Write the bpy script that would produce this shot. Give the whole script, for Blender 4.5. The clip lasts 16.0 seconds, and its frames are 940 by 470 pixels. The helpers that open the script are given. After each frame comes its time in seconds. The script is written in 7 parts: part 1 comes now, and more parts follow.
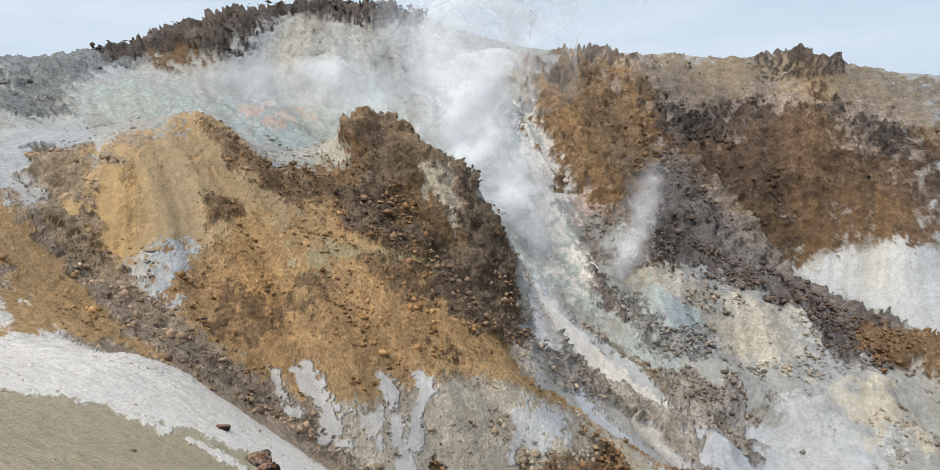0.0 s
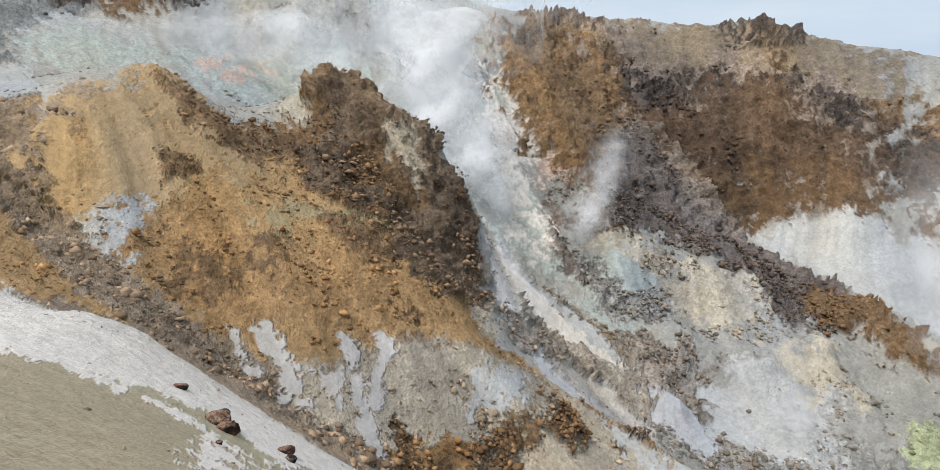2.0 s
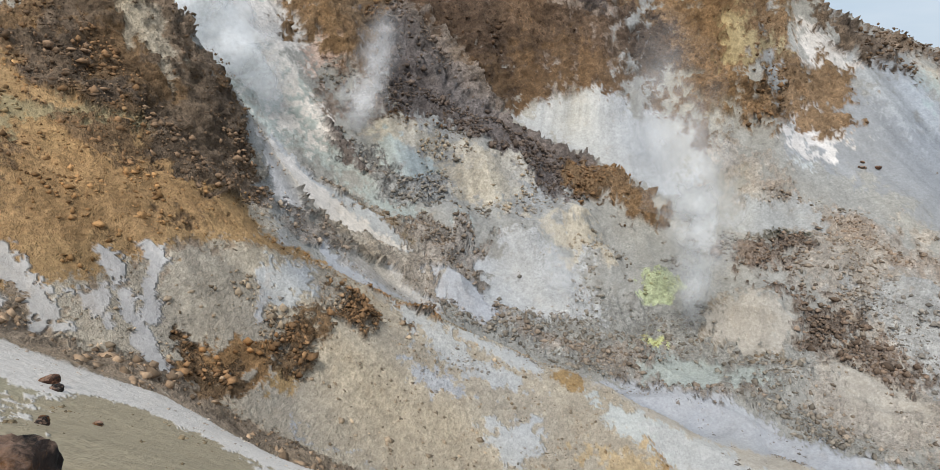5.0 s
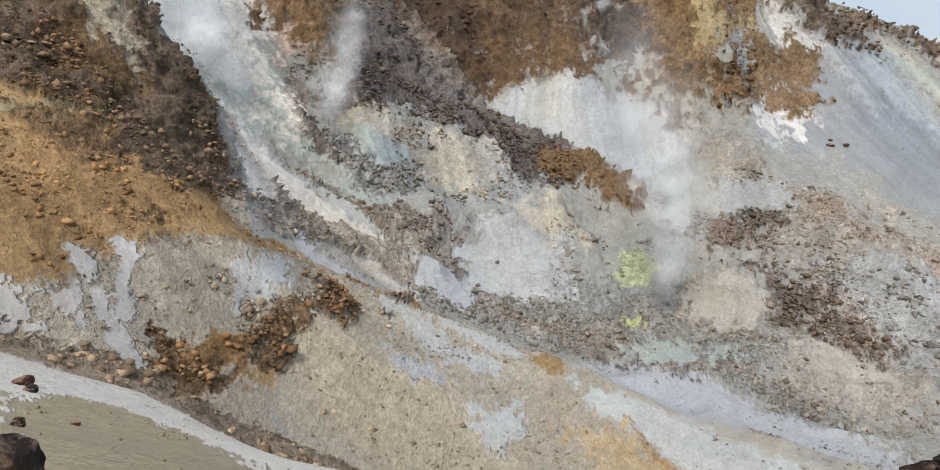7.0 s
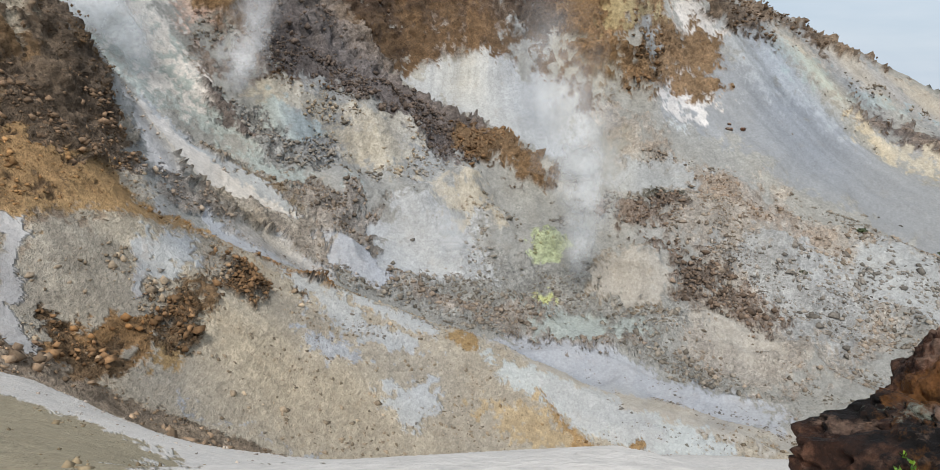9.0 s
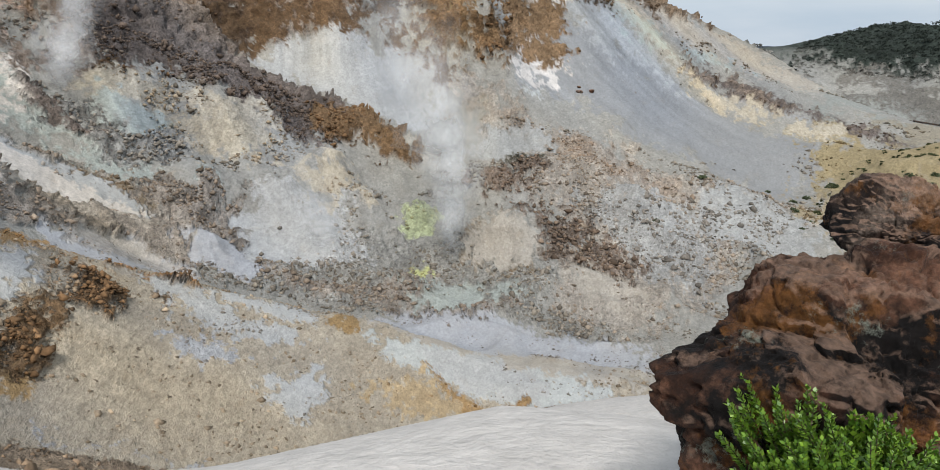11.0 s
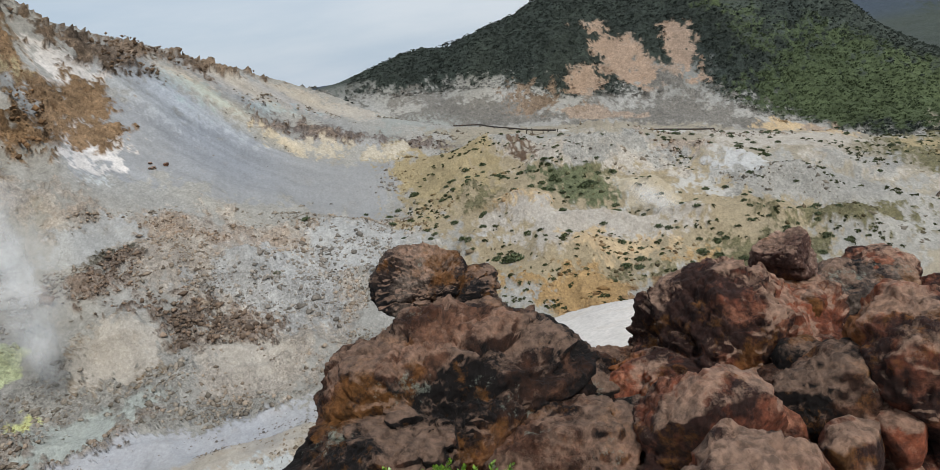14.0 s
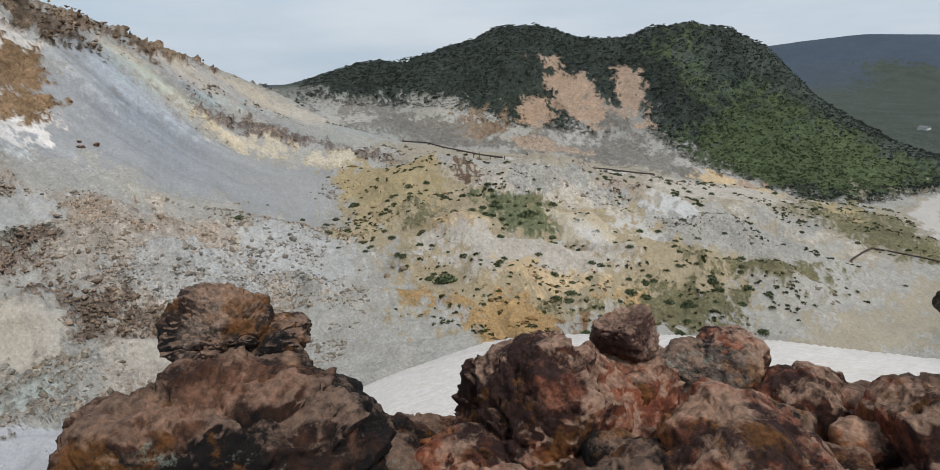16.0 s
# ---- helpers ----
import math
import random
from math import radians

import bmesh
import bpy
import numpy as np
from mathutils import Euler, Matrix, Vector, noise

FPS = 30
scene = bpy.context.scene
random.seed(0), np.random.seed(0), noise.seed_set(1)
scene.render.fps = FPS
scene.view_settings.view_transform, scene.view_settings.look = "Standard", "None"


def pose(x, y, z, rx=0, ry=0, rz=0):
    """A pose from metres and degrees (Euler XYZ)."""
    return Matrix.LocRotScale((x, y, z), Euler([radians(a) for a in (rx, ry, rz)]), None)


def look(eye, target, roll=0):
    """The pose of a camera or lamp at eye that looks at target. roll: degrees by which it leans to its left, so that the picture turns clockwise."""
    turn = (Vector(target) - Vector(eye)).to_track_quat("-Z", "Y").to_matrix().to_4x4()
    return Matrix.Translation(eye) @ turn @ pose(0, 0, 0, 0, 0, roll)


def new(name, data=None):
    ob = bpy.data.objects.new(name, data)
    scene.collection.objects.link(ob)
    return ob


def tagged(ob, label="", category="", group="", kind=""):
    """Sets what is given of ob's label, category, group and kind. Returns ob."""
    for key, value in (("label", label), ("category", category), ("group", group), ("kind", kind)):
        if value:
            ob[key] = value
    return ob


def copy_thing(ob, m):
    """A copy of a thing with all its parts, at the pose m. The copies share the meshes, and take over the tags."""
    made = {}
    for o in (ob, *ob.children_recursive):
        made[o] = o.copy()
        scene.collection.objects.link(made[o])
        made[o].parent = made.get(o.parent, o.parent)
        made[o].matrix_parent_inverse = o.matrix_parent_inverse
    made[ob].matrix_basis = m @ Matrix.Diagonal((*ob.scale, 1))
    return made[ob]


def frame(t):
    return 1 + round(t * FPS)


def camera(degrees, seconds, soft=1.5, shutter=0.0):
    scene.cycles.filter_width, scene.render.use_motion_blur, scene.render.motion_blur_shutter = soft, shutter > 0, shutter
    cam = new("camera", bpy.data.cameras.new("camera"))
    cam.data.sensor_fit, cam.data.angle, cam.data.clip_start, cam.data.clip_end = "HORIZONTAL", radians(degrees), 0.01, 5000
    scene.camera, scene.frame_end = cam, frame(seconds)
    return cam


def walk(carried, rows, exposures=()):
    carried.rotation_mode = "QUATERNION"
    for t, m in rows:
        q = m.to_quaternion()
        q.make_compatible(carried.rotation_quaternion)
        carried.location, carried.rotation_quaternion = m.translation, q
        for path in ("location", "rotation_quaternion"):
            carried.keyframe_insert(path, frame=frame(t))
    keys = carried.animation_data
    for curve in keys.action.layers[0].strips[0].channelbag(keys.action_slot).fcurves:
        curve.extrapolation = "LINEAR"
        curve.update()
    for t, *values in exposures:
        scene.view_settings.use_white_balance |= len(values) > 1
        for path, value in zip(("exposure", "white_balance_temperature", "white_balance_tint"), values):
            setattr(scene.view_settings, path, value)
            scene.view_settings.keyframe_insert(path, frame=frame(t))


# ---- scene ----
import functools

cam = camera(71.05, 16.0, soft=0.6)
PATH = [
    (0.0, pose(-0.076, 0.050, 1.523, 88.00, -2.99, -0.00)),
    (0.5, pose(-0.079, 0.052, 1.520, 88.69, -2.90, 0.13)),
    (1.0, pose(-0.083, 0.055, 1.516, 88.04, -3.01, 0.17)),
    (1.5, pose(-0.087, 0.057, 1.512, 86.73, -3.65, -1.11)),
    (2.0, pose(-0.090, 0.060, 1.509, 84.93, -4.15, -3.20)),
    (2.5, pose(-0.094, 0.062, 1.505, 84.35, -4.19, -8.07)),
    (3.0, pose(-0.097, 0.064, 1.501, 82.98, -4.37, -12.99)),
    (3.5, pose(-0.101, 0.067, 1.498, 80.99, -3.73, -16.89)),
    (4.0, pose(-0.105, 0.069, 1.494, 78.25, -4.10, -18.09)),
    (4.5, pose(-0.108, 0.072, 1.490, 77.14, -3.80, -20.64)),
    (7.0, pose(-0.126, 0.083, 1.472, 75.46, -1.87, -24.91)),
    (7.5, pose(-0.130, 0.086, 1.469, 75.28, -1.95, -25.39)),
    (8.0, pose(-0.133, 0.088, 1.465, 73.80, -2.44, -28.02)),
    (10.5, pose(-0.151, 0.100, 1.447, 74.29, -3.47, -39.21)),
    (11.0, pose(-0.148, 0.061, 1.481, 72.35, -1.54, -44.33)),
    (11.5, pose(-0.078, 0.029, 1.525, 71.17, 1.03, -49.68)),
    (12.0, pose(-0.038, 0.006, 1.560, 71.12, -0.78, -55.17)),
    (12.5, pose(0.000, 0.000, 1.600, 70.94, -0.82, -60.44)),
    (13.0, pose(0.027, -0.031, 1.668, 71.98, -1.82, -63.71)),
    (13.5, pose(0.021, -0.108, 1.740, 71.34, 4.20, -69.28)),
    (14.0, pose(-0.107, -0.211, 1.801, 74.62, 7.82, -80.46)),
    (14.5, pose(-0.137, -0.294, 1.832, 76.25, 5.42, -85.19)),
    (15.0, pose(-0.102, -0.463, 1.851, 77.40, 2.02, -83.32)),
    (15.5, pose(0.061, -0.600, 1.860, 77.56, 1.33, -90.06)),
    (16.0, pose(0.267, -0.682, 1.834, 76.06, 0.54, -84.02)),
]
walk(cam, PATH, [(0.0, 0.0), (4.0, -0.09), (8.0, -0.12), (12.0, -0.24), (14.0, -0.28), (16.0, -0.30)])

# ---------------------------------------------------------------- light: thin overcast with a hazy sun behind the lookout
SUN_ELEVATION, SUN_BEARING = 56, -132
world = bpy.data.worlds.new("sky")
scene.world = world
world.use_nodes = True
wn, wl = world.node_tree.nodes, world.node_tree.links
wn.clear()
w_out, w_bg = wn.new("ShaderNodeOutputWorld"), wn.new("ShaderNodeBackground")
w_sky, w_co, w_map = wn.new("ShaderNodeTexSky"), wn.new("ShaderNodeTexCoord"), wn.new("ShaderNodeMapping")
w_cloud, w_ramp, w_mix = wn.new("ShaderNodeTexNoise"), wn.new("ShaderNodeValToRGB"), wn.new("ShaderNodeMix")
w_gain = wn.new("ShaderNodeVectorMath")
w_sky.sky_type, w_sky.sun_disc = "NISHITA", False
w_sky.sun_elevation, w_sky.sun_rotation = radians(SUN_ELEVATION), radians(SUN_BEARING)
w_sky.air_density, w_sky.dust_density = 1.0, 2.0
w_gain.operation = "SCALE"
w_gain.inputs["Scale"].default_value = 0.10
w_map.inputs["Scale"].default_value = (1.0, 1.0, 5.0)
w_cloud.inputs["Scale"].default_value = 2.2
w_cloud.inputs["Detail"].default_value = 7
w_cloud.inputs["Roughness"].default_value = 0.55
w_ramp.color_ramp.elements[0].position, w_ramp.color_ramp.elements[1].position = 0.33, 0.68
w_ramp.color_ramp.elements[0].color = (0.53, 0.645, 0.77, 1)
w_ramp.color_ramp.elements[1].color = (0.72, 0.79, 0.87, 1)
w_mix.data_type = "RGBA"
w_mix.inputs[0].default_value = 0.88
w_bg.inputs["Strength"].default_value = 1.14
wl.new(w_co.outputs["Generated"], w_map.inputs["Vector"])
wl.new(w_map.outputs["Vector"], w_cloud.inputs["Vector"])
wl.new(w_cloud.outputs["Fac"], w_ramp.inputs["Fac"])
wl.new(w_sky.outputs["Color"], w_gain.inputs[0])
wl.new(w_gain.outputs["Vector"], w_mix.inputs[6])
wl.new(w_ramp.outputs["Color"], w_mix.inputs[7])
wl.new(w_mix.outputs[2], w_bg.inputs["Color"])
wl.new(w_bg.outputs["Background"], w_out.inputs["Surface"])

sun = new("sun", bpy.data.lights.new("sun", "SUN"))
sun.data.energy, sun.data.angle, sun.data.color = 3.3, radians(14), (1.0, 0.98, 0.95)
sun.matrix_world = look((0, 0, 0), (-math.sin(radians(SUN_BEARING)) * math.cos(radians(SUN_ELEVATION)),
                                     -math.cos(radians(SUN_BEARING)) * math.cos(radians(SUN_ELEVATION)), -math.sin(radians(SUN_ELEVATION))))

# ---------------------------------------------------------------- materials
def nodes_of(name):
    m = bpy.data.materials.new(name)
    m.use_nodes = True
    n, l = m.node_tree.nodes, m.node_tree.links
    return m, n, l, n["Principled BSDF"]


def noise_node(n, l, co, scale, detail=6, rough=0.6):
    t = n.new("ShaderNodeTexNoise")
    t.inputs["Scale"].default_value, t.inputs["Detail"].default_value, t.inputs["Roughness"].default_value = scale, detail, rough
    l.new(co, t.inputs["Vector"])
    return t.outputs["Fac"]


def remap(n, l, value, low, high, start=0.3, stop=0.7):
    m = n.new("ShaderNodeMapRange")
    m.inputs["From Min"].default_value, m.inputs["From Max"].default_value = start, stop
    m.inputs["To Min"].default_value, m.inputs["To Max"].default_value = low, high
    l.new(value, m.inputs["Value"])
    return m.outputs["Result"]


def times(n, l, a, b):
    m = n.new("ShaderNodeMath")
    m.operation = "MULTIPLY"
    l.new(a, m.inputs[0])
    l.new(b, m.inputs[1])
    return m.outputs[0]


def scaled(n, l, colour, value):
    m = n.new("ShaderNodeVectorMath")
    m.operation = "SCALE"
    l.new(colour, m.inputs[0])
    l.new(value, m.inputs["Scale"])
    return m.outputs[0]


def blend(n, l, fac, a, b):
    m = n.new("ShaderNodeMix")
    m.data_type = "RGBA"
    l.new(fac, m.inputs[0])
    for socket, v in ((m.inputs[6], a), (m.inputs[7], b)):
        if isinstance(v, tuple):
            socket.default_value = (*v, 1)
        else:
            l.new(v, socket)
    return m.outputs[2]


def bump(n, l, height, strength, distance, shader):
    b = n.new("ShaderNodeBump")
    b.inputs["Strength"].default_value, b.inputs["Distance"].default_value = strength, distance
    l.new(height, b.inputs["Height"])
    l.new(b.outputs["Normal"], shader.inputs["Normal"])


def ground_material():
    m, n, l, p = nodes_of("weathered_ground")
    flow = n.new("ShaderNodeAttribute")
    flow.attribute_name = "grain"
    co = flow.outputs["Vector"]
    tint = n.new("ShaderNodeAttribute")
    tint.attribute_name = "tint"
    stony = n.new("ShaderNodeAttribute")
    stony.attribute_name = "stony"
    broad = remap(n, l, noise_node(n, l, co, 0.07, 10, 0.66), 0.78, 1.22, 0.38, 0.62)
    mid = remap(n, l, noise_node(n, l, co, 0.55, 8, 0.6), 0.82, 1.18, 0.36, 0.64)
    fine = remap(n, l, noise_node(n, l, co, 3.0, 6, 0.65), 0.92, 1.08, 0.36, 0.64)
    colour = scaled(n, l, tint.outputs["Color"], times(n, l, times(n, l, times(n, l, broad, mid), fine), remap(n, l, noise_node(n, l, co, 2.2, 4, 0.6), 0.86, 1.13, 0.40, 0.60)))
    # bare ash is smoother than stony ground
    amount = n.new("ShaderNodeMath")
    amount.operation = "MULTIPLY_ADD"
    l.new(stony.outputs["Fac"], amount.inputs[0])
    amount.inputs[1].default_value, amount.inputs[2].default_value = 1.25, -0.06
    amount.use_clamp = True
    colour = blend(n, l, amount.outputs[0], scaled(n, l, tint.outputs["Color"], fine), colour)
    # pale ash and rusty stains
    ash = remap(n, l, noise_node(n, l, co, 0.22, 12, 0.75), -0.35, 0.22)
    colour = blend(n, l, ash, colour, scaled(n, l, colour, remap(n, l, noise_node(n, l, co, 0.9, 4), 1.05, 1.4)))
    rust = remap(n, l, noise_node(n, l, co, 0.31, 11, 0.74), -0.5, 0.32)
    hue = n.new("ShaderNodeVectorMath")
    hue.operation = "MULTIPLY"
    hue.inputs[1].default_value = (0.95, 0.82, 0.68)
    l.new(colour, hue.inputs[0])
    colour = blend(n, l, rust, colour, hue.outputs[0])
    # broken chunks: each cell a shade of its own
    lump = None
    broken = n.new("ShaderNodeMath")
    broken.operation = "MULTIPLY_ADD"
    l.new(amount.outputs[0], broken.inputs[0])
    broken.inputs[1].default_value, broken.inputs[2].default_value = 1.6, 0.05
    broken.use_clamp = True
    for size, low, high in ((1.0, 0.88, 1.12), (2.6, 0.84, 1.15), (6.0, 0.87, 1.13)):
        warp = n.new("ShaderNodeVectorMath")
        warp.operation = "MULTIPLY_ADD"
        warp.inputs[1].default_value = (0.35 / size, 0.35 / size, 0.35 / size)
        jitter = n.new("ShaderNodeTexNoise")
        jitter.inputs["Scale"].default_value, jitter.inputs["Detail"].default_value = 2.2 * size, 2
        l.new(co, jitter.inputs["Vector"])
        l.new(jitter.outputs["Color"], warp.inputs[0])
        l.new(co, warp.inputs[2])
        v = n.new("ShaderNodeTexVoronoi")
        v.inputs["Scale"].default_value = size
        l.new(warp.outputs[0], v.inputs["Vector"])
        shade = n.new("ShaderNodeSeparateColor")
        l.new(v.outputs["Color"], shade.inputs[0])
        cell = n.new("ShaderNodeMapRange")
        cell.inputs["To Min"].default_value, cell.inputs["To Max"].default_value = low, high
        l.new(shade.outputs[0], cell.inputs["Value"])
        colour = blend(n, l, broken.outputs[0], colour, scaled(n, l, colour, cell.outputs["Result"]))
        high_part = n.new("ShaderNodeMath")
        high_part.operation = "MULTIPLY_ADD"
        l.new(v.outputs["Distance"], high_part.inputs[0])
        high_part.inputs[1].default_value = -1.0
        l.new(shade.outputs[1], high_part.inputs[2])
        lump_here = n.new("ShaderNodeMath")
        lump_here.operation = "MULTIPLY_ADD"
        l.new(high_part.outputs[0], lump_here.inputs[0])
        lump_here.inputs[1].default_value = 0.55 / size
        if lump is not None:
            l.new(lump, lump_here.inputs[2])
        lump = lump_here.outputs[0]
    # scattered dark stones of two sizes, denser where the ground is stony
    fac = None
    for size, share in ((0.9, 0.9), (1.9, 0.95), (4.0, 0.9)):
        v = n.new("ShaderNodeTexVoronoi")
        v.inputs["Scale"].default_value = size
        l.new(co, v.inputs["Vector"])
        near = n.new("ShaderNodeMapRange")
        near.inputs["From Min"].default_value, near.inputs["From Max"].default_value = 0.17, 0.23
        near.inputs["To Min"].default_value, near.inputs["To Max"].default_value = share, 0.0
        l.new(v.outputs["Distance"], near.inputs["Value"])
        patchy = remap(n, l, noise_node(n, l, co, 0.25 * size, 6, 0.75), 0.0, 1.0, 0.44, 0.54)
        one = times(n, l, near.outputs["Result"], patchy)
        if fac is None:
            fac = one
        else:
            most = n.new("ShaderNodeMath")
            most.operation = "MAXIMUM"
            l.new(fac, most.inputs[0])
            l.new(one, most.inputs[1])
            fac = most.outputs[0]
    fac = times(n, l, fac, amount.outputs[0])
    # outcrops of darker rock on the crags
    crag = n.new("ShaderNodeMapRange")
    crag.inputs["From Min"].default_value, crag.inputs["From Max"].default_value = 0.45, 0.9
    crag.inputs["To Max"].default_value = 0.85
    l.new(stony.outputs["Fac"], crag.inputs["Value"])
    outcrop = times(n, l, crag.outputs["Result"], remap(n, l, noise_node(n, l, co, 0.16, 11, 0.68), 0, 1, 0.50, 0.56))
    colour = blend(n, l, outcrop, colour, scaled(n, l, colour, remap(n, l, noise_node(n, l, co, 0.7, 6), 0.35, 0.75)))
    dark = scaled(n, l, tint.outputs["Color"], remap(n, l, noise_node(n, l, co, 2.0, 3), 0.25, 0.5))
    l.new(blend(n, l, fac, colour, dark), p.inputs["Base Color"])
    p.inputs["Roughness"].default_value = 0.95
    p.inputs["Specular IOR Level"].default_value = 0.15
    h = n.new("ShaderNodeMath")
    h.operation = "ADD"
    l.new(noise_node(n, l, co, 0.8, 9, 0.62), h.inputs[0])
    l.new(remap(n, l, noise_node(n, l, co, 7.0, 4, 0.6), 0.0, 0.25), h.inputs[1])
    rubbly = n.new("ShaderNodeMath")
    rubbly.operation = "MULTIPLY_ADD"
    l.new(times(n, l, lump, amount.outputs[0]), rubbly.inputs[0])
    rubbly.inputs[1].default_value = 1.0
    l.new(times(n, l, h.outputs[0], amount.outputs[0]), rubbly.inputs[2])
    bump(n, l, rubbly.outputs[0], 0.9, 0.7, p)
    return m


def stone_material(name, dark, mid, light, scale=1.0, lichen=0.0, crust=0.0):
    """Rough volcanic rock: mottled between three colours, pitted, with a weathered crust on top and a little lichen."""
    m, n, l, p = nodes_of(name)
    co = n.new("ShaderNodeTexCoord").outputs["Object"]
    rand = n.new("ShaderNodeObjectInfo").outputs["Random"]
    shift = n.new("ShaderNodeVectorMath")
    shift.operation = "ADD"
    l.new(co, shift.inputs[0])
    k = n.new("ShaderNodeVectorMath")
    k.operation = "SCALE"
    k.inputs[0].default_value = (37.0, 11.0, 23.0)
    l.new(rand, k.inputs["Scale"])
    l.new(k.outputs[0], shift.inputs[1])
    co = shift.outputs[0]
    a = remap(n, l, noise_node(n, l, co, 1.9 * scale, 9, 0.68), 0, 1, 0.46, 0.58)
    b = remap(n, l, noise_node(n, l, co, 3.6 * scale, 10, 0.72), 0, 1, 0.49, 0.57)
    c = blend(n, l, a, dark, mid)
    c = blend(n, l, times(n, l, b, a), c, light)
    warm = remap(n, l, noise_node(n, l, co, 2.7 * scale, 9, 0.74), 0, 0.5, 0.54, 0.60)
    c = blend(n, l, warm, c, (0.30, 0.12, 0.025))
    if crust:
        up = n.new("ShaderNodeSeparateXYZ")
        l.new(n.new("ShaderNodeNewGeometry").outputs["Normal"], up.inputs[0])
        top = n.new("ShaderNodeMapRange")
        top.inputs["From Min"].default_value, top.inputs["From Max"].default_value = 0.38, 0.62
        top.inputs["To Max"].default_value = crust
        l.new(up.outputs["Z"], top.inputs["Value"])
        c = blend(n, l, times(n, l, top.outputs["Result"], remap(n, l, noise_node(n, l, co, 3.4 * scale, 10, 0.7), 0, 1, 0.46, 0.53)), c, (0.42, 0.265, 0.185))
    grain = remap(n, l, noise_node(n, l, co, 26 * scale, 6, 0.65), 0.6, 1.35, 0.38, 0.62)
    c = scaled(n, l, c, grain)
    pits = n.new("ShaderNodeTexVoronoi")
    pits.inputs["Scale"].default_value = 30 * scale
    l.new(co, pits.inputs["Vector"])
    if lichen:
        spot = n.new("ShaderNodeMapRange")
        spot.inputs["From Min"].default_value, spot.inputs["From Max"].default_value = 0.70 - 0.10 * lichen, 0.78 - 0.10 * lichen
        l.new(noise_node(n, l, co, 2.4 * scale, 10, 0.8), spot.inputs["Value"])
        c = blend(n, l, spot.outputs["Result"], c, (0.33, 0.35, 0.28))
    l.new(c, p.inputs["Base Color"])
    p.inputs["Roughness"].default_value = 0.85
    p.inputs["Specular IOR Level"].default_value = 0.3
    h = n.new("ShaderNodeMath")
    h.operation = "MULTIPLY_ADD"
    l.new(pits.outputs["Distance"], h.inputs[0])
    h.inputs[1].default_value = 0.5
    l.new(noise_node(n, l, co, 12 * scale, 11, 0.78), h.inputs[2])
    mass = n.new("ShaderNodeMath")
    mass.operation = "MULTIPLY_ADD"
    l.new(noise_node(n, l, co, 4.5 * scale, 6, 0.6), mass.inputs[0])
    mass.inputs[1].default_value = 1.6
    l.new(h.outputs[0], mass.inputs[2])
    bump(n, l, mass.outputs[0], 1.0, 0.045 / scale, p)
    return m


def tinted_stone():
    """Loose stones of the slopes, coloured like the ground that they broke from."""
    m, n, l, p = nodes_of("loose_stone")
    co = n.new("ShaderNodeTexCoord").outputs["Object"]
    tint = n.new("ShaderNodeAttribute")
    tint.attribute_name = "tint"
    l.new(scaled(n, l, tint.outputs["Color"], remap(n, l, noise_node(n, l, co, 2.5, 6, 0.75), 0.55, 1.35)), p.inputs["Base Color"])
    p.inputs["Roughness"].default_value = 0.92
    p.inputs["Specular IOR Level"].default_value = 0.2
    return m


def steam_material():
    """Drifting steam: thin white skins whose cover comes from each skin's own density."""
    m = bpy.data.materials.new("steam")
    m.use_nodes = True
    n, l = m.node_tree.nodes, m.node_tree.links
    n.clear()
    out, mix, clear = n.new("ShaderNodeOutputMaterial"), n.new("ShaderNodeMixShader"), n.new("ShaderNodeBsdfTransparent")
    both, front, back = n.new("ShaderNodeMixShader"), n.new("ShaderNodeBsdfDiffuse"), n.new("ShaderNodeBsdfTranslucent")
    for s in (front, back):
        s.inputs["Color"].default_value = (0.97, 0.975, 0.98, 1)
    co = n.new("ShaderNodeTexCoord").outputs["Object"]
    cover = n.new("ShaderNodeAttribute")
    cover.attribute_name = "cover"
    puff = n.new("ShaderNodeMapRange")
    puff.inputs["From Min"].default_value, puff.inputs["From Max"].default_value = 0.36, 0.60
    l.new(noise_node(n, l, co, 0.10, 8, 0.62), puff.inputs["Value"])
    l.new(times(n, l, cover.outputs["Fac"], puff.outputs["Result"]), mix.inputs[0])
    both.inputs[0].default_value = 0.5
    l.new(front.outputs[0], both.inputs[1])
    l.new(back.outputs[0], both.inputs[2])
    l.new(clear.outputs[0], mix.inputs[1])
    l.new(both.outputs[0], mix.inputs[2])
    l.new(mix.outputs[0], out.inputs["Surface"])
    return m


def leaf_material(name, low, high, gloss=0.45):
    m, n, l, p = nodes_of(name)
    g = n.new("ShaderNodeNewGeometry").outputs["Random Per Island"]
    l.new(blend(n, l, g, low, high), p.inputs["Base Color"])
    p.inputs["Roughness"].default_value = gloss
    p.inputs["Subsurface Weight"].default_value = 0.0
    return m


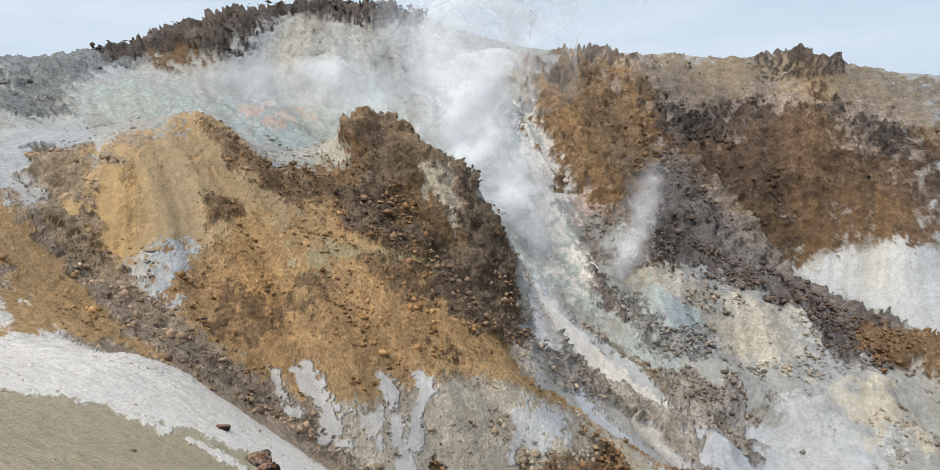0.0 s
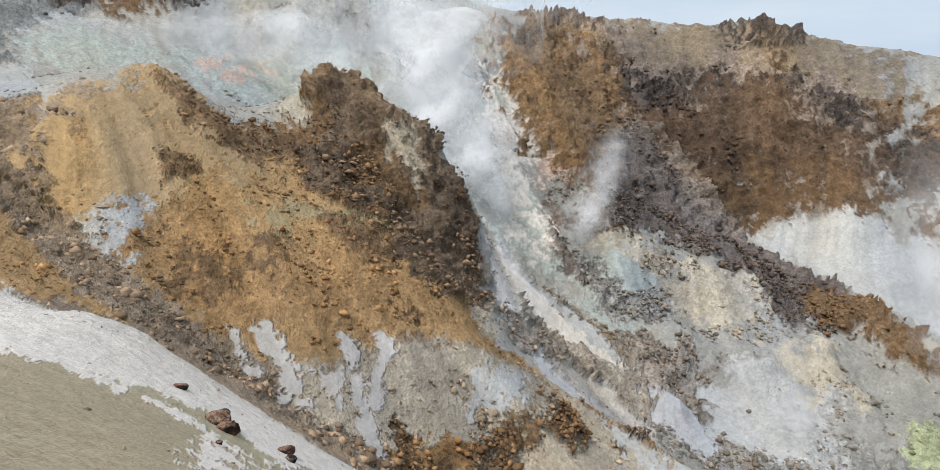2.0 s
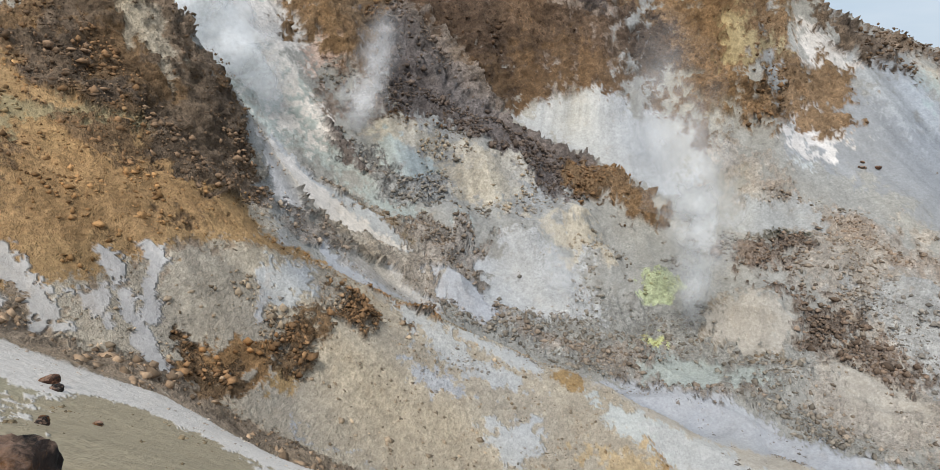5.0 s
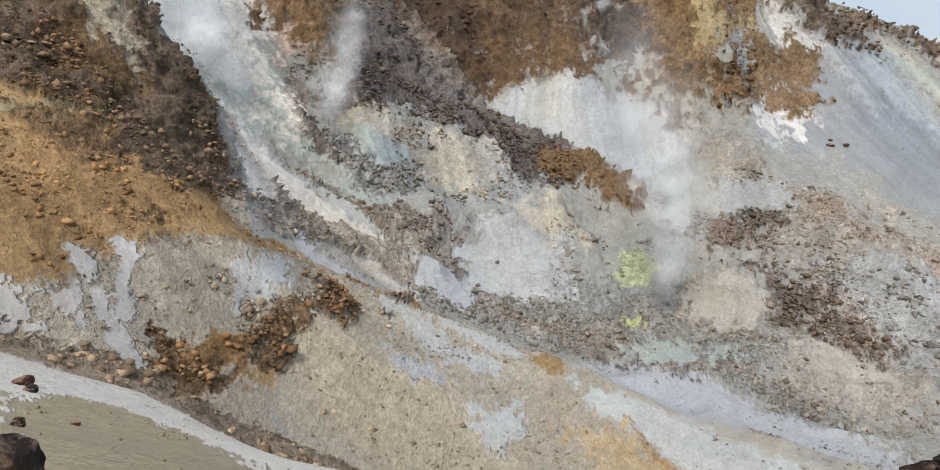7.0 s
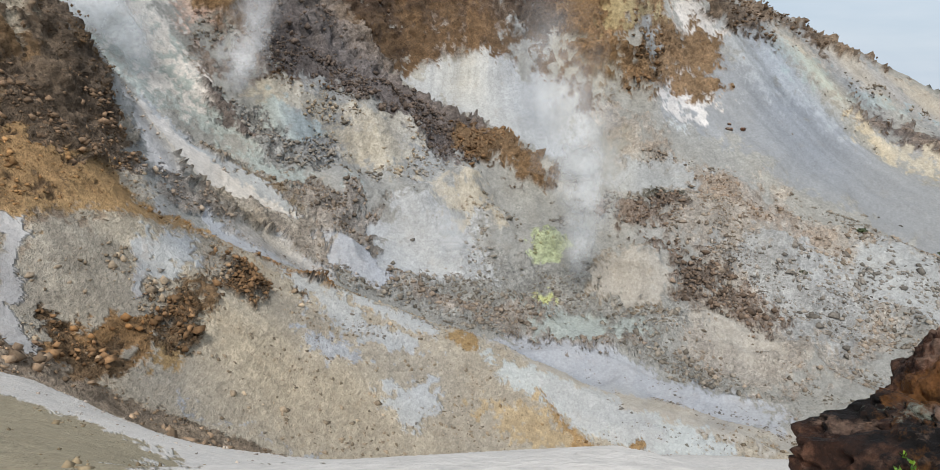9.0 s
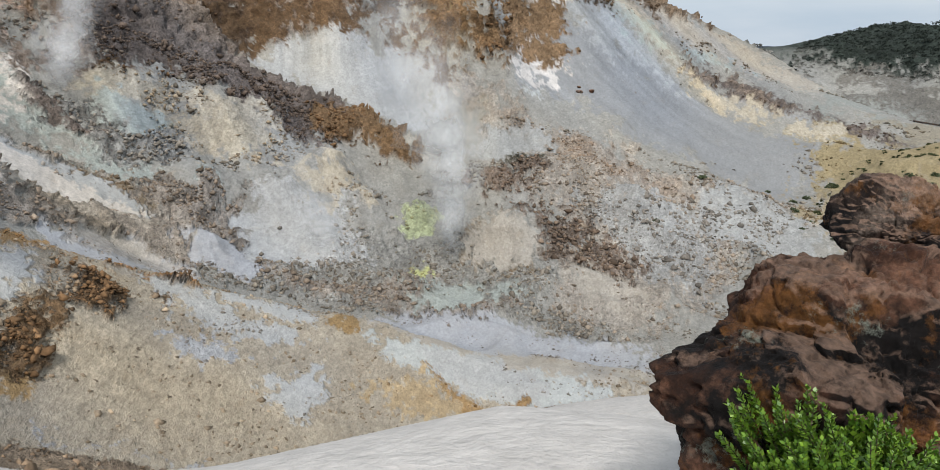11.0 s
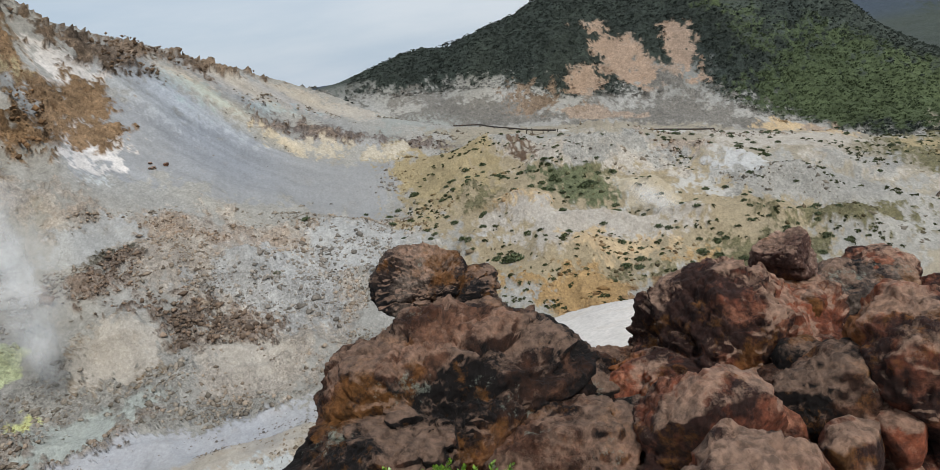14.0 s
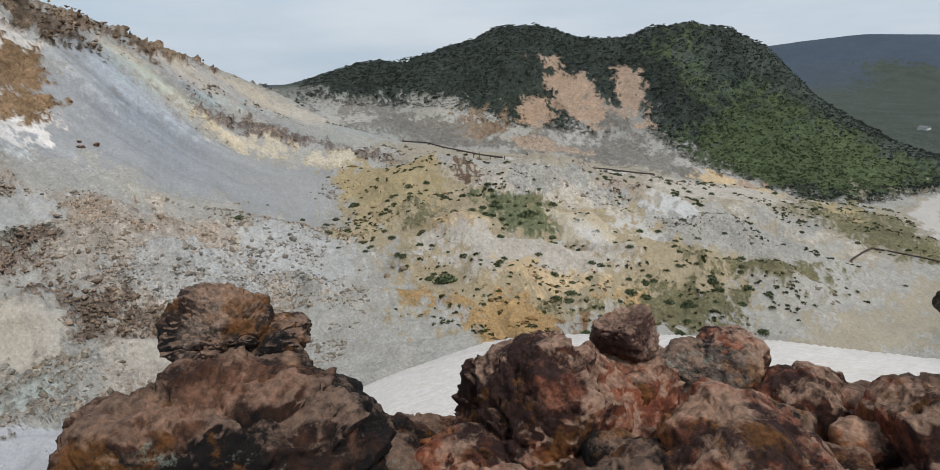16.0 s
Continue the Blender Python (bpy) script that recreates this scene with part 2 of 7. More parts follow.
GROUND = ground_material()
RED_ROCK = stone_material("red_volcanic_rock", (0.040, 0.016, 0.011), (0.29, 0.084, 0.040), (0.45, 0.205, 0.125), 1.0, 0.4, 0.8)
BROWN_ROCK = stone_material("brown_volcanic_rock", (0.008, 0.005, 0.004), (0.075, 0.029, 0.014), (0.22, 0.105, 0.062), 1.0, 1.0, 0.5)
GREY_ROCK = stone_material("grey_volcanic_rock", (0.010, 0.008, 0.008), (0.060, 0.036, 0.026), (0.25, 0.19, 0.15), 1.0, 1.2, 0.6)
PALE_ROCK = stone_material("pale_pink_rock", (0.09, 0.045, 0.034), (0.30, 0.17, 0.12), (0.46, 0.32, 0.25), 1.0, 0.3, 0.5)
LOOSE_STONE = tinted_stone()
STEAM = steam_material()
SHRUB_LEAF = leaf_material("shrub_leaf", (0.035, 0.05, 0.018), (0.09, 0.11, 0.04), 0.6)
SPRIG_LEAF = leaf_material("sprig_leaf", (0.05, 0.12, 0.012), (0.20, 0.33, 0.03), 0.4)
BARK = stone_material("bark", (0.04, 0.028, 0.02), (0.09, 0.065, 0.045), (0.14, 0.11, 0.08), 2.0)


# ---------------------------------------------------------------- the land
GUIDES = []


def guide(*points):
    """A ridge, gully or bench line of the land: points of (bearing in degrees, distance, height) from the lookout."""
    pts = [(d * math.sin(radians(b)), d * math.cos(radians(b)), z) for b, d, z in points]
    for (x0, y0, z0), (x1, y1, z1) in zip(pts, pts[1:]):
        far = min(math.hypot(x0, y0), math.hypot(x1, y1))
        n = max(1, int(math.hypot(x1 - x0, y1 - y0) / max(2.0, far * 0.075)))
        for k in range(n):
            f = k / n
            GUIDES.append((x0 + (x1 - x0) * f, y0 + (y1 - y0) * f, z0 + (z1 - z0) * f))
    GUIDES.append(pts[-1])


# the lookout's own shoulder
guide((-152.7, 1.5, 0.1), (-37.4, 1.4, -0.0), (23.1, 1.5, -0.1), (80.6, 1.6, -0.2), (147.2, 1.5, -0.1))
guide((-34.7, 3.9, -0.6), (2.1, 4.0, -1.2), (46.5, 4.1, -1.1), (80.3, 4.1, -0.8), (109.4, 4.1, -0.7), (138.9, 4.1, -0.4))
guide((-39.2, 9.9, -1.8), (-13.6, 9.9, -3.3), (1.9, 10.0, -4.9), (17.2, 10.1, -6.5), (30, 10.2, -6.7), (46.7, 10.3, -6.3), (75.5, 10.4, -5.1), (99.7, 10.3, -4.3), (139.0, 10.2, -2.7))
guide((-44.7, 29.8, -3.6), (-35.2, 29.8, -4.8), (-32.3, 29.8, -4.4), (-29.5, 29.8, -5.0), (-27.3, 29.9, -4.7), (-23.4, 29.9, -5.7), (-18.6, 28.9, -7.4), (-11.5, 27.9, -9.6), (-3.6, 27.9, -11.9))
guide((-3.6, 27.9, -11.9), (2.7, 27.0, -14.1), (7.6, 26.1, -15.0), (15.5, 25.2, -16.5), (26, 26, -17.4), (45, 27, -16.4), (56, 26, -14.4), (66, 25, -12.2), (79, 25, -9.9), (87, 25, -8.7), (96, 26, -8.7), (108, 28, -9.0), (140, 34, -9.0))
# the rubble gully below it
guide((-34.2, 85.2, 8.0), (-32.7, 72.1, 4.8), (-31.9, 64.0, 0.0), (-30.6, 55.9, -4.1), (-26.9, 51.8, -6.2), (-23.4, 48.8, -7.9), (-19.6, 45.8, -9.7), (-16.3, 43.8, -11.7))
guide((-16.3, 43.8, -11.7), (-8.4, 41.9, -15.2), (-3.5, 40.9, -16.7), (2.8, 40.0, -20.8), (10.3, 40.2, -24.4), (18.7, 40.5, -27.6), (32.0, 42.9, -31.3), (46.7, 45.3, -33.0), (61.0, 51.6, -33.3), (80.3, 67.9, -34.0), (88.1, 82.1, -37.3), (90.0, 97.4, -41.5))
guide((-35.9, 49.9, -2.1), (-35.7, 62.0, 1.0), (-36.2, 100.3, 9.9))
# the ochre spur with its crag
guide((-29.3, 62.1, 4.5), (-24.4, 74.2, 9.4), (-22.7, 77.2, 10.9), (-20.9, 79.2, 10.1), (-17.1, 82.1, 6.3), (-12.7, 86.1, 6.2), (-9.3, 92.1, 14.2), (-7.3, 92.1, 13.8), (-4.7, 91.0, 9.8), (-2.5, 90.0, 8.8))
guide((-2.5, 90.0, 8.8), (0.1, 89.0, 6.7), (2.4, 87.0, 0.4), (4.8, 85.0, -5.4), (5.6, 80.1, -13.1), (8.7, 77.2, -19.0), (14.1, 75.3, -23.1), (19.9, 73.5, -25.7), (26.0, 71.7, -27.9), (33.5, 69.9, -30.5))
guide((33.5, 69.9, -30.5), (43.2, 67.3, -32.9), (49.0, 64.4, -33.7), (57.7, 61.6, -32.7), (61.2, 59.6, -32.9), (66.7, 63.8, -34.0))
guide((-22.7, 76.2, 10.7), (-16.1, 74.1, 4.5), (-11.4, 70.0, -0.2), (-4.2, 67.0, -4.1), (1.3, 66.0, -8.9), (5.2, 66.1, -14.2))
guide((-14.4, 50.9, -8.9), (-7.3, 50.9, -10.0), (0.8, 52.0, -13.0), (9.1, 55.2, -18.6))
guide((-24.1, 110.1, 5.6), (-14.0, 115.0, 2.5), (-6.0, 116.0, 1.4), (2.2, 108.0, -6.8), (8.6, 100.2, -18.2), (17.0, 96.5, -30.6), (27.2, 88.9, -36.9), (39.2, 83.4, -39.8), (53.0, 77.8, -39.3), (66.7, 76.0, -38.9))
# the steaming channel behind the spur
guide((-14.5, 175.4, 28.7), (-6.5, 180.2, 29.0), (-0.5, 175.0, 21.1), (3.4, 152.0, 5.5), (7.3, 135.1, -8.1), (9.7, 125.2, -18.4), (16.9, 115.4, -26.7), (24.1, 108.8, -33.3), (34.6, 99.3, -40.4))
guide((-35.3, 150.6, 20.0), (-27.4, 150.5, 21.4), (-20.4, 150.3, 19.3))
guide((14.3, 150.2, -9.9), (19.1, 152.2, -9.1), (23.4, 150.3, -13.7), (27.0, 148.5, -18.5))
guide((13.4, 141.2, -15.3), (19.0, 141.4, -20.1), (24.5, 139.6, -24.0), (28.6, 136.8, -27.1))
guide((26.7, 128.8, -30.0), (25.3, 118.8, -33.4))
# the mountain's skyline, and the ground behind it
guide((-60.2, 191.3, 25.3), (-48.3, 196.2, 27.4), (-35.7, 201.0, 32.9), (-28.7, 213.1, 41.7), (-22.9, 233.1, 56.5), (-18.5, 237.1, 65.9), (-12.3, 242.8, 74.4), (-6.8, 246.4, 74.9), (-0.8, 255.0, 68.4), (5.3, 261.7, 64.8))
guide((5.3, 261.7, 64.8), (9.8, 264.4, 67.1), (16.6, 264.0, 66.8), (22.2, 262.8, 63.5), (25.8, 262.6, 66.7), (30.1, 260.6, 58.9), (34.8, 258.6, 53.4), (41.0, 253.5, 49.0), (44.7, 248.5, 45.9), (46.7, 246.6, 42.8))
guide((46.7, 246.6, 42.8), (48.0, 260.9, 34.7), (51.4, 269.1, 29.7), (56.2, 284.4, 21.0), (62.0, 305.0, 8.8), (68.1, 335.7, -5.5))
guide((-48.0, 319.7, -12.4), (-20.2, 340.4, 18.9), (9.8, 359.8, 28.2), (34.9, 349.7, 15.5), (52.0, 370.2, 5.3), (62.1, 421.0, -10.5))
guide((-59.8, 595.7, -107.1), (0.3, 650.0, -69.9), (45.2, 652.6, -55.8), (65.1, 762.8, -38.8))
# cliffs under the skyline: brown face, white cliff, dark rubble lobe
guide((15.7, 204.7, 23.4), (20.6, 187.9, 8.7), (24.0, 173.2, -5.5), (28.5, 164.4, -14.1), (33.2, 158.6, -17.5), (38.2, 152.8, -20.8), (39.1, 147.0, -25.7))
guide((26.6, 190.3, -8.9), (29.8, 196.1, -1.5), (32.8, 198.1, 0.3), (35.8, 195.2, -2.6), (40.4, 188.5, -9.8))
guide((27.7, 180.4, -13.1), (31.1, 177.5, -14.4), (36.4, 170.8, -20.7), (40.4, 167.9, -23.3), (43.6, 178.9, -19.6))
guide((19.6, 224.5, 32.0), (26.7, 225.4, 31.3), (33.7, 223.3, 28.5), (40.8, 217.5, 20.5))
# the pale slope and its lower lip
guide((45.9, 214.7, 12.6), (50.3, 215.1, 4.3), (57.5, 226.5, -3.8), (61.5, 228.9, -12.7), (65.1, 229.4, -23.2), (73.2, 230.0, -32.1))
guide((48.8, 182.7, -11.6), (53.2, 181.0, -17.4), (58.1, 179.2, -22.5), (65.8, 176.8, -32.7), (70.4, 180.1, -36.3), (74.0, 194.1, -34.4))
# the rubble field and the steaming floor
guide((45.3, 172.7, -14.0), (50.5, 164.0, -20.0), (55.8, 158.3, -25.8), (61.0, 151.6, -30.3), (68.7, 137.1, -37.8), (67.1, 114.1, -40.3), (61.0, 94.1, -41.8))
guide((40.2, 111.5, -40.0), (45.9, 97.6, -40.6), (54.1, 113.9, -40.2), (48.6, 131.5, -33.1), (42.2, 137.2, -30.0))
guide((60.5, 90.0, -40.8), (68.5, 94.2, -41.5))
# ochre hummocks and the plateau
guide((75.0, 142.1, -37.1), (81.3, 120.3, -40.4), (83.4, 106.4, -42.1), (91.7, 106.5, -43.5), (94.9, 114.5, -43.1), (104.5, 124.5, -45.2), (109.4, 142.4, -44.0))
guide((74.2, 170.0, -34.0), (84.1, 152.0, -33.5), (94.9, 154.2, -37.0), (103.8, 167.3, -40.1))
guide((73.4, 216.8, -28.6), (80.7, 196.8, -28.7), (87.0, 196.8, -27.5), (93.3, 201.8, -26.8), (97.7, 207.1, -33.1), (105.8, 222.2, -37.4))
guide((68.1, 301.1, -13.9), (78.2, 291.9, -27.9), (83.9, 262.0, -30.2), (92.2, 252.2, -33.9), (99.7, 262.4, -38.3), (109.8, 272.6, -43.6))
# the wooded mountain beyond
guide((68.1, 421.1, -10.1), (71.7, 386.9, -27.1), (78.8, 347.3, -34.0), (87.0, 352.4, -36.0), (94.3, 357.6, -39.2), (101.6, 365.0, -46.9), (108.9, 348.3, -57.0), (114.2, 398.5, -62.1), (118.9, 473.7, -68.4))
guide((68.1, 501.1, -9.1), (72.0, 520.7, 0.9), (76.1, 540.2, 12.1), (79.1, 545.3, 9.6), (83.0, 551.6, 22.7), (86.8, 558.9, 36.8), (89.7, 563.9, 38.1), (93.2, 559.5, 25.0), (96.1, 559.8, 21.0), (98.0, 559.2, 31.6))
guide((98.0, 559.2, 31.6), (102.0, 558.8, 40.1), (104.7, 569.2, 31.5), (107.4, 579.9, 18.5), (109.8, 576.0, -4.6), (112.1, 567.1, -27.3), (115.4, 582.9, -46.5), (118.6, 613.5, -61.5))
guide((72.1, 763.6, -52.0), (90.0, 803.7, -48.0), (104.9, 803.9, -54.4), (117.9, 803.8, -62.9))
# the valley and the plain
guide((103.7, 114.7, -48.7), (108.1, 127.7, -48.8), (116.3, 124.5, -49.8), (121.2, 162.5, -51.3), (123.1, 222.6, -53.0), (119.6, 333.0, -57.1), (122.4, 523.3, -60.6), (118.9, 903.7, -57.7))
guide((110.9, 182.4, -43.5), (118.6, 194.6, -50.0))
guide((114.3, 63.6, -30.0), (129.1, 61.1, -24.6), (149.3, 60.4, -14.4))
guide((127.2, 122.1, -47.0), (134.5, 302.5, -58.8), (137.7, 702.9, -67.4), (130, 1200, -70))
guide((100, 1300, -72), (60, 1300, -75), (10, 1300, -90), (-40, 1300, -100), (-90, 1300, -100), (-140, 1300, -95), (170, 1300, -80), (140, 1300, -72))
guide((100, 2500, -72), (60, 2500, -80), (10, 2500, -90), (-40, 2500, -100), (-90, 2500, -100), (-140, 2500, -90), (170, 2500, -60), (140, 2500, -45), (118, 2500, -50))
guide((55, 4000, -90), (85, 4000, -80), (100, 3900, -10), (105.7, 3800, 98), (108.4, 3800, 126), (114, 3800, 167), (120, 3800, 140), (126, 3800, 112), (140, 3800, 90), (160, 3900, 60), (175, 4000, -60))
guide((-160, 4300, -90), (-110, 4300, -90), (-50, 4300, -90), (0, 4300, -90))
# behind the lookout
guide((-59.8, 11.9, -0.0), (-100.0, 12.0, 0.6), (-150.3, 12.0, 0.3), (164.5, 12.0, -0.4))
guide((-60.1, 70.3, 5.8), (-100.0, 80.3, 5.9), (-150.0, 80.0, -0.1), (164.5, 80.2, -10.9))
guide((-59.9, 328.7, -34.9), (-100.1, 347.4, -58.0), (-150.5, 348.3, -69.1), (164.4, 351.0, -65.2))
CENTRES = np.array(GUIDES)


def fit_land():
    """Weights of the smooth surface through the guide lines."""
    p, z = CENTRES[:, :2], CENTRES[:, 2]
    r = np.linalg.norm(p[:, None] - p[None], axis=2)
    n = len(p)
    soft = 0.008 * np.linalg.norm(p, axis=1) + 0.05
    a = np.zeros((n + 1, n + 1))
    a[:n, :n] = -r + np.diag(soft)
    a[:n, n] = a[n, :n] = 1
    return np.linalg.solve(a, np.append(z, 0))


WEIGHTS = fit_land()


def smooth_height(x, y):
    """Height of the land without its fine relief."""
    x, y = np.asarray(x, float).ravel(), np.asarray(y, float).ravel()
    out = np.empty(len(x))
    cx, cy = CENTRES[:, 0].astype(np.float32), CENTRES[:, 1].astype(np.float32)
    w = WEIGHTS[:-1].astype(np.float32)
    for k in range(0, len(x), 20000):
        dx = x[k:k + 20000, None].astype(np.float32) - cx
        dy = y[k:k + 20000, None].astype(np.float32) - cy
        out[k:k + 20000] = -np.sqrt(dx * dx + dy * dy) @ w + WEIGHTS[-1]
    return out


def lattice(ix, iy, seed):
    h = (ix * 374761393 + iy * 668265263 + seed * 1442695041) & 0xFFFFFFFF
    h = ((h ^ (h >> 13)) * 1274126177) & 0xFFFFFFFF
    return ((h ^ (h >> 16)) & 0xFFFF) / 65535.0


def value_noise(x, y, seed=0):
    """Smooth random values from -1 to 1 over the plane."""
    fx, fy = np.floor(x), np.floor(y)
    ix, iy = fx.astype(np.int64), fy.astype(np.int64)
    u, v = x - fx, y - fy
    u, v = u * u * u * (u * (u * 6 - 15) + 10), v * v * v * (v * (v * 6 - 15) + 10)
    a, b = lattice(ix, iy, seed), lattice(ix + 1, iy, seed)
    c, d = lattice(ix, iy + 1, seed), lattice(ix + 1, iy + 1, seed)
    return 2 * ((a + (b - a) * u) * (1 - v) + (c + (d - c) * u) * v) - 1


def fbm(x, y, octaves=4, seed=0, gain=0.5):
    total, amp, norm = 0.0, 1.0, 0.0
    for k in range(octaves):
        total = total + amp * value_noise(x, y, seed + 17 * k)
        norm += amp
        x, y, amp = x * 1.93 + y * 0.55, y * 1.93 - x * 0.55, amp * gain
    return total / norm


def ridged(x, y, octaves=4, seed=0):
    total, amp, norm = 0.0, 1.0, 0.0
    for k in range(octaves):
        total = total + amp * (1 - 2 * np.abs(value_noise(x, y, seed + 31 * k)))
        norm += amp
        x, y, amp = x * 1.9 + y * 0.6, y * 1.9 - x * 0.6, amp * 0.5
    return total / norm


TINTS = {
    "olivedark": (0.150, 0.140, 0.110), "forestfar": (0.050, 0.060, 0.048), "grass": (0.120, 0.130, 0.070),
    "sand": (0.600, 0.555, 0.510), "gravel": (0.345, 0.290, 0.200), "olivesand": (0.335, 0.295, 0.205), "path": (0.393, 0.374, 0.340), "greygreen2": (0.270, 0.275, 0.250), "ochre": (0.365, 0.232, 0.112), "ochrelight": (0.345, 0.243, 0.135), "ochrered": (0.335, 0.195, 0.090),
    "greypale": (0.335, 0.332, 0.318), "greydark": (0.200, 0.203, 0.194), "greengrey": (0.335, 0.355, 0.325), "tanorange": (0.464, 0.347, 0.284),
    "darkrock": (0.118, 0.096, 0.084), "rust": (0.140, 0.088, 0.050), "tangrey": (0.302, 0.288, 0.258), "brown": (0.228, 0.145, 0.080),
    "browndark": (0.205, 0.148, 0.102), "yellowochre": (0.305, 0.243, 0.138), "pale": (0.412, 0.405, 0.390), "creamochre": (0.395, 0.338, 0.262),
    "orange": (0.335, 0.220, 0.105), "paleblue": (0.368, 0.367, 0.376), "palepink": (0.385, 0.345, 0.292), "rubble": (0.360, 0.318, 0.270),
    "cream": (0.410, 0.365, 0.295), "tanbrown": (0.256, 0.201, 0.161), "tan": (0.225, 0.176, 0.122), "brownred": (0.118, 0.077, 0.051),
    "darkrubble": (0.165, 0.135, 0.118), "white": (0.380, 0.380, 0.375), "rubblegrey": (0.335, 0.325, 0.302), "creamwhite": (0.430, 0.435, 0.415),
    "rubblered": (0.343, 0.281, 0.225), "sulphur": (0.460, 0.490, 0.300), "sulphurbright": (0.520, 0.530, 0.250), "yellowtan": (0.300, 0.245, 0.160),
    "olive": (0.150, 0.135, 0.075), "palevalley": (0.285, 0.250, 0.192), "forest": (0.034, 0.042, 0.034), "meadow": (0.066, 0.085, 0.040),
    "scar": (0.290, 0.222, 0.168), "talus": (0.165, 0.152, 0.132), "orangebrown": (0.300, 0.185, 0.110), "plain": (0.050, 0.060, 0.050), "hazyhills": (0.050, 0.066, 0.088),
    "ashslope": (0.262, 0.260, 0.255),
    "spur": (0.365, 0.225, 0.108), "umber": (0.125, 0.083, 0.055), "whitewarm": (0.550, 0.505, 0.458), "whitebright": (0.360, 0.358, 0.350), "palecrisp": (0.400, 0.372, 0.345),
    "rubblebrown": (0.318, 0.275, 0.232), "creamwarm": (0.430, 0.375, 0.290), "tanpale": (0.365, 0.330, 0.282), "orangesoft": (0.440, 0.330, 0.200), "scarpink": (0.300, 0.212, 0.150), "paleyellow": (0.400, 0.340, 0.245), "redsoil": (0.230, 0.085, 0.045),
    "gully": (0.310, 0.238, 0.172), "taluswarm": (0.225, 0.186, 0.160), "riverbed": (0.403, 0.370, 0.334), "stonyash": (0.338, 0.330, 0.312),
}
PATCHES = []


def patch(tint, stony, soft, *outline):
    """A patch of ground of one colour: its outline on the plan in metres, how stony it is, how soft its edge."""
    PATCHES.append((tint, stony, soft, np.array(outline).reshape(-1, 2)))


patch("gully", 0.5, 1, -20, 31, -33, 40, -46, 56, -33, 63, -20, 66, -2, 66, 10, 63, 34, 58, 22, 34, 3, 33)
patch("ochre", 0.35, 0.6, -35.8, 50.2, -30.8, 46.9, -29.2, 47.2, -27.2, 46.0, -22.5, 42.8, -17.1, 40.5, -17.9, 37.6, -19.9, 36.7, -19.6, 27.8)
patch("greypale", 0.2, 1, -68.3, 95.3, -67.8, 116.8, -32.6, 58.6, -30.1, 52.1, -32.6, 50.9, -35.8, 50.2)
patch("greydark", 0.6, 1, -111.7, 144.5, -103.3, 191.7, -78.5, 162.3, -77.0, 132.3, -69.3, 110.6, -67.1, 87.1)
patch("greypale", 0.3, 1, -85.7, 147.1, -79.3, 158.0, -63.6, 151.5, -57.7, 138.0, -60.9, 124.3, -63.9, 113.6, -78.4, 130.7)
patch("greengrey", 0.35, 1, -79.1, 129.9, -78.7, 146.5, -64.2, 143.8, -53.6, 158.7, -31.1, 177.4, -23.8, 172.5, -26.7, 147.7, -34.9, 133.5, -43.7, 133.9, -51.7, 138.8, -59.9, 134.5, -59.3, 107.3)
patch("tanorange", 0.3, 1, -49.8, 149.9, -45.9, 162.1, -40.0, 162.2, -40.2, 152.4, -46.3, 145.4)
patch("darkrock", 1, 1, -99.1, 180.9, -95.2, 203.6, -89.6, 211.8, -75.1, 224.7, -51.9, 236.7, -24.5, 241.6, -21.7, 219.9, -41.1, 207.7, -59.6, 213.0, -63.1, 195.0, -65.0, 181.4, -73.6, 174.6, -84.8, 161.6)
patch("rust", 0.5, 1, -82.4, 167.0, -73.0, 173.3, -71.9, 167.2, -78.0, 161.3)
patch("tangrey", 0.5, 1, -63.1, 195.0, -57.0, 210.6, -37.3, 207.6, -21.5, 217.7, -16.8, 180.2, -30.8, 176.0, -50.8, 178.3)
patch("ochre", 0.4, 0.6, -29.7, 52.2, -31.0, 58.0, -30.5, 67.1, -29.8, 71.2, -28.2, 73.9, -21.9, 71.6, -17.1, 76.2, -10.1, 76.5, -3.4, 81.9, 3.7, 82.8, 8.1, 67.4, 16.3, 76.0, 25.5, 82.2, 33.3, 90.8, -6.8, 45.5, -13.6, 43.9, -18.5, 45.6, -24.4, 47.5)
patch("ochrelight", 0.2, 1.2, -29.1, 53.8, -28.7, 63.4, -24.0, 64.9, -19.7, 59.6, -21.0, 54.7, -22.8, 52.0, -24.5, 49.9, -27.6, 50.3)
patch("brown", 0.8, 0.7, -22.1, 70.1, -18.2, 80.8, -16.9, 86.8, -16.6, 90.8, -12.6, 91.2, -7.2, 88.3, -4.0, 89.9, 0.2, 89.0, 3.7, 87.8, 6.9, 84.6, 8.2, 80.7, 4.9, 69.9, 1.0, 62.1, -3.4, 64.6, -9.7, 66.3, -15.4, 69.2, -18.8, 67.7)
patch("browndark", 1, 0.6, -15.8, 90.8, -11.7, 91.3, -7.2, 89.0, -3.6, 89.9, 0.6, 89.1, 4.1, 85.8, 1.3, 82.7, -3.4, 81.8, -7.9, 81.2, -13.0, 84.8)
patch("darkrock", 0.8, 0.5, -0.6, 72.4, 3.8, 80.7, 5.8, 80.2, 5.2, 74.3, 1.5, 66.2)
patch("ochrered", 0.6, 0.8, -19.2, 49.5, -16.1, 53.7, -12.7, 58.2, -7.7, 61.0, -0.8, 60.6, 2.7, 60.8, -3.5, 53.6, -10.0, 51.3, -15.1, 48.3)
patch("brown", 0.6, 0.8, -14.6, 55.6, -11.8, 59.0, -10.0, 55.9, -12.3, 52.7)
